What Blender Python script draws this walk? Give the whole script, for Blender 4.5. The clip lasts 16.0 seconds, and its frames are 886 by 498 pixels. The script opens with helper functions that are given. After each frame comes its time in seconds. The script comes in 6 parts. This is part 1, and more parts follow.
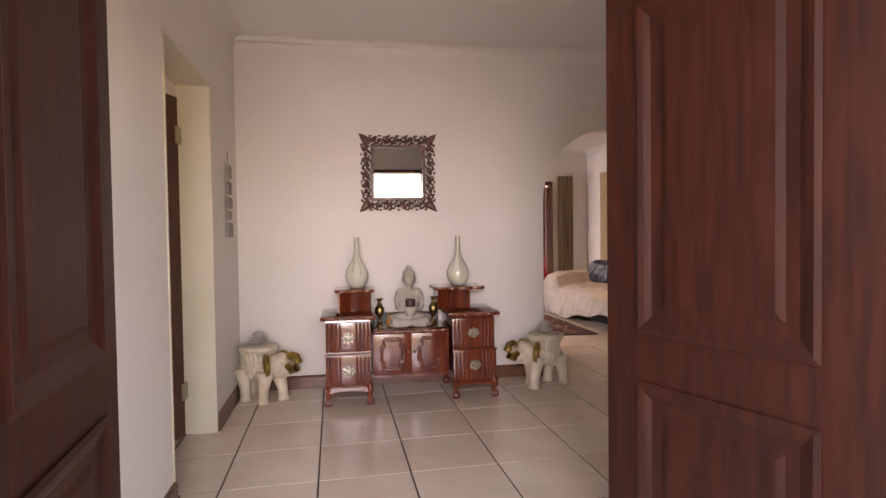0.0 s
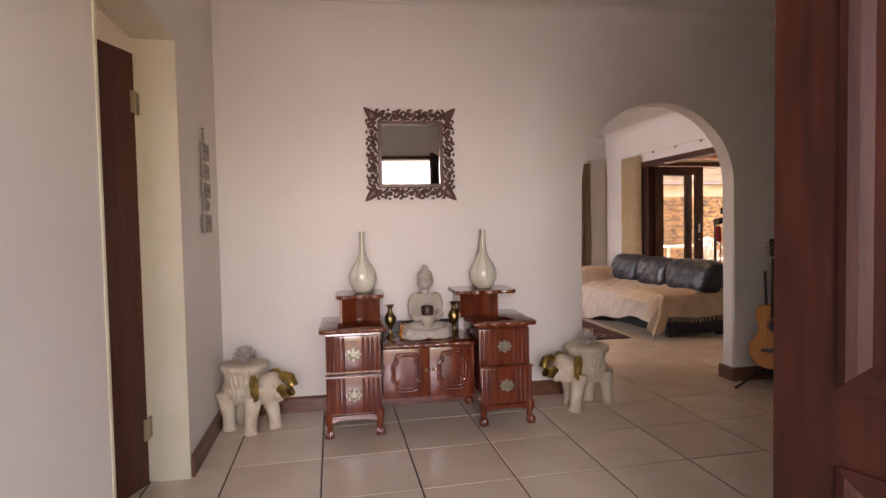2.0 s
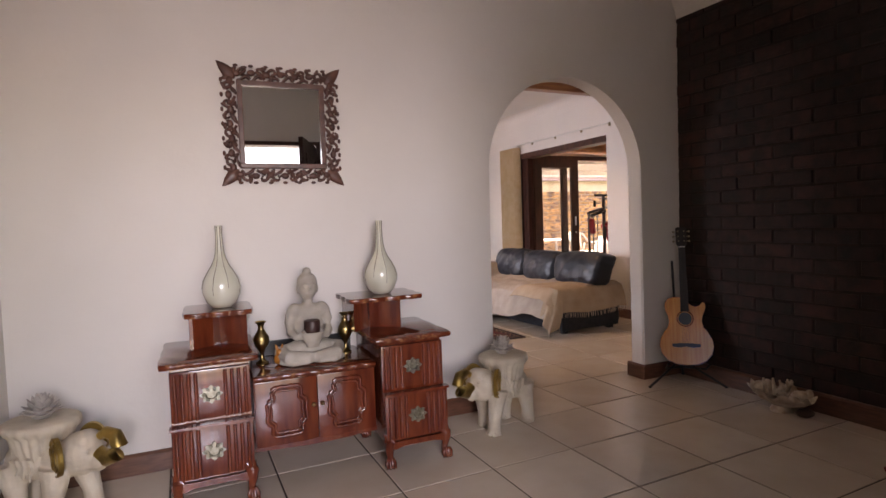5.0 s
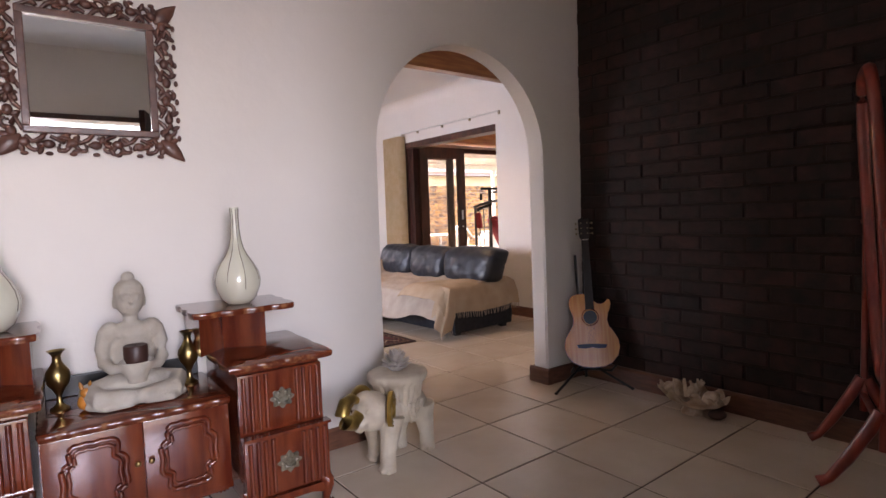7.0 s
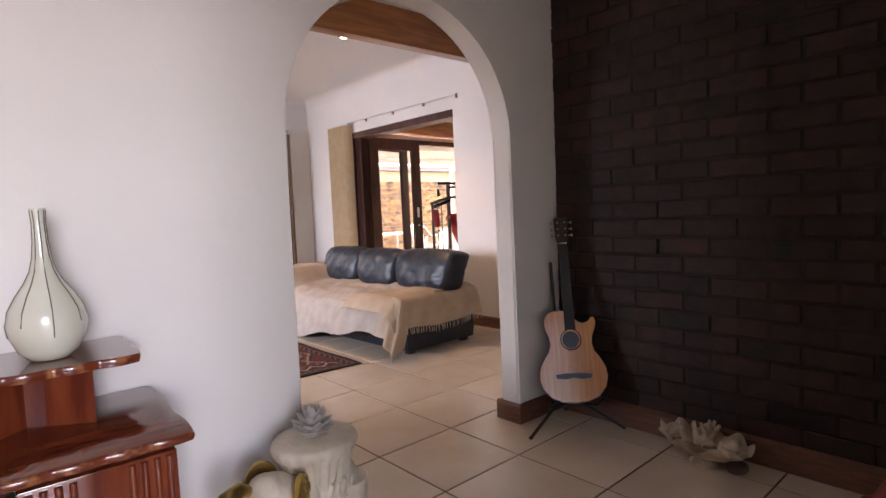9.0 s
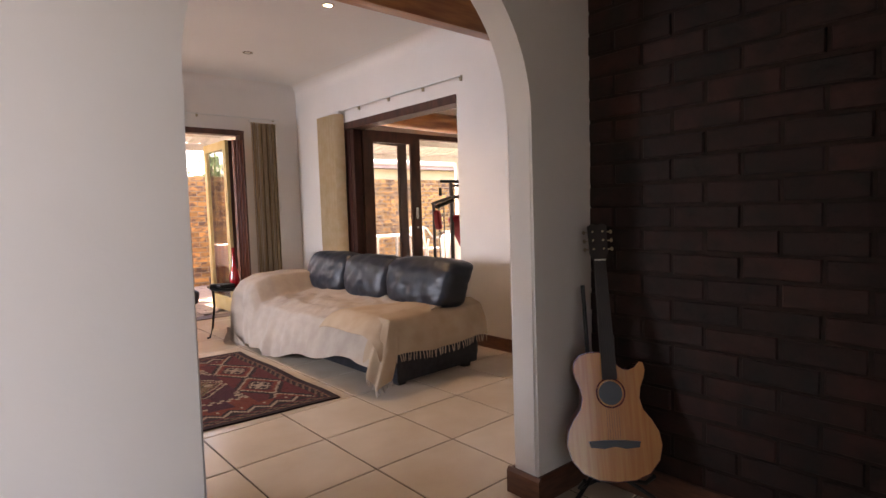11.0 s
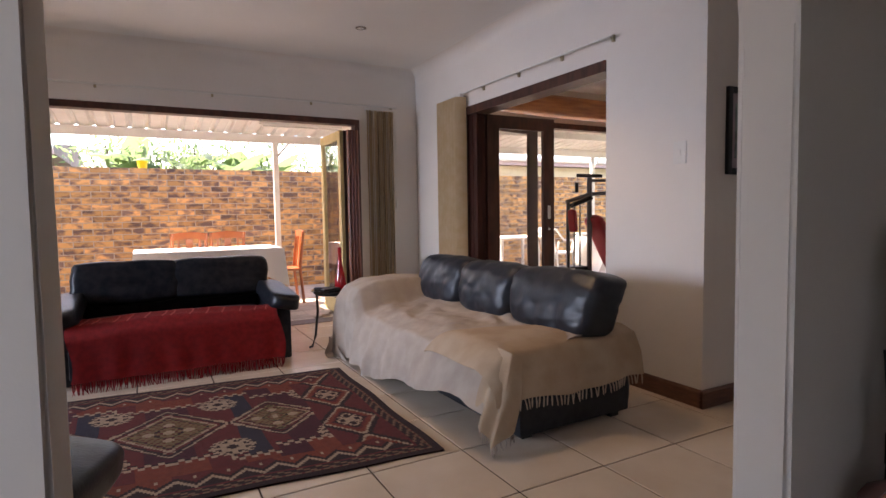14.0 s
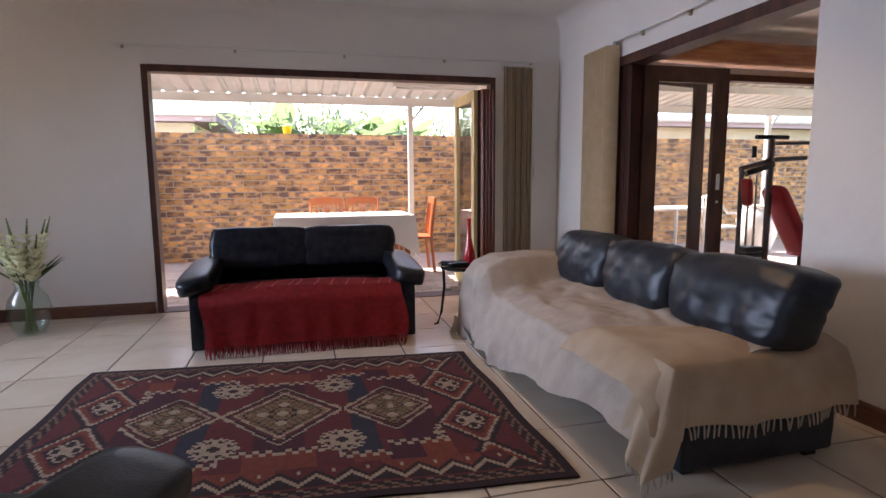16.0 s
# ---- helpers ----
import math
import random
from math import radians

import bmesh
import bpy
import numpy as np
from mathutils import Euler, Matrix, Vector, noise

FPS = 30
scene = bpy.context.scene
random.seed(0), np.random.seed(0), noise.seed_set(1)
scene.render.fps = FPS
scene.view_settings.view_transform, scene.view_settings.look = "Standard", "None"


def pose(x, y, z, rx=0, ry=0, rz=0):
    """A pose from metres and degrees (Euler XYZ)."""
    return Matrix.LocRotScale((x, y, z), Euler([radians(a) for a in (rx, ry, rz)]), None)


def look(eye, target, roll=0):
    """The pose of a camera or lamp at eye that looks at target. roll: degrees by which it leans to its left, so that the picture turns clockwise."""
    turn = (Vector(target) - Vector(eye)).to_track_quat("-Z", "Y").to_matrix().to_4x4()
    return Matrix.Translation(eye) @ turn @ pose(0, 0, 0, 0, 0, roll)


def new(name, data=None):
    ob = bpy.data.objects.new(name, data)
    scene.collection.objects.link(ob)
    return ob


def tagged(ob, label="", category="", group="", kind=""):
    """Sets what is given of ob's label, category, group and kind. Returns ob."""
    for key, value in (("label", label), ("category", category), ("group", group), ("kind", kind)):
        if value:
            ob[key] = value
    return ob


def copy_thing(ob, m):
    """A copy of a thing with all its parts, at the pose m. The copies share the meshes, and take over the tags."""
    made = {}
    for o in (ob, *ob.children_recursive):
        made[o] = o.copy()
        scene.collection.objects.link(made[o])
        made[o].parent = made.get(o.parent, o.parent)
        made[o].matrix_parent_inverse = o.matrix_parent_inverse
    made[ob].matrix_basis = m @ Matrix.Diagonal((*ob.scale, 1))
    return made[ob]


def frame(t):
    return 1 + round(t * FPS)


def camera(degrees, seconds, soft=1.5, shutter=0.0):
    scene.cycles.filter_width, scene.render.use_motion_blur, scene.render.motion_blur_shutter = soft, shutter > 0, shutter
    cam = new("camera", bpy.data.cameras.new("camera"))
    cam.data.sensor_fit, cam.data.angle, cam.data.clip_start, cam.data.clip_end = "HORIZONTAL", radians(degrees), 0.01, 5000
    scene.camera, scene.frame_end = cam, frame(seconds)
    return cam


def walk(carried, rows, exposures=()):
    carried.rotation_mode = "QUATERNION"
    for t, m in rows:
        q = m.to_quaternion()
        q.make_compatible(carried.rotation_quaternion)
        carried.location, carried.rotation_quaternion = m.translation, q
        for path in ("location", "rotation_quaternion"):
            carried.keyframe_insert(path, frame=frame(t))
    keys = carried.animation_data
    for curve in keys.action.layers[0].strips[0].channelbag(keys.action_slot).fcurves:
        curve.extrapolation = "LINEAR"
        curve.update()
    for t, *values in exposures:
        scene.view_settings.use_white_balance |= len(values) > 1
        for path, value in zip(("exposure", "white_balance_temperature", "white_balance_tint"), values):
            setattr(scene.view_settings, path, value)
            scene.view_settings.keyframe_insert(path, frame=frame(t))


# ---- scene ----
cam = camera(77.6, 16.0)
PATH = [
    (0, (0.853, 1.82, 1.177), (1.242, 3.782, 1.125), -0.8),
    (0.5, (0.918, 2.016, 1.161), (1.275, 3.983, 1.106), -1.4),
    (1, (0.904, 2.211, 1.14), (1.268, 4.177, 1.094), -1.1),
    (1.5, (0.885, 2.374, 1.178), (1.246, 4.34, 1.107), -1.2),
    (2, (0.84, 2.533, 1.186), (1.233, 4.493, 1.106), -1.1),
    (2.5, (0.833, 2.688, 1.18), (1.248, 4.642, 1.095), -1.0),
    (3, (0.812, 2.824, 1.189), (1.288, 4.764, 1.098), -1.1),
    (5.3, (0.883, 3.319, 1.126), (1.806, 5.09, 1.025), -1.9),
    (5.5, (0.908, 3.374, 1.112), (1.876, 5.122, 1.008), -1.8),
    (6, (0.942, 3.467, 1.117), (2.02, 5.147, 1.003), -1.9),
    (6.5, (1.009, 3.6, 1.107), (2.171, 5.223, 0.988), -2.0),
    (7, (1.101, 3.739, 1.113), (2.324, 5.316, 0.987), -2.0),
    (7.5, (1.228, 3.879, 1.117), (2.492, 5.423, 0.987), -2.2),
    (8, (1.363, 4.008, 1.112), (2.659, 5.525, 0.978), -2.5),
    (8.5, (1.496, 4.144, 1.109), (2.818, 5.639, 0.972), -2.5),
    (9, (1.619, 4.258, 1.121), (2.95, 5.745, 0.977), -2.5),
    (11.3, (2.215, 4.866, 1.127), (3.526, 6.37, 0.988), -1.4),
    (11.5, (2.252, 4.915, 1.115), (3.557, 6.425, 0.982), -1.2),
    (12, (2.323, 5.032, 1.119), (3.587, 6.576, 0.983), -1.1),
    (12.5, (2.427, 5.159, 1.109), (3.624, 6.756, 0.977), -1.2),
    (13, (2.501, 5.267, 1.106), (3.626, 6.916, 0.976), -1.1),
    (13.5, (2.573, 5.379, 1.11), (3.616, 7.081, 0.979), -0.9),
    (14, (2.651, 5.487, 1.108), (3.599, 7.243, 0.976), -0.9),
    (14.5, (2.696, 5.591, 1.135), (3.547, 7.395, 0.985), -0.9),
    (15, (2.742, 5.694, 1.126), (3.483, 7.545, 0.958), -0.8),
    (15.5, (2.79, 5.795, 1.127), (3.412, 7.686, 0.924), -0.7),
    (16, (2.846, 5.901, 1.138), (3.332, 7.824, 0.884), -0.4),
]
EXPOSURES = [(0, 2.85, 9400, 34), (3, 2.75, 9100, 32), (5.5, 2.85, 8200, 30), (7, 3.1, 7700, 29), (9, 3.3, 7500, 27), (11.5, 2.85, 8200, 25), (13.5, 2.55, 7500, 24), (16, 2.4, 6600, 21)]
walk(cam, [(t, look(eye, target, roll)) for t, eye, target, roll in PATH], EXPOSURES)

# ---- sky, sun ----
SUN_WAY = Vector((-0.42, 0.66, 0.80)).normalized()
world = bpy.data.worlds.new("sky")
scene.world = world
world.use_nodes = True
wn = world.node_tree.nodes
sky = wn.new("ShaderNodeTexSky")
sky.sky_type = 'NISHITA'
sky.sun_disc = False
sky.sun_elevation = math.asin(SUN_WAY.z)
sky.sun_rotation = math.atan2(SUN_WAY.x, SUN_WAY.y)
wn["Background"].inputs["Strength"].default_value = 0.15
world.node_tree.links.new(sky.outputs[0], wn["Background"].inputs["Color"])
sun_data = bpy.data.lights.new("sun", 'SUN')
sun_data.energy, sun_data.angle, sun_data.color = 5.0, radians(0.5), (1.0, 0.95, 0.86)
sun_lamp = new("sun", sun_data)
sun_lamp.matrix_world = look(SUN_WAY * 30, (0, 0, 0))
door_sky_data = bpy.data.lights.new("doorway_sky", 'AREA')
door_sky_data.shape, door_sky_data.size, door_sky_data.size_y = 'RECTANGLE', 1.4, 1.9
door_sky_data.energy, door_sky_data.color = 35.0, (0.66, 0.78, 1.0)
door_sky = new("doorway_sky", door_sky_data)
door_sky.matrix_world = look((0.3, -1.3, 1.95), (1.5, 5.6, 0.6))

# added fill lamp in an assumed, unseen west window; the one downlight that is on
fill_data = bpy.data.lights.new("lounge_fill", 'AREA')
fill_data.shape, fill_data.size, fill_data.size_y = 'RECTANGLE', 1.1, 1.2
fill_data.spread = radians(75)
fill_data.energy, fill_data.color = 6.5, (0.58, 0.75, 1.0)
new("lounge_fill", fill_data).matrix_world = look((-1.36, 9.45, 1.45), (4.7, 9.0, 0.4))
spot_data = bpy.data.lights.new("downlight_lamp", 'SPOT')
spot_data.energy, spot_data.color, spot_data.spot_size, spot_data.spot_blend, spot_data.shadow_soft_size = 6.0, (1.0, 0.72, 0.42), radians(110), 0.6, 0.03
new("downlight_lamp", spot_data).matrix_world = look((4.29, 8.41, 2.60), (4.29, 8.41, 0.0))


# ---- materials ----
def mat(name, color, rough=0.5, metal=0.0, color2=None, scale=8.0, detail=6.0, bump=0.0, bump_scale=60.0, stretch=(1, 1, 1), spec=0.5, coat=0.0, ramp=(0.35, 0.65), vary=0.0):
    m = bpy.data.materials.new(name)
    m.use_nodes = True
    nt = m.node_tree
    n, l = nt.nodes, nt.links
    p = n["Principled BSDF"]
    p.inputs["Roughness"].default_value = rough
    p.inputs["Metallic"].default_value = metal
    p.inputs["Specular IOR Level"].default_value = spec
    p.inputs["Coat Weight"].default_value = coat
    p.inputs["Coat Roughness"].default_value = 0.12
    p.inputs["Base Color"].default_value = (*color, 1)
    tc = n.new("ShaderNodeTexCoord")
    mp = n.new("ShaderNodeMapping")
    mp.inputs["Scale"].default_value = stretch
    l.new(tc.outputs["Object"], mp.inputs["Vector"])
    if vary:
        oi, mv = n.new("ShaderNodeObjectInfo"), n.new("ShaderNodeMath")
        mv.operation = 'MULTIPLY'
        mv.inputs[1].default_value = 60.0
        l.new(oi.outputs["Random"], mv.inputs[0])
        l.new(mv.outputs[0], mp.inputs["Location"])
    out = None
    if color2 is not None:
        t = n.new("ShaderNodeTexNoise")
        t.inputs["Scale"].default_value = scale
        t.inputs["Detail"].default_value = detail
        l.new(mp.outputs[0], t.inputs["Vector"])
        r = n.new("ShaderNodeValToRGB")
        r.color_ramp.elements[0].position, r.color_ramp.elements[1].position = ramp
        r.color_ramp.elements[0].color = (*color, 1)
        r.color_ramp.elements[1].color = (*color2, 1)
        l.new(t.outputs["Fac"], r.inputs["Fac"])
        out = r.outputs["Color"]
    if vary:
        info = n.new("ShaderNodeObjectInfo")
        hsv = n.new("ShaderNodeHueSaturation")
        ma = n.new("ShaderNodeMapRange")
        ma.inputs["To Min"].default_value, ma.inputs["To Max"].default_value = 1 - vary, 1 + vary
        l.new(info.outputs["Random"], ma.inputs["Value"])
        l.new(ma.outputs[0], hsv.inputs["Value"])
        if out:
            l.new(out, hsv.inputs["Color"])
        else:
            hsv.inputs["Color"].default_value = (*color, 1)
        out = hsv.outputs[0]
    if out:
        l.new(out, p.inputs["Base Color"])
    if bump:
        t2 = n.new("ShaderNodeTexNoise")
        t2.inputs["Scale"].default_value = bump_scale
        t2.inputs["Detail"].default_value = 5
        l.new(mp.outputs[0], t2.inputs["Vector"])
        b = n.new("ShaderNodeBump")
        b.inputs["Strength"].default_value = bump
        b.inputs["Distance"].default_value = 0.01
        l.new(t2.outputs["Fac"], b.inputs["Height"])
        l.new(b.outputs[0], p.inputs["Normal"])
    return m


def glass_mat(name, color=(1, 1, 1), rough=0.0):
    m = bpy.data.materials.new(name)
    m.use_nodes = True
    nt = m.node_tree
    n, l = nt.nodes, nt.links
    n.remove(n["Principled BSDF"])
    tr, gl, mix, fr = n.new("ShaderNodeBsdfTransparent"), n.new("ShaderNodeBsdfGlossy"), n.new("ShaderNodeMixShader"), n.new("ShaderNodeLayerWeight")
    tr.inputs[0].default_value = (*color, 1)
    gl.inputs["Roughness"].default_value = rough
    pw = n.new("ShaderNodeMath")
    pw.operation = 'POWER'
    pw.inputs[1].default_value = 4.0
    ad = n.new("ShaderNodeMath")
    ad.operation = 'MULTIPLY_ADD'
    ad.inputs[1].default_value, ad.inputs[2].default_value = 0.7, 0.04
    l.new(fr.outputs["Facing"], pw.inputs[0])
    l.new(pw.outputs[0], ad.inputs[0])
    l.new(ad.outputs[0], mix.inputs[0])
    l.new(tr.outputs[0], mix.inputs[1])
    l.new(gl.outputs[0], mix.inputs[2])
    l.new(mix.outputs[0], n["Material Output"].inputs[0])
    return m


M = {
    "plaster": mat("plaster", (0.74, 0.69, 0.64), 0.75, color2=(0.79, 0.74, 0.69), scale=1.2, bump=0.25, bump_scale=14),
    "ceiling": mat("ceiling_paint", (0.78, 0.76, 0.73), 0.85, color2=(0.82, 0.80, 0.77), scale=0.8, bump=0.08, bump_scale=30),
    "cream": mat("cream_enamel", (0.68, 0.62, 0.47), 0.4, color2=(0.72, 0.66, 0.52), scale=5, bump=0.08, bump_scale=25),
    "tile": mat("glazed_tile", (0.66, 0.53, 0.40), 0.2, color2=(0.73, 0.61, 0.48), scale=3.5, bump=0.03, bump_scale=20, vary=0.04),
    "grout": mat("grout", (0.05, 0.03, 0.02), 0.9, color2=(0.08, 0.05, 0.035), scale=30),
    "darkwood": mat("dark_stained_wood", (0.025, 0.006, 0.0035), 0.5, color2=(0.052, 0.012, 0.0065), scale=6, stretch=(6, 6, 0.6), bump=0.08, bump_scale=30, spec=0.3),
    "skirtwood": mat("skirting_wood", (0.10, 0.038, 0.022), 0.4, color2=(0.17, 0.068, 0.038), scale=12, stretch=(1, 1, 6), bump=0.06, coat=0.2),
    "foldwood": mat("fold_door_wood", (0.15, 0.04, 0.017), 0.45, color2=(0.24, 0.075, 0.03), scale=6, stretch=(8, 8, 0.4), bump=0.06),
    "framewood": mat("frame_wood", (0.045, 0.016, 0.010), 0.45, color2=(0.09, 0.03, 0.018), scale=10, stretch=(2, 2, 0.5), bump=0.08),
    "orangewood": mat("pine_beam", (0.30, 0.10, 0.03), 0.35, color2=(0.46, 0.19, 0.06), scale=5, stretch=(0.6, 6, 6), bump=0.06, coat=0.3),
    "mortar": mat("mortar", (0.42, 0.34, 0.27), 0.95, color2=(0.50, 0.42, 0.34), scale=20, bump=0.3),
    "brickdark": mat("dark_brick", (0.012, 0.006, 0.0045), 0.8, color2=(0.036, 0.011, 0.0075), scale=11, bump=0.8, bump_scale=22, vary=0.45),
    "mortardark": mat("dark_mortar", (0.014, 0.008, 0.006), 0.95, color2=(0.03, 0.014, 0.010), scale=20, bump=0.3),
    "brickyard": mat("face_brick", (0.68, 0.38, 0.15), 0.85, color2=(0.19, 0.12, 0.10), scale=8, detail=3.0, bump=0.5, bump_scale=35, vary=0.3, ramp=(0.42, 0.62), stretch=(0.8, 1, 1.7)),
    "paver": mat("brick_paver", (0.46, 0.37, 0.31), 0.85, color2=(0.56, 0.47, 0.41), scale=9, bump=0.3, vary=0.2),
    "soil": mat("garden_ground", (0.07, 0.09, 0.035), 0.95, color2=(0.16, 0.13, 0.09), scale=2, bump=0.4),
    "concrete": mat("concrete", (0.36, 0.34, 0.31), 0.85, color2=(0.44, 0.42, 0.39), scale=6, bump=0.2),
    "whitemetal": mat("white_sheet_metal", (0.72, 0.70, 0.66), 0.45, color2=(0.64, 0.62, 0.58), scale=4, bump=0.02),
    "blackleather": mat("black_leather", (0.005, 0.007, 0.012), 0.36, color2=(0.02, 0.022, 0.028), scale=20, bump=0.12, bump_scale=120, spec=0.32),
    "creasedleather": mat("creased_black_leather", (0.005, 0.009, 0.017), 0.42, color2=(0.013, 0.017, 0.026), scale=20, bump=0.10, bump_scale=9, stretch=(1, 3.0, 0.6), spec=0.55),
    "glass": glass_mat("clear_glass"),
}
m = bpy.data.materials.new("mirror_glass")
m.use_nodes = True
m.node_tree.nodes["Principled BSDF"].inputs["Metallic"].default_value = 1.0
m.node_tree.nodes["Principled BSDF"].inputs["Roughness"].default_value = 0.015
m.node_tree.nodes["Principled BSDF"].inputs["Base Color"].default_value = (0.86, 0.88, 0.86, 1)
M["mirror"] = m


# ---- mesh helpers ----
def box(bm, x0, x1, y0, y1, z0, z1, at=None):
    vs = [bm.verts.new((x, y, z)) for x in (x0, x1) for y in (y0, y1) for z in (z0, z1)]
    if at is not None:
        for v in vs:
            v.co = at @ v.co
    for q in ((0, 1, 3, 2), (4, 6, 7, 5), (0, 4, 5, 1), (2, 3, 7, 6), (0, 2, 6, 4), (1, 5, 7, 3)):
        bm.faces.new([vs[i] for i in q])
    return vs


def prism(bm, pts, a, b, axis="y", at=None):
    """Extrudes the outline pts (pairs) from a to b along an axis."""
    def place(p, w):
        u, v = p
        q = {"x": (w, u, v), "y": (u, w, v), "z": (u, v, w)}[axis]
        return at @ Vector(q) if at is not None else q
    lo = [bm.verts.new(place(p, a)) for p in pts]
    hi = [bm.verts.new(place(p, b)) for p in pts]
    n = len(pts)
    bm.faces.new(lo)
    bm.faces.new(hi[::-1])
    for i in range(n):
        bm.faces.new((lo[i], hi[i], hi[(i + 1) % n], lo[(i + 1) % n]))


def lathe(bm, prof, n=24, at=None, squash=(1, 1)):
    """Turns a profile of (radius, height) pairs about z."""
    rings = []
    for r, z in prof:
        ring = []
        for i in range(n):
            a = 2 * math.pi * i / n
            co = Vector((max(r, 1e-4) * math.cos(a) * squash[0], max(r, 1e-4) * math.sin(a) * squash[1], z))
            ring.append(bm.verts.new(at @ co if at is not None else co))
        rings.append(ring)
    for a, b in zip(rings, rings[1:]):
        for i in range(n):
            bm.faces.new((a[i], a[(i + 1) % n], b[(i + 1) % n], b[i]))
    bm.faces.new(rings[0][::-1])
    bm.faces.new(rings[-1])


def tube(bm, pts, r, n=10, closed=False):
    """A round bar along the points; r is one radius, or one a point."""
    pts = [Vector(p) for p in pts]
    rs = r if isinstance(r, (list, tuple)) else [r] * len(pts)
    rings = []
    up = Vector((0, 0, 1))
    for i, p in enumerate(pts):
        d = (pts[min(i + 1, len(pts) - 1)] - pts[max(i - 1, 0)]) if not closed else pts[(i + 1) % len(pts)] - pts[i - 1]
        d.normalize()
        side = d.cross(up if abs(d.z) < 0.95 else Vector((1, 0, 0))).normalized()
        over = side.cross(d)
        rings.append([bm.verts.new(p + rs[i] * (math.cos(2 * math.pi * k / n) * side + math.sin(2 * math.pi * k / n) * over)) for k in range(n)])
    m = len(rings)
    for i in range(m if closed else m - 1):
        a, b = rings[i], rings[(i + 1) % m]
        for k in range(n):
            bm.faces.new((a[k], a[(k + 1) % n], b[(k + 1) % n], b[k]))
    if not closed:
        bm.faces.new(rings[0][::-1])
        bm.faces.new(rings[-1])


def ball(bm, c, r, squash=(1, 1, 1), u=14, v=9, at=None):
    top = None
    rings = []
    for j in range(1, v):
        th = math.pi * j / v
        ring = []
        for i in range(u):
            a = 2 * math.pi * i / u
            co = Vector((c[0] + r * squash[0] * math.sin(th) * math.cos(a), c[1] + r * squash[1] * math.sin(th) * math.sin(a), c[2] + r * squash[2] * math.cos(th)))
            ring.append(bm.verts.new(at @ co if at is not None else co))
        rings.append(ring)
    t, b = Vector((c[0], c[1], c[2] + r * squash[2])), Vector((c[0], c[1], c[2] - r * squash[2]))
    t, b = bm.verts.new(at @ t if at is not None else t), bm.verts.new(at @ b if at is not None else b)
    for i in range(u):
        k = (i + 1) % u
        bm.faces.new((t, rings[0][i], rings[0][k]))
        bm.faces.new((b, rings[-1][k], rings[-1][i]))
        for x, y in zip(rings, rings[1:]):
            bm.faces.new((x[i], y[i], y[k], x[k]))


def rbox(bm, x0, x1, y0, y1, z0, z1, r=0.02, seg=2, at=None):
    """A box with rounded edges."""
    t = bmesh.new()
    box(t, x0, x1, y0, y1, z0, z1)
    bmesh.ops.bevel(t, geom=list(t.edges), offset=r, segments=seg, affect='EDGES', profile=0.6)
    merge(bm, t, at)


def merge(bm, t, at=None):
    mesh = bpy.data.meshes.new("t")
    if at is not None:
        t.transform(at)
    t.to_mesh(mesh)
    t.free()
    bm.from_mesh(mesh)
    bpy.data.meshes.remove(mesh)


def pillow(bm, sx, sy, sz, at=None, n=14, puff=0.35, wrinkle=0.0, seed=0):
    """A soft block: super-ellipsoid, a little wrinkled."""
    t = bmesh.new()
    bmesh.ops.create_cube(t, size=2)
    bmesh.ops.subdivide_edges(t, edges=list(t.edges), cuts=n, use_grid_fill=True)
    for v in t.verts:
        c = v.co.copy()
        l = (abs(c.x) ** 4 + abs(c.y) ** 4 + abs(c.z) ** 4) ** 0.25
        q = c / l
        c = c.lerp(q, puff * 2 if puff < 0.5 else 1)
        c = Vector((c.x * sx, c.y * sy, c.z * sz))
        if wrinkle:
            k = Vector((c.x * 3 + seed * 7, c.y * 9, c.z * 14))
            c += c.normalized() * wrinkle * (noise.noise(k) + 0.5 * noise.noise(k * 2.3))
        v.co = c
    merge(bm, t, at)


def part(name, bm, material, parent=None, label="", smooth=None, kind=""):
    """Links a bmesh as ONE mesh object, under a thing or a part."""
    bmesh.ops.recalc_face_normals(bm, faces=list(bm.faces))
    me = bpy.data.meshes.new(name)
    bm.to_mesh(me)
    bm.free()
    me.materials.append(M[material] if isinstance(material, str) else material)
    if smooth is not None:
        me.polygons.foreach_set("use_smooth", [True] * len(me.polygons))
        me.set_sharp_from_angle(angle=radians(smooth))
    ob = new(name, me)
    if parent is not None:
        ob.parent = parent
    return tagged(ob, label, kind=kind)


def empty(name, at, label, category, group=""):
    e = new(name)
    e.matrix_basis = at
    e.empty_display_size = 0.1
    return tagged(e, label, category, group)


def structure(name, bm, material, label="", smooth=None):
    return part(name, bm, material, None, label, smooth, "structure")


# ---- plan, in metres ----
HALL_X0, HALL_X1, HALL_Y0 = 0.14, 4.09, 2.74
HALL_H, LOUNGE_H = 2.68, 2.64
LOUNGE_X0, LOUNGE_X1, LOUNGE_Y1 = -1.3, 5.33, 11.03
PASS_Y, PASS_X1 = 7.45, 7.7
SUN_X1 = 9.6
SKEW = -0.036
ARCH_T = 0.125


def arch_y(x):
    return 6.225 + SKEW * x


ARCH_M = pose(0, 6.225, 0, 0, 0, math.degrees(math.atan(SKEW)))


def wall_box(name, x0, x1, y0, y1, z0, z1, material="plaster", label="smooth off-white plastered wall"):
    bm = bmesh.new()
    box(bm, x0, x1, y0, y1, z0, z1)
    return structure(name, bm, material, label)


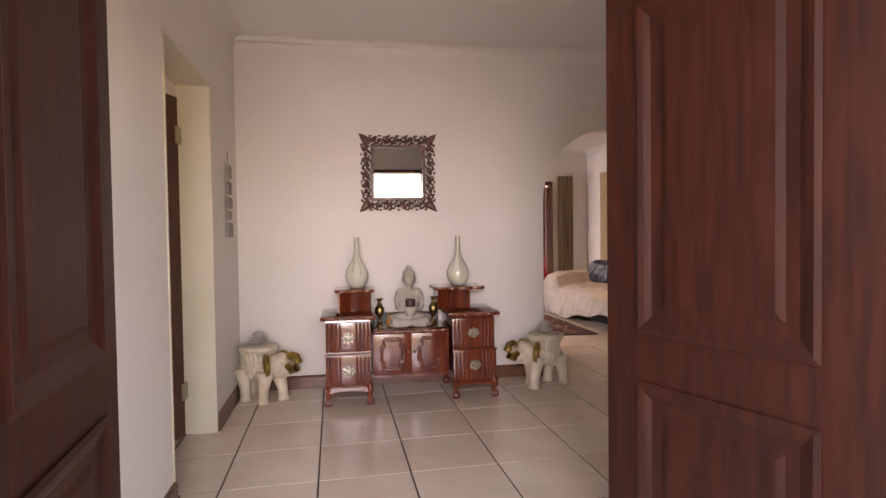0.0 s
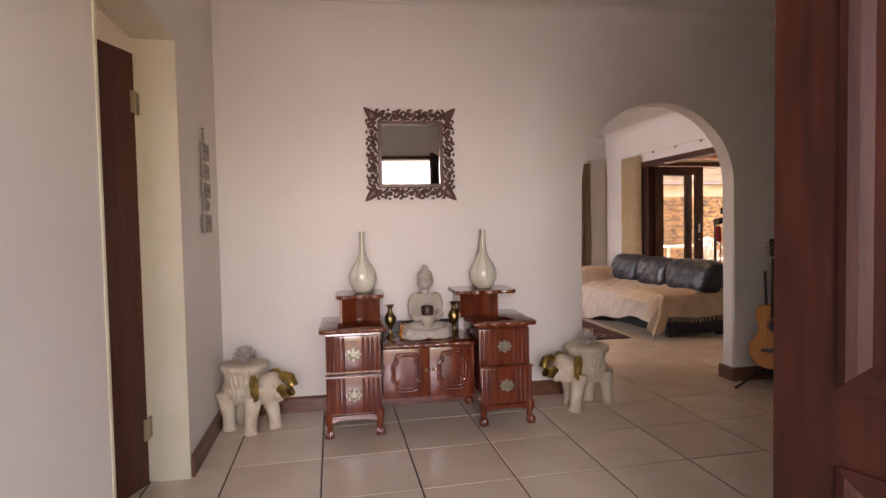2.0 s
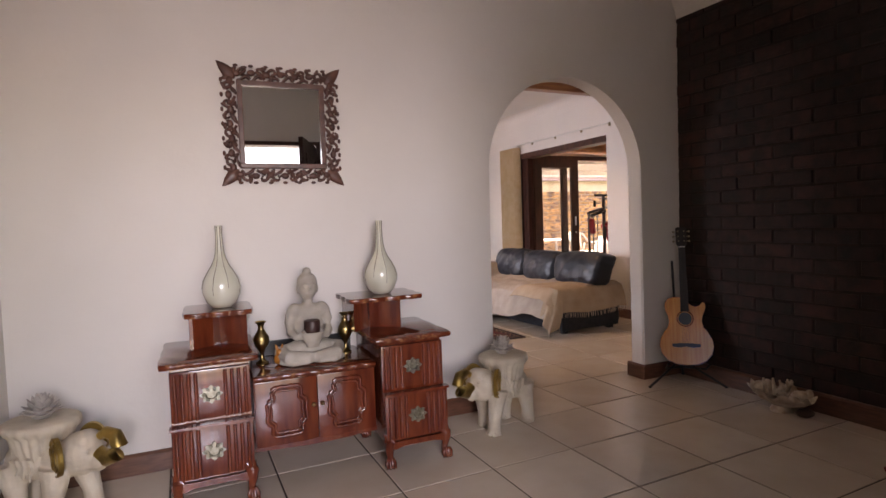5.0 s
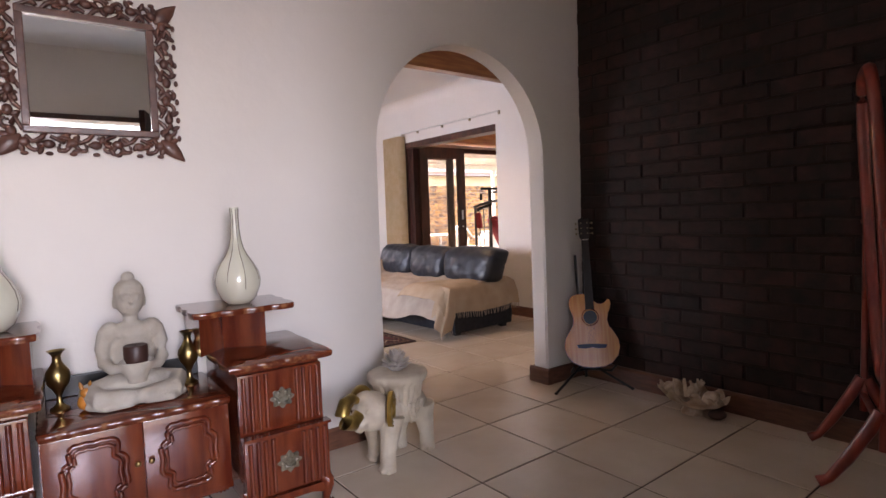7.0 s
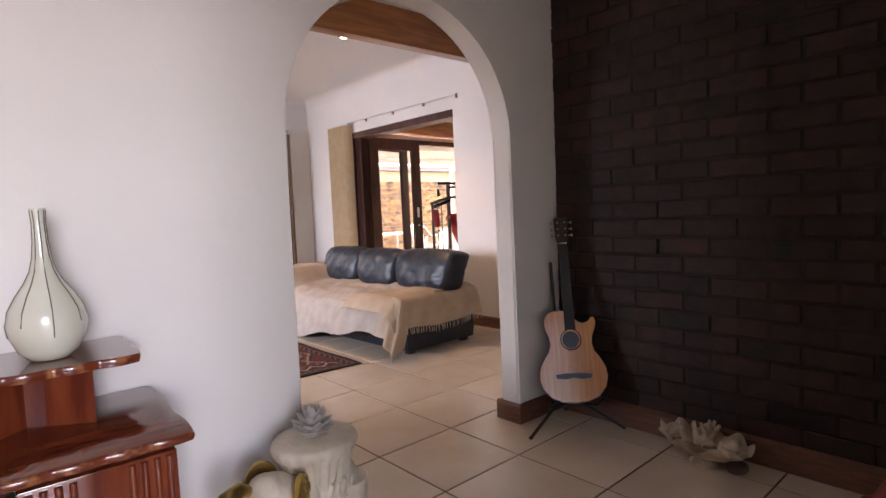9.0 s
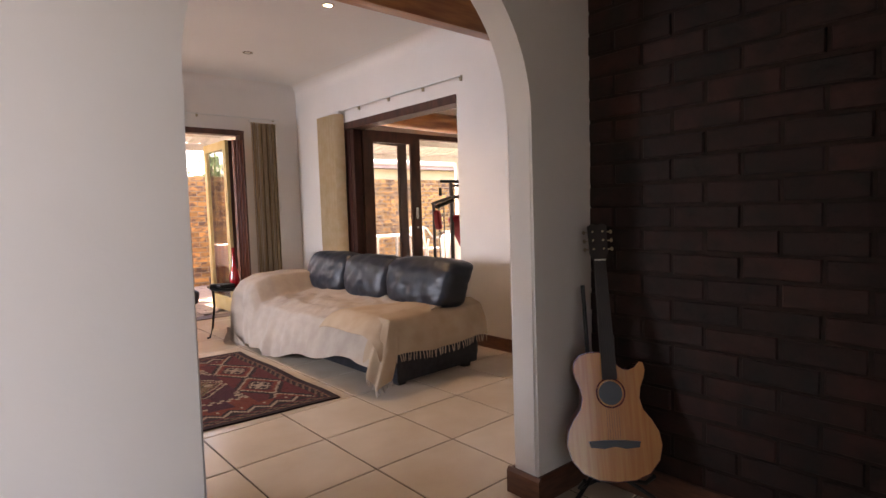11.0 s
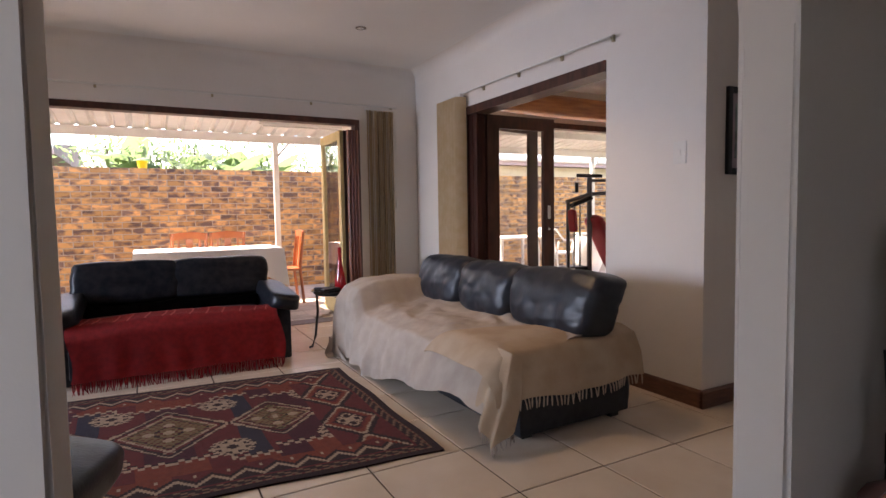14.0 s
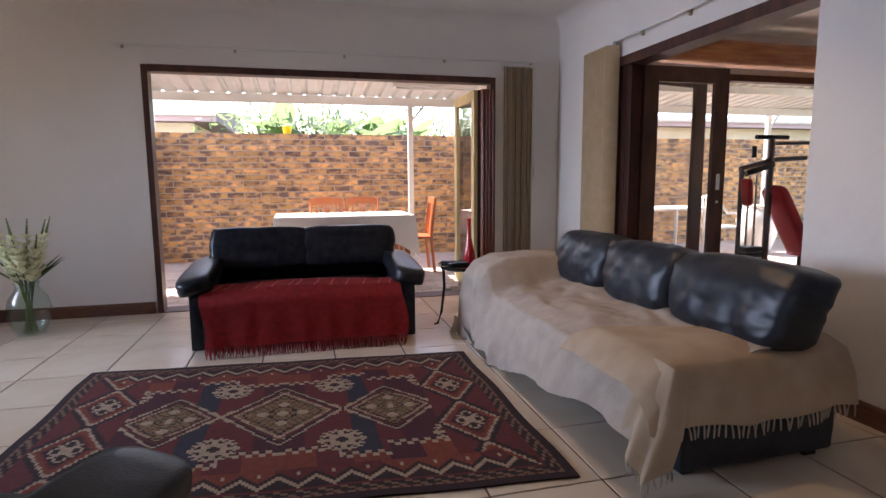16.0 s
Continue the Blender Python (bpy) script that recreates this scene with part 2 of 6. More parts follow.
def wall_open(name, axis, a0, a1, b0, b1, h, o0, o1, oz, material="plaster", label="off-white plastered wall with a wide opening"):
    """A wall from a0 to a1 along its length, from b0 to b1 through it, with one opening from the floor to oz."""
    bm = bmesh.new()
    pts = [(a0, 0), (o0, 0), (o0, oz), (o1, oz), (o1, 0), (a1, 0), (a1, h), (a0, h)]
    prism(bm, pts, b0, b1, "y" if axis == "x" else "x")
    return structure(name, bm, material, label)


# the floor under the tiles
bm = bmesh.new()
box(bm, -3.6, SUN_X1 + 0.15, 2.5, 11.25, -0.15, -0.004)
floor = structure("floor", bm, "grout", "dark brown grout bed under the floor tiles")

# ground and yard
bm = bmesh.new()
box(bm, -300, 300, -300, 500, -0.6, -0.16)
structure("ground", bm, "soil", "patchy garden soil and grass")
bm = bmesh.new()
box(bm, -6, 12, 11.25, 14.4, -0.158, -0.035)
yard = structure("pavement", bm, "mortar", "sandy joints under the brick paving")
bm = bmesh.new()
box(bm, -3, 5, -3, 2.5, -0.158, -0.02)
structure("porch_floor", bm, "concrete", "grey concrete porch floor")

# hall walls
LD0, LD1, LDH = 4.42, 5.34, 2.09
wall_open("wall_hall_west", "y", 2.5, 6.23, -0.035, HALL_X0, HALL_H + 0.1, LD0, LD1, LDH, label="off-white plastered wall with a doorway")
wall_open("wall_entrance", "x", -0.03, 4.35, 2.55, HALL_Y0, HALL_H + 0.1, 0.26, 2.06, 2.06, label="off-white wall with the double entrance doorway")
AX0, AX1, AZ = 2.560, 3.742, 1.452
ar = (AX1 - AX0) / 2
pts = [(-1.5, 0), (AX0, 0)] + [(AX0 + ar - ar * math.cos(math.pi * i / 40), AZ + ar * math.sin(math.pi * i / 40)) for i in range(41)] + [(AX1, 0), (7.8, 0), (7.8, HALL_H + 0.1), (-1.5, HALL_H + 0.1)]
bm = bmesh.new()
prism(bm, pts, 0, ARCH_T, "y", ARCH_M)
bmesh.ops.bevel(bm, geom=[e for e in bm.edges if all(AX0 - 0.05 < v.co.x < AX1 + 0.05 for v in e.verts) and abs((e.verts[0].co - e.verts[1].co).normalized().y) < 0.5 and max(v.co.z for v in e.verts) < 2.2 and not (e.verts[0].co.z < 0.01 and e.verts[1].co.z < 0.01)], offset=0.012, segments=3, affect='EDGES')
structure("wall_arch", bm, "plaster", "off-white plastered wall with a round-headed archway", 40)
wall_box("wall_brick_backing", HALL_X1 + 0.003, HALL_X1 + 0.25, 2.5, 6.1, 0, HALL_H + 0.1, "mortardark", "dark mortar bed behind the dark bricks")

# lounge, passage and sun room walls
O1A, O1B, O1Z = 1.60, 4.665, 2.085
O2A, O2B, O2Z = 8.18, 9.99, 2.075
bm = bmesh.new()
prism(bm, [(LOUNGE_X0 - 0.2, -0.1), (O1A, -0.1), (O1A, O1Z), (O1B, O1Z), (O1B, -0.1), (5.68, -0.1), (5.68, 2.22), (SUN_X1 - 0.35, 2.22), (SUN_X1 - 0.35, -0.1), (SUN_X1 + 0.2, -0.1), (SUN_X1 + 0.2, LOUNGE_H + 0.2), (LOUNGE_X0 - 0.2, LOUNGE_H + 0.2)], LOUNGE_Y1, LOUNGE_Y1 + 0.22, "y")
structure("wall_garden", bm, "plaster", "off-white plastered wall with two wide patio openings")
# this window opening is assumed and out of view, added to light the lounge
bm = bmesh.new()
for a, b, c, d in ((6.0, 8.9, 0, 2.76), (10.02, LOUNGE_Y1, 0, 2.76), (8.9, 10.02, 0, 0.8), (8.9, 10.02, 2.12, 2.76)):
    box(bm, LOUNGE_X0 - 0.2, LOUNGE_X0, a, b, c, d)
structure("wall_lounge_west", bm, "plaster", "off-white plastered wall with an assumed window opening, out of view")
wall_open("wall_lounge_east", "y", PASS_Y, LOUNGE_Y1, LOUNGE_X1, LOUNGE_X1 + 0.15, LOUNGE_H + 0.2, O2A, O2B, O2Z)
wall_box("wall_passage_north", LOUNGE_X1 + 0.15, SUN_X1, PASS_Y, PASS_Y + 0.15, 0, LOUNGE_H + 0.2)
wall_box("wall_passage_end", PASS_X1, PASS_X1 + 0.15, 5.9, PASS_Y, 0, LOUNGE_H + 0.2)
wall_box("wall_sun_room_east", SUN_X1, SUN_X1 + 0.2, PASS_Y, LOUNGE_Y1, 0, LOUNGE_H + 0.2)

# the side room behind the open hall door
wall_box("wall_side_room_south", -3.5, -0.036, 3.4, 3.5, 0, 2.7)
wall_box("wall_side_room_north", -3.5, -0.036, 6.1, 6.2, 0, 2.7)
bm = bmesh.new()
for a, b, c, d in ((3.5, 4.2, 0, 2.7), (5.6, 6.1, 0, 2.7), (4.2, 5.6, 0, 0.9), (4.2, 5.6, 2.1, 2.7)):
    box(bm, -3.6, -3.45, a, b, c, d)
structure("wall_side_room_west", bm, "plaster", "off-white wall with a window opening")

# ceilings, with a rounded cove along their walls
bm = bmesh.new()
box(bm, -0.035, HALL_X1 + 0.25, 2.5, 6.25, HALL_H, HALL_H + 0.12)
structure("ceiling_hall", bm, "ceiling", "white painted ceiling of the hall")
bm = bmesh.new()
box(bm, LOUNGE_X0 - 0.2, SUN_X1 + 0.2, 6.15, 11.2, LOUNGE_H, LOUNGE_H + 0.1)
structure("ceiling_lounge", bm, "ceiling", "white painted ceiling of the lounge")
bm = bmesh.new()
box(bm, -3.6, -0.036, 3.4, 6.2, 2.6, 2.7)
structure("ceiling_side_room", bm, "ceiling", "white ceiling of the side room")


def cove(name, x0, y0, x1, y1, top, r=0.09):
    """A concave plaster cornice along a wall face that runs from one corner to another, with the room on its left-hand side."""
    d = Vector((x1 - x0, y1 - y0, 0))
    ang = math.degrees(math.atan2(d.y, d.x))
    bm = bmesh.new()
    pts = [(0, 0), (0, -r)] + [(r - r * math.cos(a), -r + r * math.sin(a)) for a in [math.pi / 2 * i / 7 for i in range(1, 8)]]
    prism(bm, pts, 0, d.length, "x", pose(x0, y0, top - 0.001, 0, 0, ang))
    structure(name, bm, "plaster" if top > 2.6 else "ceiling", "rounded white plaster cornice", 30)


cove("cornice", HALL_X1, arch_y(HALL_X1), HALL_X0, arch_y(HALL_X0), HALL_H)
cove("cornice", HALL_X0, 6.24, HALL_X0, HALL_Y0, HALL_H)
cove("cornice", HALL_X1 - 0.006, HALL_Y0, HALL_X1 - 0.006, 6.1, HALL_H, 0.17)
cove("cornice", LOUNGE_X1, LOUNGE_Y1, LOUNGE_X0, LOUNGE_Y1, LOUNGE_H, 0.12)
cove("cornice", LOUNGE_X1, PASS_Y, LOUNGE_X1, LOUNGE_Y1, LOUNGE_H, 0.12)


# ---- more materials ----
M.update({
    "sidedoor": mat("red_brown_door_wood", (0.065, 0.015, 0.008), 0.45, color2=(0.11, 0.028, 0.014), scale=6, stretch=(6, 6, 0.6)),
    "cherry": mat("polished_cherry_wood", (0.10, 0.016, 0.007), 0.15, color2=(0.19, 0.038, 0.014), scale=5, stretch=(5, 5, 0.7), bump=0.03, bump_scale=20, coat=0.6),
    "cherryflat": mat("polished_cherry_top", (0.09, 0.015, 0.007), 0.12, color2=(0.17, 0.035, 0.014), scale=5, stretch=(0.7, 6, 6), bump=0.02, bump_scale=20, coat=0.7),
    # cherry with paler flecks: the highlight along the moulded rims, put into colour
    "edgehighlight": mat("carved_edge_highlight", (0.13, 0.025, 0.01), 0.18, color2=(0.30, 0.11, 0.045), scale=35, coat=0.6, ramp=(0.5, 0.68)),
    "brass": mat("aged_brass", (0.42, 0.30, 0.12), 0.28, 1.0, color2=(0.26, 0.17, 0.07), scale=12, bump=0.05),
    "dullbrass": mat("dull_silvered_brass", (0.36, 0.34, 0.27), 0.38, 1.0, color2=(0.20, 0.18, 0.13), scale=60, bump=0.2),
    "gold": mat("gold_paint", (0.50, 0.33, 0.09), 0.32, 0.85, color2=(0.22, 0.14, 0.05), scale=14, bump=0.15),
    "carved": mat("carved_brown_wood", (0.075, 0.03, 0.022), 0.42, color2=(0.15, 0.06, 0.04), scale=18, bump=0.25, bump_scale=60, coat=0.2),
    "stone": mat("pale_cast_stone", (0.50, 0.45, 0.38), 0.8, color2=(0.38, 0.33, 0.27), scale=9, bump=0.35, bump_scale=70),
    "ceramic": mat("matt_cream_ceramic", (0.70, 0.61, 0.48), 0.6, color2=(0.52, 0.42, 0.31), scale=8, bump=0.3, bump_scale=45),
    "succulent": mat("grey_glazed_petals", (0.52, 0.47, 0.42), 0.5, color2=(0.36, 0.31, 0.28), scale=18),
    "celadon": mat("glazed_celadon", (0.60, 0.58, 0.46), 0.14, color2=(0.67, 0.65, 0.54), scale=6, coat=0.6),
    "glazeline": mat("dark_glaze_line", (0.13, 0.10, 0.07), 0.3),
    "candle": mat("dark_brown_wax", (0.045, 0.018, 0.013), 0.45, color2=(0.06, 0.025, 0.02), scale=10),
    "sign": mat("weathered_grey_plaque", (0.28, 0.235, 0.195), 0.7, color2=(0.36, 0.31, 0.26), scale=12, bump=0.2),
    "signtext": mat("plaque_lettering", (0.16, 0.13, 0.11), 0.7),
    "cord": mat("jute_cord", (0.34, 0.27, 0.19), 0.9),
    "spruce": mat("spruce_soundboard", (0.48, 0.16, 0.022), 0.38, color2=(0.54, 0.22, 0.04), scale=4, stretch=(20, 1, 1), coat=0.4),
    "guitarside": mat("red_brown_guitar_side", (0.13, 0.02, 0.015), 0.25, coat=0.5),
    "black": mat("black_satin", (0.012, 0.011, 0.011), 0.35),
    "ebony": mat("dark_rosewood", (0.012, 0.006, 0.004), 0.6, color2=(0.02, 0.009, 0.006), scale=20),
    "steel": mat("bright_steel", (0.6, 0.6, 0.58), 0.25, 1.0),
    "shell": mat("sea_shell", (0.74, 0.62, 0.48), 0.45, color2=(0.38, 0.25, 0.16), scale=16, bump=0.3, bump_scale=50),
    "rock": mat("brown_pebble", (0.12, 0.07, 0.05), 0.6, color2=(0.17, 0.11, 0.08), scale=12, bump=0.3),
    "redwood": mat("red_mahogany", (0.16, 0.016, 0.010), 0.3, color2=(0.29, 0.04, 0.02), scale=6, stretch=(4, 4, 0.8), coat=0.4),
    "whiteplastic": mat("white_plastic", (0.74, 0.72, 0.68), 0.4),
    "oldbrass": mat("dull_hinge_metal", (0.45, 0.38, 0.26), 0.4, 0.8),
})




def two_tone(ob, second):
    ob.data.materials.append(M[second])


def thing_at(name, x, y, z, rz, label, category, group=""):
    return empty(name, pose(x, y, z, 0, 0, rz), label, category, group)


WALL_RZ = math.degrees(math.atan(SKEW))

# ---- skirting boards ----
def skirting(x0, y0, x1, y1, h=0.1, t=0.018):
    d = Vector((x1 - x0, y1 - y0, 0))
    bm = bmesh.new()
    prism(bm, [(0, 0), (0, h), (t * 0.5, h), (t, h - 0.012), (t, 0)], 0, d.length, "x", pose(x0, y0, 0, 0, 0, math.degrees(math.atan2(d.y, d.x))))
    structure("baseboard", bm, "skirtwood", "dark brown varnished wooden skirting board")


skirting(AX0, arch_y(AX0), HALL_X0, arch_y(HALL_X0))
skirting(HALL_X1 - 0.02, arch_y(HALL_X1), AX1, arch_y(AX1))
skirting(AX1 + 0.0, arch_y(AX1) - 0.018, AX1, arch_y(AX1) + ARCH_T + 0.018)
skirting(AX0, arch_y(AX0) + ARCH_T + 0.018, AX0, arch_y(AX0) - 0.018)
skirting(HALL_X1 - 0.004, HALL_Y0, HALL_X1 - 0.004, arch_y(HALL_X1), 0.11, 0.03)
skirting(HALL_X0, arch_y(HALL_X0), HALL_X0, LD1 + 0.005)
skirting(HALL_X0, LD0 - 0.005, HALL_X0, HALL_Y0)
skirting(AX1, arch_y(AX1) + ARCH_T, 7.6, arch_y(7.6) + ARCH_T)
skirting(-1.3, arch_y(-1.3) + ARCH_T, AX0, arch_y(AX0) + ARCH_T)
skirting(LOUNGE_X1, PASS_Y - 0.018, LOUNGE_X1, O2A - 0.06)
skirting(LOUNGE_X1, O2B + 0.06, LOUNGE_X1, LOUNGE_Y1)
skirting(LOUNGE_X1, LOUNGE_Y1, O1B + 0.02, LOUNGE_Y1)
skirting(O1A - 0.02, LOUNGE_Y1, LOUNGE_X0, LOUNGE_Y1)
skirting(PASS_X1, PASS_Y, LOUNGE_X1 - 0.018, PASS_Y)
skirting(LOUNGE_X0, LOUNGE_Y1, LOUNGE_X0, 6.5)

# ---- entrance doors ----
def door_leaf(name, at, w, label):
    e = empty(name, at, label, "door")
    h, t, st = 2.03, 0.042, 0.13
    bm = bmesh.new()
    for a, b, c, d in ((0, st, 0.012, h), (w - st, w, 0.012, h), (st, w - st, 0.012, 0.22), (st, w - st, 0.70, 0.86), (st, w - st, h - 0.14, h)):
        box(bm, a, b, -t / 2, t / 2, c, d)
    part("frame", bm, "darkwood", e)
    for z0, z1 in ((0.22, 0.70), (0.86, h - 0.14)):
        bm = bmesh.new()
        for s in (-1, 1):
            # moulding
            x0, x1 = st, w - st
            loops = []
            for inset, y in ((0, 0.021), (-0.004, 0.03), (0.012, 0.034), (0.030, 0.028), (0.05, 0.018), (0.085, 0.016), (0.108, 0.022), (0.112, 0.022)):
                loops.append([bm.verts.new((px, s * y, pz)) for px, pz in ((x0 + inset, z0 + inset), (x1 - inset, z0 + inset), (x1 - inset, z1 - inset), (x0 + inset, z1 - inset))])
            for a, b in zip(loops, loops[1:]):
                for i in range(4):
                    bm.faces.new((a[i], a[(i + 1) % 4], b[(i + 1) % 4], b[i]))
            bm.faces.new(loops[-1])
        part("raised_panel", bm, "darkwood", e)
    return e


r_leaf = door_leaf("entrance_door", pose(2.03, 2.79, 0.0, 0, 0, 108), 0.80, "dark varnished wooden entrance door with raised panels, swung open")
l_leaf = door_leaf("entrance_door", pose(0.27, 2.77, 0.0, 0, 0, 94.5), 0.80, "dark varnished wooden entrance door with a latch, swung open")
bm = bmesh.new()
rbox(bm, 0.792, 0.806, -0.012, 0.012, 0.80, 0.96, 0.003)
tube(bm, [(0.80, 0, 0.9), (0.816, 0, 0.9)], 0.009)
part("latch", bm, "steel", l_leaf, "bright steel latch", 40)
bm = bmesh.new()
for a, b, c, d in ((0.225, 0.265, 0, 2.10), (2.055, 2.095, 0, 2.10), (0.265, 2.055, 2.055, 2.10)):
    box(bm, a, b, 2.54, 2.75, c, d)
structure("door_frame", bm, "framewood", "dark brown wooden frame of the entrance")

# ---- side door with its cream frame ----
side = empty("side_door", pose(-0.045, 5.30, 0, 0, 0, 249), "dark brown flush wooden door standing ajar", "door")
bm = bmesh.new()
rbox(bm, 0, 0.90, -0.02, 0.02, 0.012, 2.0, 0.003, 1)
part("door_leaf", bm, "sidedoor", side)
for z in (0.27, 1.78):
    bm = bmesh.new()
    box(bm, -0.045, 0.0, 0.004, 0.009, z - 0.05, z + 0.05)
    tube(bm, [(-0.002, 0.021, z - 0.05), (-0.002, 0.021, z + 0.05)], 0.006)
    box(bm, -0.004, 0.03, 0.0205, 0.0235, z - 0.05, z + 0.05)
    part("hinge", bm, "oldbrass", side, "dull brass butt hinge", 40)
bm = bmesh.new()
tube(bm, [(0.84, 0.02, 1.02), (0.84, 0.06, 1.02), (0.74, 0.065, 1.02)], 0.008)
part("door_handle", bm, "oldbrass", side, "plain lever handle", 40)
bm = bmesh.new()
FX0, FX1 = -0.045, HALL_X0 + 0.004
box(bm, FX0 + 0.04, FX1, LD1 - 0.012, LD1 + 0.006, 0, LDH + 0.006)
box(bm, FX0, FX0 + 0.04, LD1 - 0.0005, LD1 + 0.006, 0, LDH + 0.006)
box(bm, FX0, FX1, LD0 - 0.006, LD0 + 0.012, 0, LDH + 0.006)
box(bm, FX0, FX1, LD0 + 0.012, LD1 - 0.012, LDH - 0.012, LDH + 0.006)
structure("side_door_frame", bm, "cream", "cream enamelled door frame")

# ---- display cabinet ----
CABX, CABY = 1.40, arch_y(1.40) - 0.012
cab = thing_at("display_cabinet", CABX, CABY, 0, WALL_RZ, "polished cherry display cabinet with reeded drawers and claw feet", "cabinet")


def wavy_top(name, x0, x1, y0, y1, z0, z1, waves_x=4, amp=0.007, cut=0.0, back_round=False):
    """A slab with a scalloped front and sides, and a moulded edge."""
    pts = []
    n = 44
    for i in range(n + 1):
        u = i / n
        pts.append((x0 + (x1 - x0) * u, y0 - amp * abs(math.sin(math.pi * waves_x * u)) - cut * math.sin(math.pi * u)))
    for i in range(1, n // 2):
        u = i / (n // 2)
        pts.append((x1 + amp * abs(math.sin(math.pi * waves_x * 0.7 * u)), y0 + (y1 - y0) * u))
    pts.append((x1, y1))
    pts.append((x0, y1))
    for i in range(n // 2 - 1, 0, -1):
        u = i / (n // 2)
        pts.append((x0 - amp * abs(math.sin(math.pi * waves_x * 0.7 * u)), y0 + (y1 - y0) * u))
    bm = bmesh.new()
    cx, cy = (x0 + x1) / 2, y1
    rings = []
    for k, z in ((0.985, z0), (0.995, z0 + 0.35 * (z1 - z0)), (1.0, z0 + 0.6 * (z1 - z0)), (0.996, z1 - 0.004), (0.988, z1)):
        rings.append([bm.verts.new((cx + (x - cx) * k, cy + (y - cy) * k, z)) for x, y in pts])
    m = len(pts)
    bm.faces.new(rings[0][::-1])
    bm.faces.new(rings[-1])
    for a, b in zip(rings, rings[1:]):
        for i in range(m):
            f = bm.faces.new((a[i], a[(i + 1) % m], b[(i + 1) % m], b[i]))
            f.material_index = 1
    ob = part(name, bm, "cherryflat", cab, "cherry wood top with a carved wavy edge", 50)
    # second material paints the highlight on the rim
    two_tone(ob, "edgehighlight")
    return ob


def leg(x, y, sx):
    bm = bmesh.new()
    pts = [(x, y, 0.155), (x + 0.006 * sx, y - 0.012, 0.125), (x + 0.008 * sx, y - 0.014, 0.09), (x + 0.004 * sx, y - 0.006, 0.055), (x + 0.006 * sx, y - 0.012, 0.035)]
    tube(bm, pts, [0.03, 0.03, 0.022, 0.016, 0.02], 10)
    ball(bm, (x + 0.008 * sx, y - 0.016, 0.024), 0.024, (1.1, 1.1, 1), 12, 8)
    for a in (-0.8, -0.25, 0.3, 0.85):
        dx, dy = math.sin(a) * 0.026, -math.cos(a) * 0.026
        tube(bm, [(x + 0.008 * sx + dx * 0.5, y - 0.016 + dy * 0.5, 0.052), (x + 0.008 * sx + dx, y - 0.016 + dy, 0.034), (x + 0.008 * sx + dx * 1.1, y - 0.016 + dy * 1.1, 0.008)], [0.007, 0.008, 0.005], 6)
    part("claw_foot", bm, "cherry", cab, "carved ball and claw foot", 60)


def reeds(x0, x1, y, z0, z1, n):
    """Half-round reeds with flat fillets between them."""
    bm = bmesh.new()
    w = (x1 - x0) / n
    for i in range(n):
        c = x0 + w * (i + 0.5)
        pts = [(c - w * 0.31 * math.cos(math.pi * k / 8), y - 0.013 * math.sin(math.pi * k / 8) + 0.001) for k in range(9)]
        prism(bm, pts + [(c + w * 0.31, y + 0.004), (c - w * 0.31, y + 0.004)], z0, z1, "z")
    part("reeded_panel", bm, "cherry", cab, "vertical reeded moulding", 35)


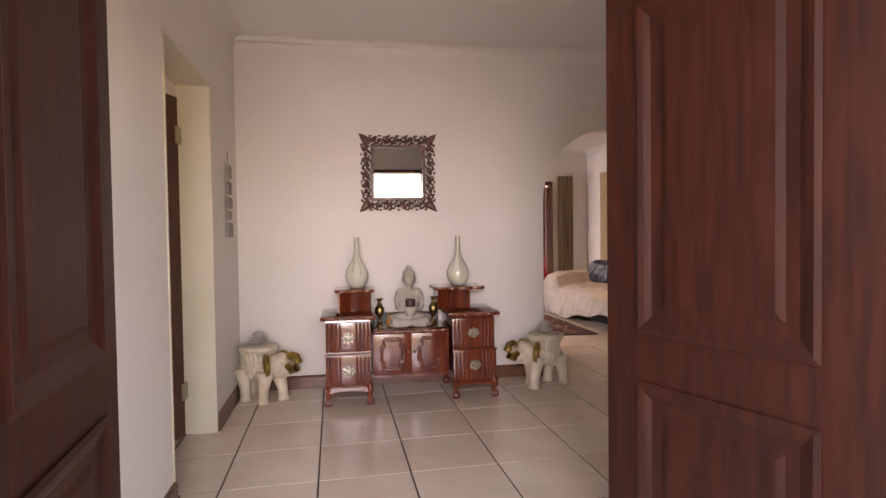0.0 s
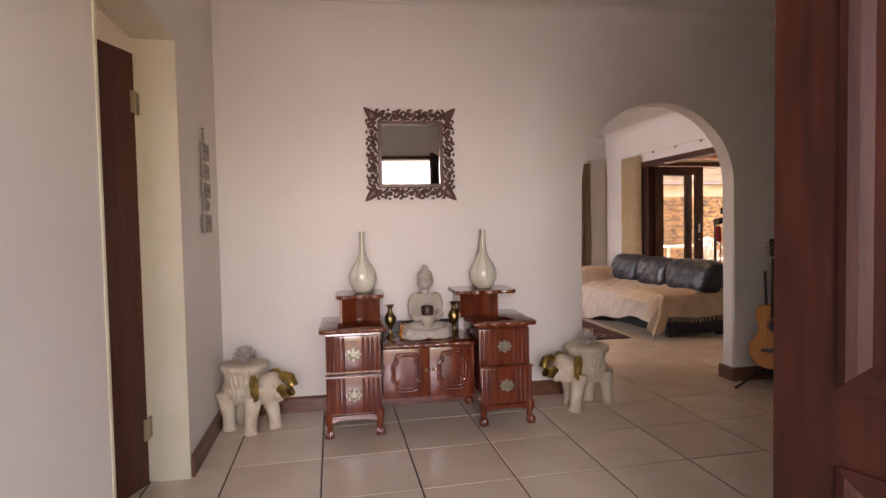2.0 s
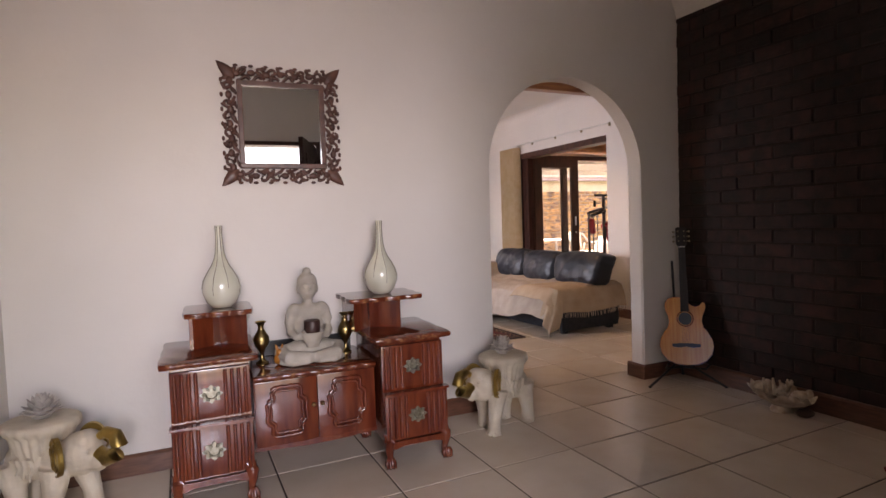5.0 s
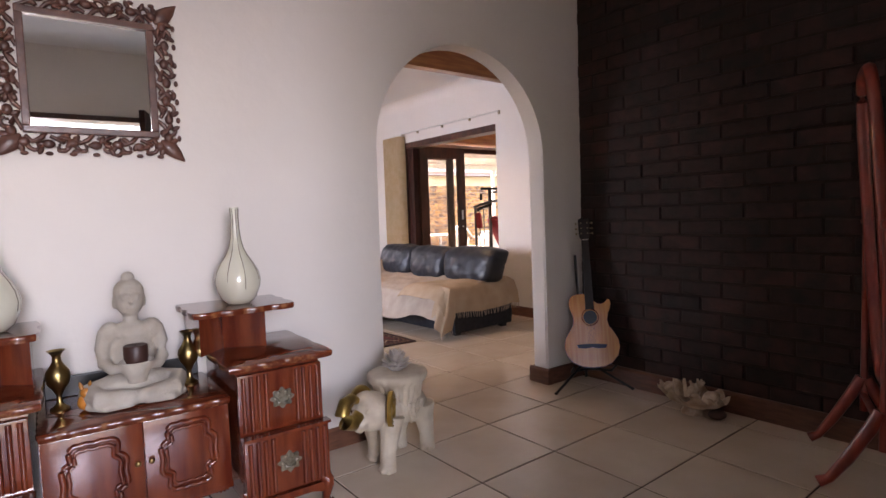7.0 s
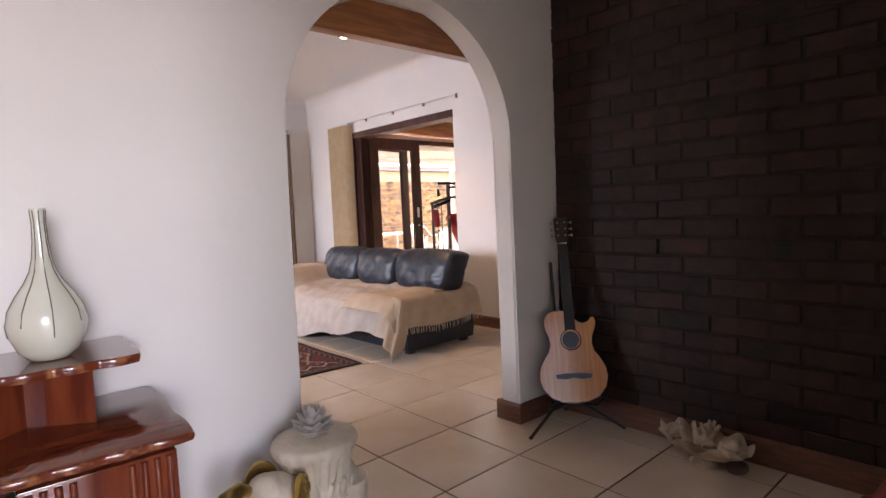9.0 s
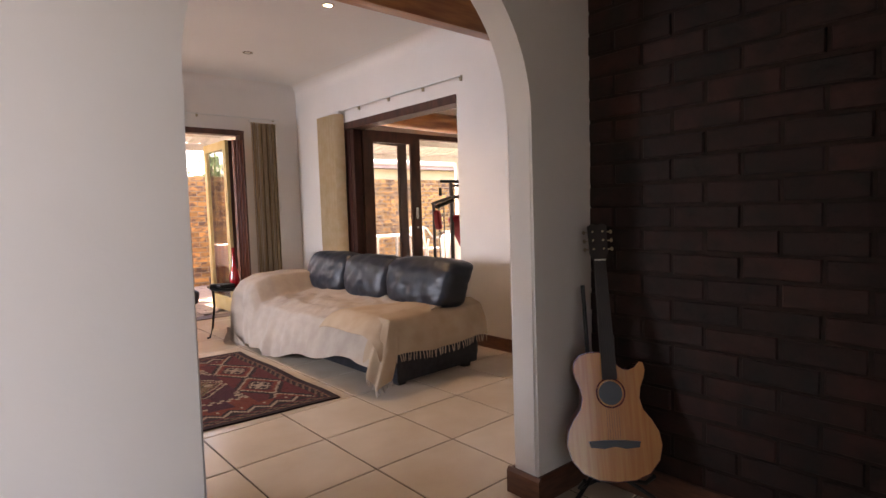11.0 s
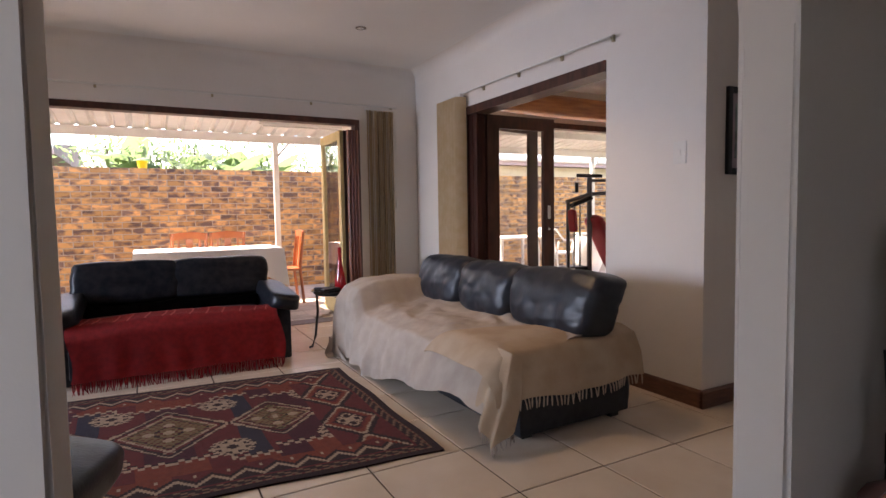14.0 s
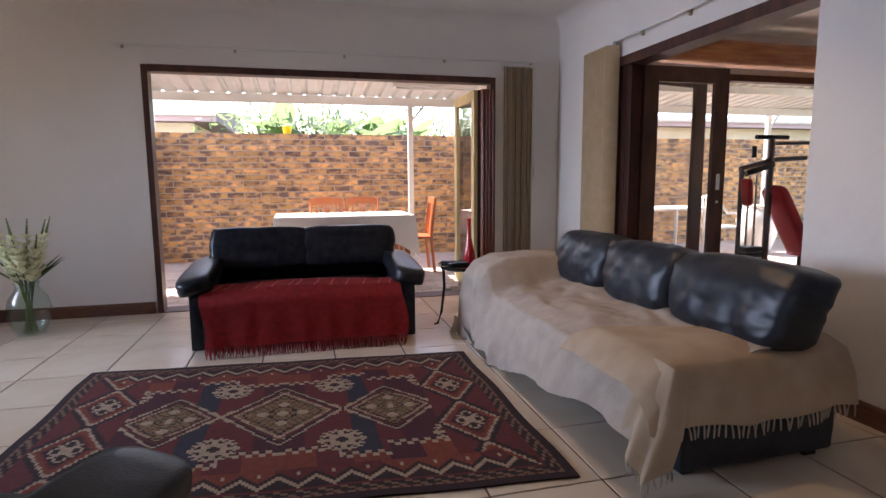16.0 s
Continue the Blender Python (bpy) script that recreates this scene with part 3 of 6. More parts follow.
def pedestal(x0, x1, top):
    """Local x across, local y towards the wall; the front is at the lowest y."""
    y0, yt = -0.50, -0.44
    bm = bmesh.new()
    prism(bm, [(y0, 0.115), (-0.01, 0.115), (-0.01, top - 0.03), (yt, top - 0.03)], x0 + 0.012, x1 - 0.012, "x")
    part("carcass", bm, "cherry", cab)
    bm = bmesh.new()
    prism(bm, [(x0 + 0.005, 0.128), (x0 + 0.005, 0.10), (x0 + 0.05, 0.092), (x0 + 0.09, 0.103), (x1 - 0.09, 0.103), (x1 - 0.05, 0.092), (x1 - 0.005, 0.10), (x1 - 0.005, 0.128)], y0 - 0.022, y0 + 0.03, "y")
    part("apron", bm, "cherry", cab)
    mid = (0.135 + top - 0.045) / 2
    for z0, z1, y in ((0.135, mid - 0.006, y0 - 0.014), (mid + 0.006, top - 0.045, yt - 0.028)):
        bm = bmesh.new()
        rbox(bm, x0 + 0.012, x1 - 0.012, y, y + 0.05, z0, z1, 0.004)
        part("drawer", bm, "cherry", cab, "cherry drawer front with a plain middle", 40)
        w = x1 - x0
        reeds(x0 + 0.018, x0 + w * 0.37, y, z0 + 0.008, z1 - 0.008, 4)
        reeds(x1 - w * 0.37, x1 - 0.018, y, z0 + 0.008, z1 - 0.008, 4)
        bm = bmesh.new()
        cx, cz = (x0 + x1) / 2, (z0 + z1) / 2
        pts = [(cx + (0.040 + 0.006 * math.cos(8 * a)) * math.cos(a), cz + (0.034 + 0.006 * math.cos(8 * a)) * math.sin(a)) for a in [2 * math.pi * i / 36 for i in range(36)]]
        prism(bm, pts, y - 0.004, y + 0.001, "y")
        for i in range(6):
            a = 2 * math.pi * i / 6
            ball(bm, (cx + 0.027 * math.cos(a), y - 0.004, cz + 0.023 * math.sin(a)), 0.008, (1, 0.5, 1), 8, 5)
        tube(bm, [(cx - 0.02, y - 0.004, cz), (cx - 0.017, y - 0.014, cz - 0.012), (cx, y - 0.016, cz - 0.017), (cx + 0.017, y - 0.014, cz - 0.012), (cx + 0.02, y - 0.004, cz)], 0.0028, 6)
        part("drawer_pull", bm, "dullbrass", cab, "ornate dull brass backplate with a bail", 50)
    bm = bmesh.new()
    box(bm, x0 + 0.006, x1 - 0.006, y0 - 0.026, y0 + 0.02, mid - 0.005, mid + 0.005)
    part("drawer_rail", bm, "cherry", cab)
    for lx, sx in ((x0 + 0.032, -1), (x1 - 0.032, 1)):
        leg(lx, y0 + 0.01, sx)
        leg(lx, -0.06, sx)
    wavy_top("pedestal_top", x0 - 0.022, x1 + 0.022, -0.505, -0.004, top - 0.023, top)


PTOP = 0.615
pedestal(0.79 - CABX, 1.125 - CABX, PTOP)
pedestal(1.685 - CABX, 2.02 - CABX, PTOP)
# middle with two doors
MX0, MX1, MZ = 1.128 - CABX, 1.682 - CABX, 0.495
bm = bmesh.new()
box(bm, MX0, MX1, -0.385, -0.01, 0.17, MZ - 0.024)
part("middle_case", bm, "cherry", cab)
bm = bmesh.new()
apr = [(MX0, 0.18), (MX0, 0.158)] + [(MX0 + (MX1 - MX0) * i / 20, 0.158 - 0.012 * math.sin(math.pi * i / 20)) for i in range(1, 20)] + [(MX1, 0.158), (MX1, 0.18)]
prism(bm, apr, -0.40, -0.38, "y")
part("curved_apron", bm, "cherry", cab)
wavy_top("middle_top", MX0, MX1, -0.425, -0.004, MZ - 0.024, MZ, 9, 0.005)
for side_i, (a, b) in enumerate(((MX0 + 0.004, (MX0 + MX1) / 2 - 0.002), ((MX0 + MX1) / 2 + 0.002, MX1 - 0.004))):
    bm = bmesh.new()
    rbox(bm, a, b, -0.405, -0.386, 0.172, MZ - 0.03, 0.003)
    door = part("cabinet_door", bm, "cherry", cab, "cherry door with a lobed cartouche moulding", 40)
    cx, cz = (a + b) / 2, 0.323
    for rx, rz, rr in ((0.088, 0.122, 0.009), (0.071, 0.103, 0.0065)):
        bm = bmesh.new()
        loop = []
        for i in range(72):
            t = 2 * math.pi * i / 72
            k = 1.03 - 0.13 * abs(math.cos(3 * t + math.pi / 2)) ** 6 - 0.08 * abs(math.cos(5 * t)) ** 4
            c, s = math.cos(t), math.sin(t)
            loop.append((cx + rx * k * math.copysign(abs(c) ** 0.8, c), -0.407, cz + rz * k * math.copysign(abs(s) ** 0.8, s)))
        tube(bm, loop, rr, 8, True)
        part("moulding", bm, "cherry", door, "", 60)
    bm = bmesh.new()
    kx = b - 0.018 if side_i == 0 else a + 0.018
    tube(bm, [(kx, -0.404, 0.335), (kx, -0.412, 0.335)], 0.005, 8)
    ball(bm, (kx, -0.418, 0.335), 0.010, (1, 0.8, 1), 12, 8)
    part("knob", bm, "brass", door, "small round brass knob", 60)
# raised shelves
for x0, x1, s in ((0.88, 1.125, -1), (1.625, 1.875, 1)):
    a, b = x0 - CABX, x1 - CABX
    bm = bmesh.new()
    box(bm, a, b, -0.03, -0.01, PTOP, 0.762)
    if s < 0:
        box(bm, a, a + 0.016, -0.25, -0.03, PTOP, 0.762)
        prism(bm, [(a + 0.016, -0.25), (a + 0.10, -0.20), (a + 0.13, -0.16), (b, -0.25), (b, -0.03), (a + 0.016, -0.03)], PTOP, 0.76, "z")
    else:
        prism(bm, [(a, -0.27), (b - 0.14, -0.16), (b - 0.10, -0.19), (b, -0.25), (b, -0.03), (a, -0.03)], PTOP, 0.76, "z")
    part("riser", bm, "cherry", cab)
wavy_top("raised_shelf", 0.865 - CABX, 1.145 - CABX, -0.31, -0.004, 0.762, 0.785, 3, 0.01)
wavy_top("raised_shelf", 1.60 - CABX, 1.975 - CABX, -0.31, -0.004, 0.762, 0.785, 4, 0.01)
bm = bmesh.new()
rbox(bm, MX0 + 0.02, MX1 - 0.02, -0.02, -0.004, MZ, MZ + 0.075, 0.004)
part("back_rail", bm, "black", cab, "low dark rail along the back")

# ---- tall vases ----
VPROF = [(0.030, 0.0), (0.045, 0.004), (0.066, 0.025), (0.083, 0.065), (0.087, 0.095), (0.080, 0.130), (0.062, 0.165), (0.042, 0.195), (0.028, 0.225), (0.020, 0.26), (0.016, 0.30), (0.0145, 0.345), (0.0165, 0.377), (0.017, 0.382), (0.012, 0.382), (0.010, 0.35)]
for i, (x, y) in enumerate(((1.02, 6.00), (1.79, 5.965))):
    v = thing_at("tall_vase", x, y, 0.7855, 15 + 30 * i, "cream glazed teardrop vase with a slender neck on a raised shelf", "vase", "tall vases on the cabinet")
    bm = bmesh.new()
    lathe(bm, VPROF, 32)
    part("body", bm, "celadon", v, "", 60)
    bm = bmesh.new()
    for k in range(8):
        a = 2 * math.pi * k / 8
        low = 3 if k % 2 else 4
        tube(bm, [((r + 0.0002) * math.cos(a + 0.04 * math.sin(9 * z)), (r + 0.0002) * math.sin(a + 0.04 * math.sin(9 * z)), z) for r, z in VPROF[low:13]], 0.0016, 5)
    part("glaze_lines", bm, "glazeline", v, "dark streaks running down the glaze")

# ---- brass vases ----
for x, y in ((1.185, 6.0), (1.60, 6.01)):
    v = thing_at("brass_vase", x, y, MZ + 0.0005, 0, "small aged brass vase with a flared scalloped rim", "vase", "brass vases on the cabinet")
    v.scale = (0.9, 0.9, 0.92)
    bm = bmesh.new()
    lathe(bm, [(0.032, 0), (0.033, 0.006), (0.020, 0.014), (0.010, 0.028), (0.009, 0.055), (0.014, 0.065), (0.018, 0.075), (0.036, 0.10), (0.041, 0.125), (0.038, 0.145), (0.022, 0.168), (0.015, 0.182), (0.014, 0.20), (0.022, 0.215), (0.031, 0.222), (0.029, 0.222), (0.012, 0.20)], 24)
    part("body", bm, "brass", v, "", 60)

# ---- small ornament ----
bm = bmesh.new()
ball(bm, (0, 0, 0.028), 0.026, (1, 0.8, 1.08))
ball(bm, (0, -0.012, 0.062), 0.017)
for s in (-1, 1):
    tube(bm, [(s * 0.008, -0.01, 0.072), (s * 0.013, -0.008, 0.088), (s * 0.016, -0.008, 0.1)], [0.006, 0.007, 0.002], 6)
ob = part("figurine", bm, "spruce", None, "small carved wooden animal with upright ears", 60)
ob.matrix_basis = pose(1.255, 5.93, MZ + 0.0005)
tagged(ob, category="ornament")

# ---- seated stone figure ----
bm = bmesh.new()
ball(bm, (0, 0.01, 0.055), 0.105, (1.2, 0.72, 0.52), 20, 12)
for s in (-1, 1):
    tube(bm, [(s * 0.06, 0.03, 0.05), (s * 0.135, -0.01, 0.045), (s * 0.115, -0.07, 0.038), (s * 0.02, -0.095, 0.034), (-s * 0.05, -0.085, 0.03)], [0.045, 0.042, 0.034, 0.028, 0.018], 12)
    ball(bm, (s * 0.064, 0.015, 0.243), 0.036, (1, 0.95, 1.1))
    tube(bm, [(s * 0.075, 0.015, 0.25), (s * 0.092, 0.01, 0.19), (s * 0.090, -0.015, 0.145), (s * 0.070, -0.055, 0.128), (s * 0.042, -0.08, 0.135)], [0.028, 0.024, 0.022, 0.018, 0.015], 12)
    ball(bm, (s * 0.038, -0.084, 0.142), 0.018, (1, 0.9, 1.2))
    ball(bm, (s * 0.047, 0.012, 0.348), 0.012, (0.5, 0.8, 1.9))
    tube(bm, [(s * 0.02, -0.106, 0.018), (s * 0.10, -0.10, 0.015), (s * 0.15, -0.05, 0.015)], [0.014, 0.016, 0.012], 8)
ball(bm, (0, 0.02, 0.165), 0.07, (1.05, 0.72, 1.45), 20, 12)
ball(bm, (0, 0.018, 0.24), 0.072, (1.05, 0.62, 0.55), 20, 12)
tube(bm, [(0, 0.015, 0.26), (0, 0.012, 0.32)], 0.024, 12)
ball(bm, (0, 0.005, 0.355), 0.049, (0.92, 1.0, 1.22), 20, 14)
ball(bm, (0, 0.012, 0.380), 0.050, (0.98, 1.0, 1.0), 20, 12)
ball(bm, (0, 0.015, 0.434), 0.022, (1, 1, 0.9))
tube(bm, [(0, -0.041, 0.372), (0, -0.046, 0.358), (0, -0.052, 0.346)], [0.004, 0.006, 0.0085], 8)
for s in (-1, 1):
    tube(bm, [(s * 0.006, -0.045, 0.372), (s * 0.019, -0.043, 0.376), (s * 0.032, -0.032, 0.370)], 0.0035, 6)
    ball(bm, (s * 0.017, -0.042, 0.361), 0.008, (1.2, 0.5, 0.6), 8, 6)
tube(bm, [(-0.013, -0.042, 0.331), (0, -0.046, 0.329), (0.013, -0.042, 0.331)], [0.003, 0.005, 0.003], 6)
for k in range(5):
    tube(bm, [(-0.05 + 0.005 * k, -0.03 - 0.006 * k, 0.235 - 0.018 * k), (0.0, -0.052 - 0.004 * k, 0.215 - 0.02 * k), (0.06, -0.035, 0.245 - 0.014 * k)], 0.003, 6)
lathe(bm, [(0.030, 0.085), (0.032, 0.10), (0.045, 0.125), (0.053, 0.15), (0.055, 0.16), (0.048, 0.16), (0.04, 0.14)], 20, pose(0, -0.078, -0.005))
bud = part("seated_buddha_statue", bm, "stone", None, "pale cast stone seated Buddha statue holding a bowl", 60)
rm = bud.modifiers.new("remesh", 'REMESH')
rm.mode, rm.voxel_size, rm.use_smooth_shade = 'VOXEL', 0.0045, True
sm = bud.modifiers.new("smooth", 'SMOOTH')
sm.factor, sm.iterations = 0.5, 2
bud.matrix_basis = pose(1.405, 5.94, MZ + 0.0015, 0, 0, WALL_RZ)
tagged(bud, category="statue")
bm = bmesh.new()
lathe(bm, [(0.036, 0), (0.038, 0.003), (0.038, 0.062), (0.035, 0.066), (0.006, 0.062)], 24)
tube(bm, [(0, 0, 0.06), (0.001, 0, 0.072)], 0.0012, 5)
ob = part("pillar_candle", bm, "candle", None, "dark brown pillar candle standing in the statue's bowl", 50)
ob.matrix_basis = pose(1.402, 5.862, MZ + 0.143)
tagged(ob, category="candle")

# ---- elephant stools with succulents ----
def elephant(at):
    """Faces local x; stands on four toed feet and carries a fluted seat."""
    e = empty("elephant_stool", at, "matt cream ceramic elephant stool with gold ears and trunk", "statue", "elephant stools")
    bm = bmesh.new()
    ball(bm, (-0.03, 0, 0.235), 0.10, (1.35, 0.92, 0.85), 22, 14)
    ball(bm, (-0.10, 0, 0.225), 0.088, (0.95, 1.0, 1.05), 18, 12)
    ball(bm, (0.06, 0, 0.235), 0.085, (1.0, 1.0, 1.0), 18, 12)
    for x, y, dx in ((0.085, 0.062, 0.045), (0.085, -0.062, -0.02), (-0.13, 0.06, -0.02), (-0.13, -0.06, 0.03)):
        tube(bm, [(x, y, 0.23), (x + dx * 0.4, y, 0.16), (x + dx * 0.9, y * 1.08, 0.085), (x + dx, y * 1.1, 0.03), (x + dx * 1.05, y * 1.1, 0.001)], [0.058, 0.047, 0.036, 0.036, 0.041], 14)
        for a in (-0.8, 0, 0.8):
            ball(bm, (x + dx * 1.05 + 0.036 * math.cos(a), y * 1.1 + 0.036 * math.sin(a), 0.011), 0.011, (1, 1, 1), 8, 6)
    ball(bm, (0.15, 0, 0.262), 0.084, (1.05, 0.95, 1.05), 20, 12)
    ball(bm, (0.175, 0, 0.312), 0.052, (1.0, 1.15, 0.9), 16, 10)
    ball(bm, (0.215, 0, 0.238), 0.050, (1.2, 0.9, 0.8), 16, 10)
    tube(bm, [(0.19, 0, 0.215), (0.225, 0, 0.20), (0.25, 0, 0.207)], [0.018, 0.014, 0.007], 10)
    for q in (-1, 1):
        ball(bm, (0.218, q * 0.042, 0.285), 0.011, (1, 0.7, 1), 8, 6)
        tube(bm, [(0.17, q * 0.03, 0.335), (0.19, q * 0.028, 0.315), (0.212, q * 0.02, 0.29)], 0.008, 8)
        for k in range(4):
            tube(bm, [(-0.10 + 0.03 * k, q * 0.092, 0.21 - 0.012 * k), (-0.085 + 0.03 * k, q * 0.096, 0.235), (-0.10 + 0.03 * k, q * 0.092, 0.26)], 0.006, 6)
    tube(bm, [(-0.175, 0, 0.25), (-0.20, 0, 0.21), (-0.203, 0.01, 0.14), (-0.195, 0.012, 0.10)], [0.014, 0.011, 0.009, 0.014], 8)
    body = part("body", bm, "ceramic", e)
    rm = body.modifiers.new("remesh", 'REMESH')
    rm.mode, rm.voxel_size, rm.use_smooth_shade = 'VOXEL', 0.0045, True
    bm = bmesh.new()
    rings = []
    for r, z in ((0.090, 0.262), (0.102, 0.31), (0.108, 0.345), (0.128, 0.362), (0.134, 0.380), (0.131, 0.394), (0.122, 0.399)):
        flute = 0.055 if z < 0.355 else 0.025 if z < 0.37 else 0.008
        rings.append([bm.verts.new((-0.03 + r * (1 + flute * math.cos(22 * a)) * 1.08 * math.cos(a), r * (1 + flute * math.cos(22 * a)) * math.sin(a), z - 0.012 * (z < 0.3) * math.cos(11 * a))) for a in [2 * math.pi * i / 132 for i in range(132)]])
    for a, b in zip(rings, rings[1:]):
        for i in range(132):
            bm.faces.new((a[i], a[(i + 1) % 132], b[(i + 1) % 132], b[i]))
    bm.faces.new(rings[-1])
    bm.faces.new(rings[0][::-1])
    part("seat", bm, "ceramic", e, "round seat with a fluted skirt", 60)
    bm = bmesh.new()
    tube(bm, [(0.225, 0, 0.262), (0.265, 0, 0.245), (0.305, 0, 0.262), (0.322, 0, 0.302), (0.305, 0, 0.342), (0.268, 0, 0.352), (0.238, 0, 0.335)], [0.034, 0.033, 0.034, 0.032, 0.028, 0.023, 0.017], 14)
    part("trunk", bm, "gold", e, "raised gold painted trunk", 60)
    for q in (-1, 1):
        bm = bmesh.new()
        at_ear = pose(0.12, q * 0.088, 0.268, 0, 0, q * 30)
        pts = [(0.056 * math.cos(a) * (1 + 0.18 * math.sin(a)), 0.076 * math.sin(a) - 0.012 * math.cos(2 * a)) for a in [2 * math.pi * i / 32 for i in range(32)]]
        prism(bm, pts, -0.007, 0.007, "y", at_ear)
        for k in (0.95, 0.68, 0.40):
            tube(bm, [at_ear @ Vector((px * k, q * 0.008, pz * k)) for px, pz in pts], 0.0055, 6, True)
        part("ear", bm, "gold", e, "ribbed gold painted ear", 50)
    return e


for x, y, rz in ((0.33, 5.955, -35), (2.43, 5.86, 196)):
    elephant(pose(x, y, 0.0, 0, 0, rz))
    x, y = x - 0.03 * math.cos(math.radians(rz)), y - 0.03 * math.sin(math.radians(rz))
    rnd = random.Random(3)
    bm = bmesh.new()
    lathe(bm, [(0.025, 0), (0.034, 0.008), (0.038, 0.022), (0.03, 0.035)], 16)
    for tier, (n, tilt, rad, z, ln) in enumerate(((9, 74, 0.026, 0.018, 0.052), (9, 56, 0.024, 0.030, 0.054), (8, 38, 0.018, 0.042, 0.054), (6, 20, 0.010, 0.052, 0.052), (3, 8, 0.004, 0.058, 0.045))):
        for i in range(n):
            az = 360 * i / n + tier * 23
            at = pose(0, 0, z, 0, 0, az) @ pose(rad, 0, 0, 0, tilt + rnd.uniform(-5, 5), 0)
            t = bmesh.new()
            lathe(t, [(0.006, 0), (0.012, ln * 0.3), (0.0125, ln * 0.55), (0.006, ln * 0.85), (0.001, ln)], 8, None, (0.45, 1.15))
            merge(bm, t, at)
    ob = part("ceramic_succulent", bm, "succulent", None, "grey ceramic succulent with pointed petals on the elephant's seat", 50)
    ob.matrix_basis = pose(x, y + 0.01, 0.399, 0, 0, 0)
    tagged(ob, category="ornament", group="succulents on the elephants")

# ---- carved wall mirror ----
mir = empty("wall_mirror", pose(1.363, arch_y(1.363) - 0.002, 1.668, 0, 0, WALL_RZ), "square wall mirror in a pierced carved brown wooden frame", "mirror")
bm = bmesh.new()
for a, b, c, d in ((-0.215, 0.215, 0.193, 0.218), (-0.215, 0.215, -0.218, -0.193), (-0.215, -0.19, -0.193, 0.193), (0.19, 0.215, -0.193, 0.193)):
    rbox(bm, a, b, -0.028, 0, c, d, 0.004)
part("inner_frame", bm, "carved", mir)
bm = bmesh.new()
box(bm, -0.19, 0.19, -0.012, -0.006, -0.193, 0.193)
part("mirror_glass", bm, "mirror", mir, "clear mirror glass")


def carving(length, seed):
    rnd = random.Random(seed)
    bm = bmesh.new()
    n = 6
    step = length / n
    for i in range(n):
        x = -length / 2 + step * (i + 0.5)
        flip = 1 if i % 2 else -1
        c1 = [(x + flip * (0.026 - 0.0035 * k) * math.cos(0.55 * k), -0.014, 0.046 + (0.024 - 0.0025 * k) * math.sin(0.55 * k)) for k in range(9)]
        tube(bm, c1, [0.0085 - 0.0004 * k for k in range(9)], 7)
        tube(bm, [(x - 0.03, -0.012, 0.002), (x - 0.012 * flip, -0.016, 0.022), (x + 0.012 * flip, -0.015, 0.034), (x + 0.03, -0.012, 0.012)], [0.007, 0.009, 0.009, 0.007], 7)
        for k in range(3):
            t = bmesh.new()
            ball(t, (0, 0, 0), 0.015, (1.15, 0.6, 0.6), 9, 6)
            merge(bm, t, pose(x + rnd.uniform(-0.028, 0.028), -0.018, 0.02 + 0.022 * k, 0, rnd.uniform(-70, 70), 0))
    for i in range(n + 1):
        x = -length / 2 + step * i
        t = bmesh.new()
        ball(t, (0, 0, 0), 0.017, (1.2, 0.7, 0.95), 10, 6)
        merge(bm, t, pose(x, -0.018, 0.035 + 0.006 * (i % 2)))
        ball(bm, (x, -0.015, 0.075), 0.0095, (1.3, 0.8, 0.8), 8, 6)
    return bm


for k, (dx, dz, ang) in enumerate(((0, 0.215, 0), (0, -0.215, 180), (-0.212, 0, -90), (0.212, 0, 90))):
    bm = carving(0.43, k)
    bm.transform(pose(dx, 0, dz, 0, ang, 0))
    part("carved_border", bm, "carved", mir, "pierced border of carved leaves and scrolls", 60)
for sx in (-1, 1):
    for sz in (-1, 1):
        bm = bmesh.new()
        t = bmesh.new()
        lathe(t, [(0.004, 0), (0.024, 0.02), (0.030, 0.045), (0.020, 0.08), (0.002, 0.115)], 10, None, (1, 0.5))
        merge(bm, t, pose(sx * 0.222, -0.016, sz * 0.225, 0, sx * (45 if sz > 0 else 135), 0))
        for a in (-20, 20, 70, 110):
            t = bmesh.new()
            ball(t, (0, 0, 0.03), 0.014, (0.8, 0.7, 1.6), 8, 6)
            merge(bm, t, pose(sx * 0.235, -0.014, sz * 0.238, 0, sx * (a if sz > 0 else 180 - a), 0))
        part("corner_leaf", bm, "carved", mir, "pointed carved leaf", 60)

# ---- hanging plaques ----
pl = empty("hanging_plaques", pose(HALL_X0, 5.83, 1.755, 0, 0, 90), "string of five small grey plaques hanging on the wall", "wall ornament")
bm = bmesh.new()
tube(bm, [(-0.035, -0.008, -0.09), (0, -0.008, 0), (0.035, -0.008, -0.09)], 0.0025, 6)
tube(bm, [(-0.035, -0.006, -0.09), (-0.035, -0.006, -0.47)], 0.002, 6)
tube(bm, [(0.035, -0.006, -0.09), (0.035, -0.006, -0.47)], 0.002, 6)
ball(bm, (0, -0.008, 0.003), 0.007)
part("cord", bm, "cord", pl)
for w, z0, z1 in ((0.16, -0.08, -0.17), (0.145, -0.195, -0.28), (0.17, -0.30, -0.38), (0.10, -0.395, -0.455), (0.19, -0.475, -0.575)):
    bm = bmesh.new()
    rbox(bm, -w / 2, w / 2, -0.022, -0.008, z1, z0, 0.006)
    p = part("plaque", bm, "sign", pl, "", 40)
    bm = bmesh.new()
    box(bm, -w * 0.3, w * 0.3, -0.0232, -0.021, (z0 + z1) / 2 - 0.005, (z0 + z1) / 2 + 0.005)
    part("faded_lettering", bm, "signtext", p)

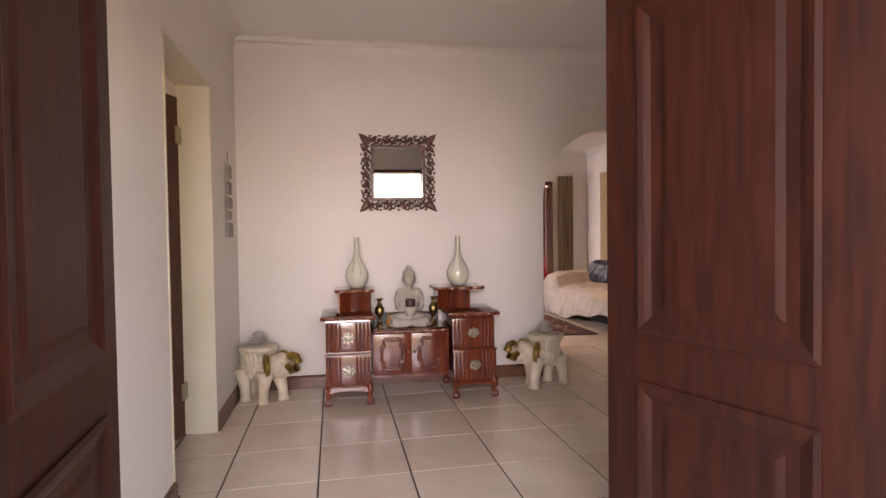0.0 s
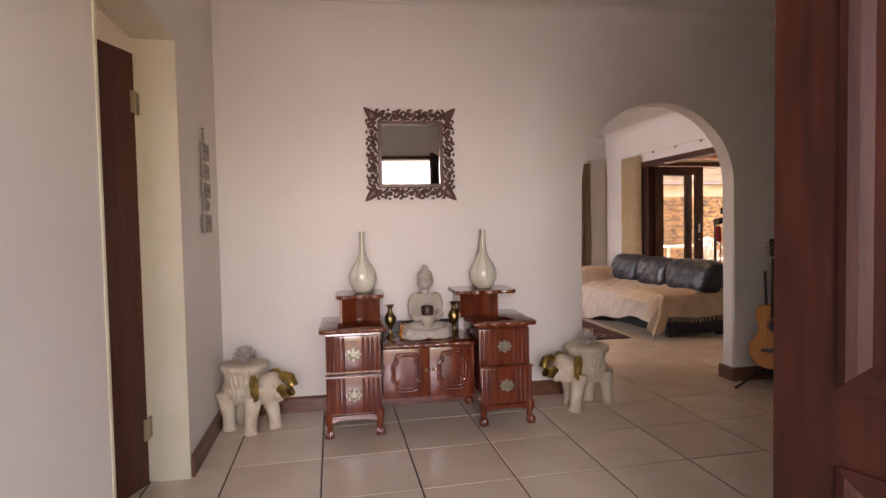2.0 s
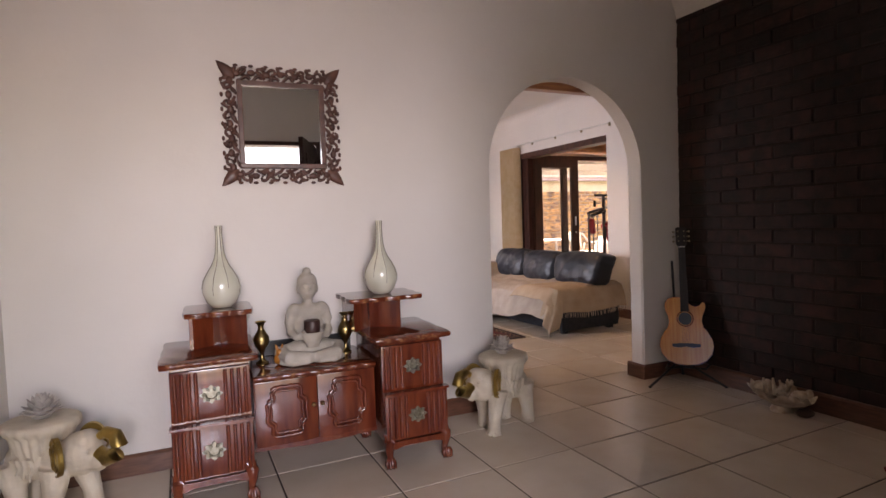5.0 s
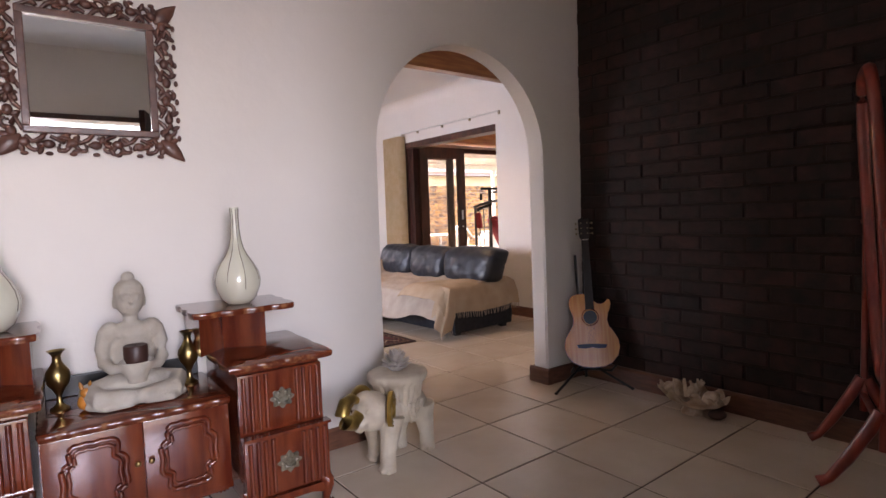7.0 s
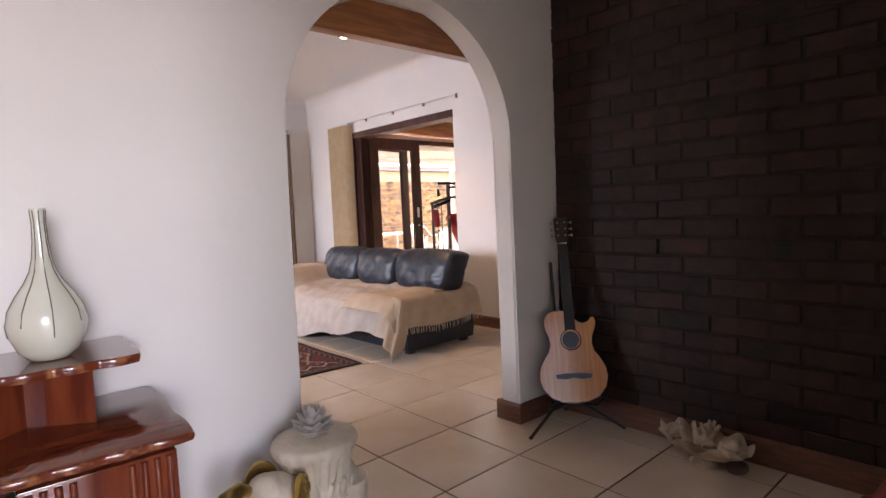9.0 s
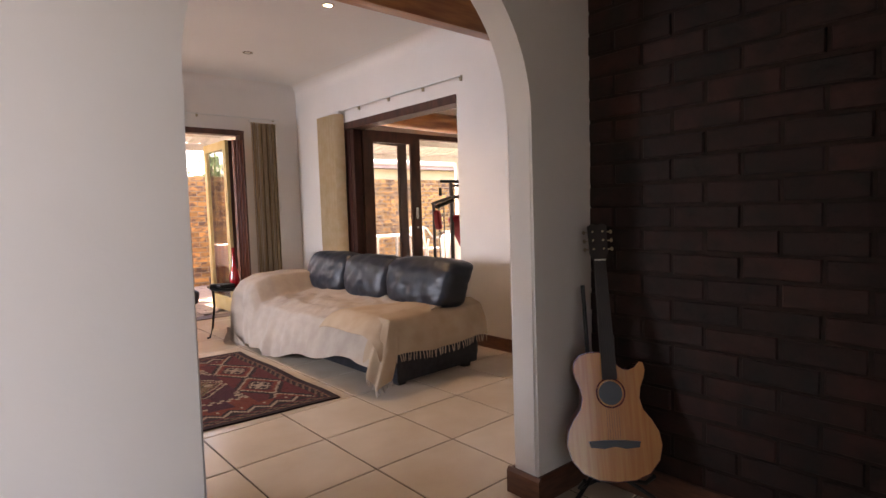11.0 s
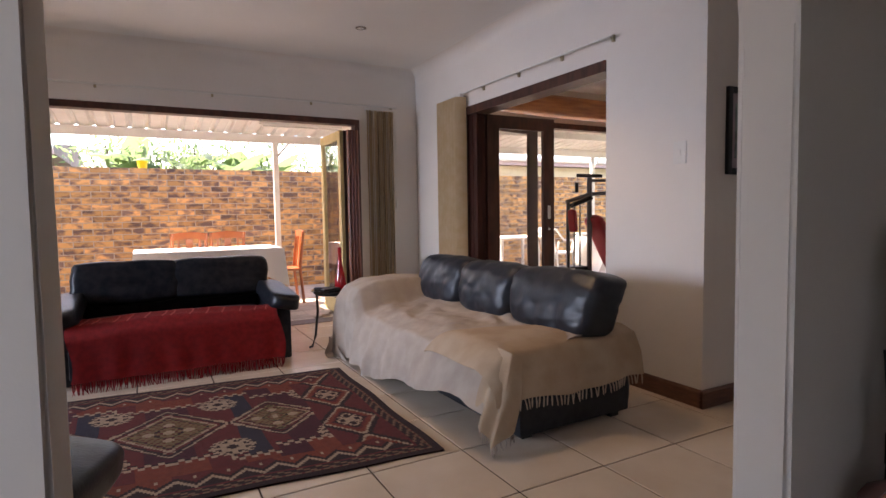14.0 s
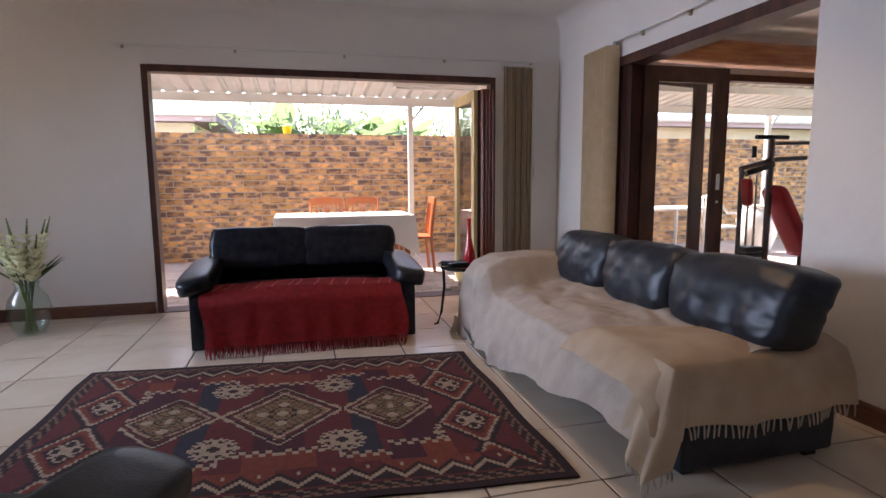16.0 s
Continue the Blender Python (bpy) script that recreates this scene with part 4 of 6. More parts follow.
# ---- sockets and switches ----
def plate(name, at, w, h, label, rocker=True):
    e = empty(name, at, label, "switch")
    bm = bmesh.new()
    rbox(bm, -w / 2, w / 2, -0.008, 0, -h / 2, h / 2, 0.003)
    part("cover", bm, "whiteplastic", e, "", 40)
    bm = bmesh.new()
    rbox(bm, -0.011, 0.011, -0.012, -0.007, -0.018, 0.018, 0.002)
    part("rocker", bm, "whiteplastic", e, "", 40)


plate("wall_socket", pose(HALL_X0, 6.10, 0.165, 0, 0, 90), 0.07, 0.11, "white plastic socket plate low on the wall")
plate("light_switch", pose(LOUNGE_X1, 7.61, 1.425, 0, 0, -90), 0.085, 0.125, "white plastic light switch on the lounge wall")

# ---- guitar on its stand ----
G0, G1 = Vector((3.88, 5.845, 0.13)), Vector((4.045, 6.03, 1.055))
gz = (G1 - G0).normalized()
gn = Vector((-0.74, -0.66, 0.12))
gy = -(gn - gn.dot(gz) * gz).normalized()
gx = gy.cross(gz).normalized()
gx, gz = gx * 0.94, gz * 0.965
GM = Matrix(((gx.x, gy.x, gz.x, G0.x), (gx.y, gy.y, gz.y, G0.y), (gx.z, gy.z, gz.z, G0.z), (0, 0, 0, 1)))
gt = empty("acoustic_guitar", GM, "acoustic cutaway guitar with a pale spruce top on a stand", "guitar")
half = [(0.0, 0.0), (0.07, 0.006), (0.125, 0.03), (0.163, 0.075), (0.178, 0.13), (0.170, 0.18), (0.145, 0.225), (0.118, 0.26), (0.108, 0.30), (0.115, 0.34), (0.130, 0.375)]
right_side = half + [(0.138, 0.405), (0.132, 0.432), (0.118, 0.436), (0.10, 0.415), (0.075, 0.405), (0.05, 0.41), (0.032, 0.425)]
left_side = half + [(0.136, 0.41), (0.13, 0.44), (0.11, 0.462), (0.08, 0.472), (0.045, 0.474), (0.032, 0.474)]
outline = right_side + [(-x, z) for x, z in left_side[:0:-1]]
bm = bmesh.new()
prism(bm, outline, -0.046, 0.046, "y")
part("body_side", bm, "guitarside", gt, "dark red guitar sides", 50)
bm = bmesh.new()
prism(bm, [(x * 0.985, 0.236 + (z - 0.236) * 0.985) for x, z in outline], -0.050, -0.0455, "y")
part("soundboard", bm, "spruce", gt, "pale spruce soundboard")
# no hole is cut: a black disc gives the shade inside it
bm = bmesh.new()
lathe(bm, [(0.044, 0), (0.044, 0.002), (0.01, 0.0021)], 28, pose(0, -0.0502, 0.32, 90))
part("sound_hole", bm, "black", gt, "dark round sound hole", 40)
bm = bmesh.new()
tube(bm, [(0.053 * math.cos(2 * math.pi * i / 40), -0.0505, 0.32 + 0.053 * math.sin(2 * math.pi * i / 40)) for i in range(40)], 0.003, 6, True)
part("rosette", bm, "guitarside", gt, "", 60)
bm = bmesh.new()
prism(bm, [(-0.095, 0.145), (-0.09, 0.125), (-0.04, 0.12), (0, 0.128), (0.04, 0.12), (0.09, 0.125), (0.095, 0.145), (0.04, 0.15), (-0.04, 0.15)], -0.060, -0.0498, "y")
part("bridge", bm, "black", gt, "black bridge", 40)
bm = bmesh.new()
prism(bm, [(-0.028, 0.37), (0.028, 0.37), (0.022, 0.83), (-0.022, 0.83)], -0.064, -0.030, "y")
part("neck", bm, "ebony", gt, "dark fretboard and neck")
bm = bmesh.new()
prism(bm, [(-0.022, 0.83), (0.022, 0.83), (0.036, 0.86), (0.038, 0.97), (0.02, 0.98), (0, 0.972), (-0.02, 0.98), (-0.038, 0.97), (-0.036, 0.86)], -0.050, -0.034, "y")
part("headstock", bm, "ebony", gt, "dark headstock")
for s in (-1, 1):
    for z in (0.875, 0.91, 0.945):
        bm = bmesh.new()
        tube(bm, [(s * 0.02, -0.050, z), (s * 0.02, -0.060, z)], 0.004, 8)
        tube(bm, [(s * 0.036, -0.042, z), (s * 0.05, -0.042, z)], 0.0025, 6)
        ball(bm, (s * 0.054, -0.042, z), 0.008, (0.8, 0.5, 1.1), 8, 6)
        part("tuning_peg", bm, "oldbrass", gt, "bright tuning peg", 60)
bm = bmesh.new()
box(bm, -0.022, 0.022, -0.067, -0.05, 0.826, 0.832)
part("nut", bm, "whiteplastic", gt, "pale nut")
bm = bmesh.new()
for i in range(6):
    x = -0.018 + 0.0072 * i
    tube(bm, [(x * 1.3, -0.0615, 0.135), (x, -0.0672, 0.83)], 0.0004, 4)
part("strings", bm, "black", gt)
st = thing_at("guitar_stand", 3.90, 5.90, 0, 0, "black tubular guitar stand with splayed feet", "stand")
bm = bmesh.new()
tube(bm, [(0.02, 0.03, 0.10), (0.03, 0.09, 0.55), (0.045, 0.12, 0.82)], 0.008, 8)
part("upright", bm, "black", st, "", 60)
for p in ((-0.28, 0.02, 0.008), (0.12, -0.24, 0.008), (0.14, 0.12, 0.008)):
    bm = bmesh.new()
    tube(bm, [(0.02, 0.03, 0.15), p], 0.008, 8)
    ball(bm, p, 0.012, (1, 1, 0.65), 8, 6)
    part("leg", bm, "black", st, "", 60)
bm = bmesh.new()
tube(bm, [(-0.13, 0.0, 0.145), (-0.12, 0.03, 0.105), (0.02, 0.02, 0.10), (0.08, -0.12, 0.105), (0.075, -0.155, 0.145)], 0.008, 8)
part("cradle", bm, "black", st, "", 60)

# ---- shell arrangement ----
sh = thing_at("shell_arrangement", 3.915, 5.23, 0, 80, "large open sea shell filled with small shells and coral", "ornament")
bm = bmesh.new()
n = 64
rings = []
for r, z, w in ((0.02, 0.035, 0), (0.07, 0.038, 0), (0.13, 0.062, 0.01), (0.17, 0.098, 0.03), (0.176, 0.102, 0.035), (0.165, 0.098, 0.03), (0.12, 0.068, 0.01), (0.05, 0.046, 0)):
    rings.append([bm.verts.new((r * math.cos(a) * (1 + w * math.cos(9 * a)), 0.62 * r * math.sin(a) * (1 + w * math.cos(9 * a)), z + 0.5 * w * math.sin(9 * a + 1))) for a in [2 * math.pi * i / n for i in range(n)]])
for a, b in zip(rings, rings[1:]):
    for i in range(n):
        bm.faces.new((a[i], a[(i + 1) % n], b[(i + 1) % n], b[i]))
bm.faces.new(rings[0][::-1])
bm.faces.new(rings[-1])
lathe(bm, [(0.05, 0.001), (0.05, 0.01), (0.03, 0.04)], 14)
part("shell_dish", bm, "shell", sh, "pale shell dish with a wavy rim", 60)
rnd = random.Random(11)
for x, y, r, sq in ((0.11, 0.02, 0.04, (1.3, 0.8, 0.8)), (-0.10, 0.0, 0.042, (1.2, 0.9, 0.85)), (0.03, -0.05, 0.028, (1, 1, 0.9)), (-0.05, 0.045, 0.030, (1.1, 0.8, 0.9)), (-0.13, 0.05, 0.025, (1, 1, 1)), (0.0, 0.01, 0.026, (1.2, 1, 0.8))):
    bm = bmesh.new()
    t = bmesh.new()
    lathe(t, [(0.002, -r * 1.3), (r * 0.5, -r * 0.8), (r * 0.85, -r * 0.2), (r * 0.8, r * 0.3), (r * 0.5, r * 0.6), (r * 0.55, r * 0.7), (r * 0.3, r * 0.95), (r * 0.3, r * 1.05), (0.002, r * 1.5)], 14, None, (1, 0.8))
    merge(bm, t, pose(x, y, 0.092 + 0.2 * r, 90 + rnd.uniform(-25, 25), 0, rnd.uniform(0, 360)))
    part("sea_shell", bm, "shell", sh, "", 50)
bm = bmesh.new()
for k in range(5):
    x, y = rnd.uniform(-0.02, 0.06), rnd.uniform(-0.03, 0.03)
    tx, ty = rnd.uniform(-0.05, 0.05), rnd.uniform(-0.04, 0.04)
    tube(bm, [(x, y, 0.08), (x + tx * 0.5, y + ty * 0.5, 0.12), (x + tx, y + ty, 0.135 + 0.008 * k)], [0.011, 0.009, 0.006], 7)
    tube(bm, [(x + tx * 0.5, y + ty * 0.5, 0.125), (x + tx * 0.5 + 0.02, y + ty * 0.5 - 0.01, 0.15)], [0.008, 0.005], 7)
part("coral", bm, "shell", sh, "branched pale coral", 60)
bm = bmesh.new()
ball(bm, (0, 0, 0.022), 0.05, (1.1, 0.85, 0.44))
ob = part("pebble", bm, "rock", None, "rounded brown pebble beside the shell dish", 60)
ob.matrix_basis = pose(3.925, 5.10, 0)
tagged(ob, category="stone")

sh.scale = (1.13, 1.13, 1.13)

# ---- standing mirror ----
ch = thing_at("cheval_mirror", 4.02, 4.50, 0, 202, "red mahogany standing mirror on two curved feet", "mirror")
for x in (0.0, 0.47):
    bm = bmesh.new()
    tube(bm, [(x, 0, 0.18), (x, 0, 0.55), (x, 0, 1.0)], [0.016, 0.013, 0.013], 10)
    ball(bm, (x, 0, 1.02), 0.02)
    part("post", bm, "redwood", ch, "", 60)
    for s in (-1, 1):
        bm = bmesh.new()
        tube(bm, [(x, s * 0.01, 0.33), (x, s * 0.04, 0.26), (x, s * 0.11, 0.13), (x, s * 0.165, 0.045), (x, s * 0.20, 0.024)], [0.022, 0.024, 0.022, 0.018, 0.022], 10)
        part("foot", bm, "redwood", ch, "", 60)
bm = bmesh.new()
tube(bm, [(0, 0, 0.25), (0.47, 0, 0.25)], 0.014, 10)
part("stretcher", bm, "redwood", ch, "", 60)
def oval(k, z=1.0, tilt=-0.06):
    pts = []
    for i in range(56):
        a = 2 * math.pi * i / 56
        c, s = math.cos(a), math.sin(a)
        dz = k * 0.62 * math.copysign(abs(s) ** 0.75, s)
        pts.append((0.235 + k * 0.175 * math.copysign(abs(c) ** 0.5, c), tilt * dz, z + dz))
    return pts
bm = bmesh.new()
tube(bm, oval(1.0), 0.022, 8, True)
part("frame", bm, "redwood", ch, "rounded mahogany frame", 60)
bm = bmesh.new()
bm.faces.new([bm.verts.new(p) for p in oval(0.95)])
bm.faces.new([bm.verts.new((p[0], p[1] + 0.012, p[2])) for p in oval(0.95)][::-1])
part("mirror_glass", bm, "mirror", ch)


# ---- lounge materials ----
M.update({
    "throwbeige": mat("beige_cotton_throw", (0.41, 0.33, 0.27), 0.95, color2=(0.48, 0.40, 0.33), scale=9, bump=0.8, bump_scale=11),
    "throwtan": mat("tan_cotton_throw", (0.42, 0.30, 0.20), 0.95, color2=(0.49, 0.37, 0.26), scale=7, bump=0.5, bump_scale=9),
    "throwred": mat("red_woven_throw", (0.21, 0.006, 0.008), 0.95, color2=(0.29, 0.010, 0.012), scale=30, bump=0.4, bump_scale=200),
    "throwpink": mat("pink_woven_stripe", (0.50, 0.10, 0.09), 0.95),
    "blind": mat("tan_blind_fabric", (0.55, 0.39, 0.22), 0.85, color2=(0.60, 0.45, 0.28), scale=12, bump=0.1, bump_scale=150),
    "whitepaint": mat("white_gloss_paint", (0.72, 0.70, 0.66), 0.35),
    # sunlight on the outermost patio door leaf, put into its colour
    "sunlityellow": mat("sunlit_door_face", (0.62, 0.45, 0.19), 0.5, color2=(0.70, 0.54, 0.27), scale=6),
    "yellowplastic": mat("bright_yellow_plastic", (0.85, 0.62, 0.01), 0.4),
    "redglass": mat("red_glazed_vase", (0.38, 0.008, 0.014), 0.12, coat=0.6),
    "tablecloth": mat("white_tablecloth", (0.78, 0.76, 0.74), 0.9, bump=0.1),
    "chairwood": mat("orange_varnished_wood", (0.30, 0.075, 0.02), 0.35, color2=(0.38, 0.11, 0.03), scale=8, coat=0.3),
    "gymframe": mat("grey_gym_frame", (0.16, 0.15, 0.16), 0.4, 0.3),
    "redvinyl": mat("red_vinyl", (0.42, 0.015, 0.03), 0.35),
    "flower": mat("cream_petals", (0.78, 0.74, 0.50), 0.7, color2=(0.72, 0.74, 0.42), scale=20),
    "greenstem": mat("green_stem", (0.10, 0.16, 0.03), 0.6, color2=(0.16, 0.22, 0.05), scale=15),
    "darkleaf": mat("dark_brown_leaf", (0.07, 0.035, 0.02), 0.6),
    "picture": mat("faded_print", (0.36, 0.40, 0.36), 0.6, color2=(0.14, 0.16, 0.14), scale=9),
    "lampglow": mat("downlight_lens", (0.8, 0.78, 0.7), 0.3),
    "fascia": mat("mauve_painted_fascia", (0.42, 0.32, 0.33), 0.6),
    "rooftile": mat("brown_roof", (0.17, 0.12, 0.11), 0.8, color2=(0.24, 0.18, 0.16), scale=6),
    "creamwall": mat("cream_render", (0.62, 0.56, 0.42), 0.85, color2=(0.68, 0.62, 0.48), scale=2),
    "vaseglass": glass_mat("vase_glass", (0.90, 0.95, 0.93), 0.02),
    "smokedglass": mat("smoked_glass_top", (0.012, 0.013, 0.014), 0.05, coat=0.5),
})
gm = bpy.data.materials.new("banana_leaf")
gm.use_nodes = True
gn_, gl_ = gm.node_tree.nodes, gm.node_tree.links
pb = gn_["Principled BSDF"]
pb.inputs["Base Color"].default_value = (0.09, 0.13, 0.06, 1)
pb.inputs["Roughness"].default_value = 0.45
tl = gn_.new("ShaderNodeBsdfTranslucent")
tl.inputs[0].default_value = (0.26, 0.38, 0.16, 1)
mx = gn_.new("ShaderNodeMixShader")
mx.inputs[0].default_value = 0.4
gl_.new(pb.outputs[0], mx.inputs[1])
gl_.new(tl.outputs[0], mx.inputs[2])
gl_.new(mx.outputs[0], gn_["Material Output"].inputs[0])
M["leaf"] = gm


def island_variant(name, source, amount):
    m = M[source].copy()
    m.name = name
    n, l = m.node_tree.nodes, m.node_tree.links
    for q in n:
        if q.type == 'OBJECT_INFO':
            g = n.new("ShaderNodeNewGeometry")
            for k in list(q.outputs["Random"].links):
                l.new(g.outputs["Random Per Island"], k.to_socket)
    M[name] = m


island_variant("brickyard_far", "brickyard", 0.3)
island_variant("brickdark_far", "brickdark", 0.3)

lm = bpy.data.materials.new("lit_lens")
lm.use_nodes = True
lm.node_tree.nodes["Principled BSDF"].inputs["Emission Color"].default_value = (1.0, 0.8, 0.55, 1)
lm.node_tree.nodes["Principled BSDF"].inputs["Emission Strength"].default_value = 6.0
M["lampon"] = lm

# ---- beam, curtain rods, downlights ----
bm = bmesh.new()
rbox(bm, -1.3, LOUNGE_X1, 7.585, 7.69, 2.37, LOUNGE_H - 0.001, 0.006)
ob = part("ceiling_beam", bm, "orangewood", None, "varnished orange pine ceiling beam", 30, "structure")
bm = bmesh.new()
tube(bm, [(5.5, 10.7, 2.36), (6.0, 10.7, 2.36), (7.1, 10.7, 2.345), (SUN_X1 - 0.01, 10.7, 2.33)], [0.115, 0.12, 0.13, 0.135], 20)
ob = part("log_beam", bm, "orangewood", None, "round varnished pine log beam under the sun room ceiling", 60, "structure")


def rod(x0, y0, x1, y1, z, wall_dx, wall_dy, label):
    e = empty("curtain_rod", pose(0, 0, 0), label, "curtain rod")
    bm = bmesh.new()
    tube(bm, [(x0, y0, z), (x1, y1, z)], 0.008, 8)
    part("rail", bm, "whitepaint", e, "", 60)
    for k in (0.015, 0.25, 0.5, 0.75, 0.985):
        x, y = x0 + (x1 - x0) * k, y0 + (y1 - y0) * k
        bm = bmesh.new()
        tube(bm, [(x, y, z), (x + wall_dx, y + wall_dy, z - 0.004)], 0.005, 6)
        rbox(bm, x + wall_dx - 0.01, x + wall_dx + 0.01, y + wall_dy - 0.01, y + wall_dy + 0.01, z - 0.028, z + 0.016, 0.003)
        part("bracket", bm, "oldbrass", e, "small dull bracket")


rod(1.42, LOUNGE_Y1 - 0.05, 5.08, LOUNGE_Y1 - 0.05, 2.23, 0, 0.04, "thin white curtain rod above the patio opening")
rod(LOUNGE_X1 - 0.05, 8.08, LOUNGE_X1 - 0.05, 10.15, 2.20, 0.04, 0, "thin white curtain rod above the sun room opening")
for x, y in ((4.29, 9.89), (4.29, 8.41), (2.2, 8.41), (2.2, 9.89)):
    e = thing_at("downlight", x, y, LOUNGE_H - 0.0015, 0, "small round recessed ceiling downlight, switched off", "ceiling light", "lounge downlights")
    bm = bmesh.new()
    lathe(bm, [(0.045, 0), (0.045, -0.006), (0.033, -0.008), (0.030, 0)], 20)
    part("ring", bm, "steel", e, "", 50)
    bm = bmesh.new()
    lathe(bm, [(0.030, -0.002), (0.028, -0.004), (0.001, -0.006)], 16)
    part("lens", bm, "lampon" if (x, y) == (4.29, 8.41) else "lampglow", e, "", 50)

# ---- patio opening: frame and folding doors ----
bm = bmesh.new()
Y = LOUNGE_Y1
box(bm, O1A - 0.002, O1A + 0.045, Y - 0.012, Y + 0.11, -0.004, O1Z)
box(bm, O1B - 0.045, O1B + 0.002, Y - 0.012, Y + 0.11, -0.004, O1Z)
box(bm, O1A + 0.045, O1B - 0.045, Y - 0.014, Y + 0.11, O1Z - 0.055, O1Z + 0.002)
structure("patio_door_frame", bm, "framewood", "dark brown wooden frame of the patio opening")
bm = bmesh.new()
box(bm, O1A + 0.045, O1B - 0.045, Y - 0.005, Y + 0.22, -0.03, 0.004)
structure("patio_sill", bm, "framewood", "dark worn threshold")


def glazed_leaf(name, at, w, h, label, edge="framewood", group="", s=0.085, top=0.09):
    """A framed glass door in the local xz plane, hinged at x = 0."""
    e = empty(name, at, label, "door", group)
    bm = bmesh.new()
    for a, b, c, d in ((0, s, 0.01, h), (w - s, w, 0.01, h), (s, w - s, 0.01, 0.17), (s, w - s, h - top, h)):
        box(bm, a, b, -0.018, 0.018, c, d)
    part("frame", bm, edge, e)
    bm = bmesh.new()
    box(bm, s, w - s, -0.003, 0.003, 0.17, h - top)
    g = part("pane", bm, "glass", e, "clear glass pane")
    g.visible_shadow = False
    return e


# the first leaf's frame is coloured yellow to show sun falling on it
for i in range(4):
    x = O1B - 0.16 + i * 0.040
    glazed_leaf("folding_door", pose(x, Y + 0.10, 0.0, 0, 0, 90), 0.72, 1.985, "dark wooden folding glass door, folded back" if i else "folding glass door, its frame coloured yellow for the sunlight on it", "sunlityellow" if i == 0 else "framewood", "folded patio doors")
bm = bmesh.new()
pts = []
for i in range(9):
    pts.append((O1B - 0.145 + 0.0165 * i, Y - 0.02 - (0.02 if i % 2 else 0.0)))
prof = pts + [(x, y + 0.012) for x, y in pts[::-1]]
prism(bm, prof, 0.02, 1.975, "z")
ob = part("folded_door_edges", bm, "foldwood", None, "folded wooden door edges stacked at the jamb", 20)
tagged(ob, category="door")

# ---- sun room opening: frame and folding doors ----
X = LOUNGE_X1
bm = bmesh.new()
box(bm, X - 0.012, X + 0.15, O2B - 0.07, O2B + 0.002, -0.004, O2Z)
box(bm, X - 0.014, X + 0.15, O2A + 0.001, O2B - 0.07, O2Z - 0.07, O2Z + 0.002)
structure("sun_room_door_frame", bm, "framewood", "dark brown wooden frame of the sun room opening")
leaf = glazed_leaf("folding_door", pose(X + 0.12, 9.80, 0), 0.78, 2.0, "dark wooden folding glass door with a pale handle", "framewood", "folding sun room doors", 0.13, 0.12)
bm = bmesh.new()
rbox(bm, 0.699, 0.731, -0.026, -0.016, 1.03, 1.16, 0.008)
rbox(bm, 0.706, 0.724, -0.028, -0.024, 1.045, 1.145, 0.004)
ball(bm, (0.715, -0.022, 0.93), 0.012)
part("door_handle", bm, "whiteplastic", leaf, "pale recessed handle", 50)
glazed_leaf("folding_door", pose(X + 0.12, 9.86, 0, 0, 0, 13), 0.78, 2.0, "dark wooden folding glass door folded behind another", "framewood", "folding sun room doors", 0.13, 0.12)
for i in range(2):
    bm = bmesh.new()
    rbox(bm, X + 0.005, X + 0.10, 9.782 + 0.068 * i, 9.845 + 0.068 * i, 0.01, 2.0, 0.006)
    ob = part("folded_door_edge", bm, "darkwood", None, "dark door stile folded against the jamb")
    tagged(ob, category="door", group="folding sun room doors")

# ---- sun room's far opening ----
bm = bmesh.new()
box(bm, 5.68, 5.74, Y - 0.01, Y + 0.1, -0.004, 2.22)
box(bm, SUN_X1 - 0.385, SUN_X1 - 0.35, Y - 0.01, Y + 0.1, -0.004, 2.22)
box(bm, 5.74, SUN_X1 - 0.385, Y - 0.01, Y + 0.1, 2.15, 2.22)
structure("sun_room_patio_frame", bm, "framewood", "dark brown wooden frame of the sun room's garden opening")

# ---- vertical blinds drawn aside ----
def blind(name, x0, y0, x1, y1, n, z1, label):
    e = empty(name, pose(0, 0, 0), label, "blind")
    bm = bmesh.new()
    d = Vector((x1 - x0, y1 - y0, 0))
    box(bm, min(x0, x1) - 0.012, max(x0, x1) + 0.012, min(y0, y1) - 0.012, max(y0, y1) + 0.012, z1, z1 + 0.025)
    part("headrail", bm, "whitepaint", e)
    for i in range(n):
        c = Vector((x0, y0, 0)) + d * ((i + 0.5) / n)
        ang = math.degrees(math.atan2(d.y, d.x)) + 66 + 7 * math.sin(i * 2.3)
        bm = bmesh.new()
        pts = [(-0.055, -0.0015), (-0.03, -0.007), (0, -0.009), (0.03, -0.007), (0.055, -0.0015), (0.055, 0.0005), (0.03, -0.005), (0, -0.007), (-0.03, -0.005), (-0.055, 0.0005)]
        prism(bm, pts, 0.03, z1, "z", pose(c.x, c.y, 0, 0, 0, ang))
        part("slat", bm, "blind", e, "", 40)
    return e


blind("vertical_blind", 4.72, LOUNGE_Y1 - 0.075, 5.02, LOUNGE_Y1 - 0.075, 15, 2.175, "tan fabric vertical blind bunched beside the patio opening")
blind("vertical_blind", LOUNGE_X1 - 0.075, 10.29, LOUNGE_X1 - 0.075, 9.92, 18, 2.165, "tan fabric vertical blind bunched beside the sun room opening")
bm = bmesh.new()
tube(bm, [(5.065, LOUNGE_Y1 - 0.03, 2.2), (5.07, LOUNGE_Y1 - 0.02, 1.6), (5.075, LOUNGE_Y1 - 0.012, 1.25)], 0.0025, 5)
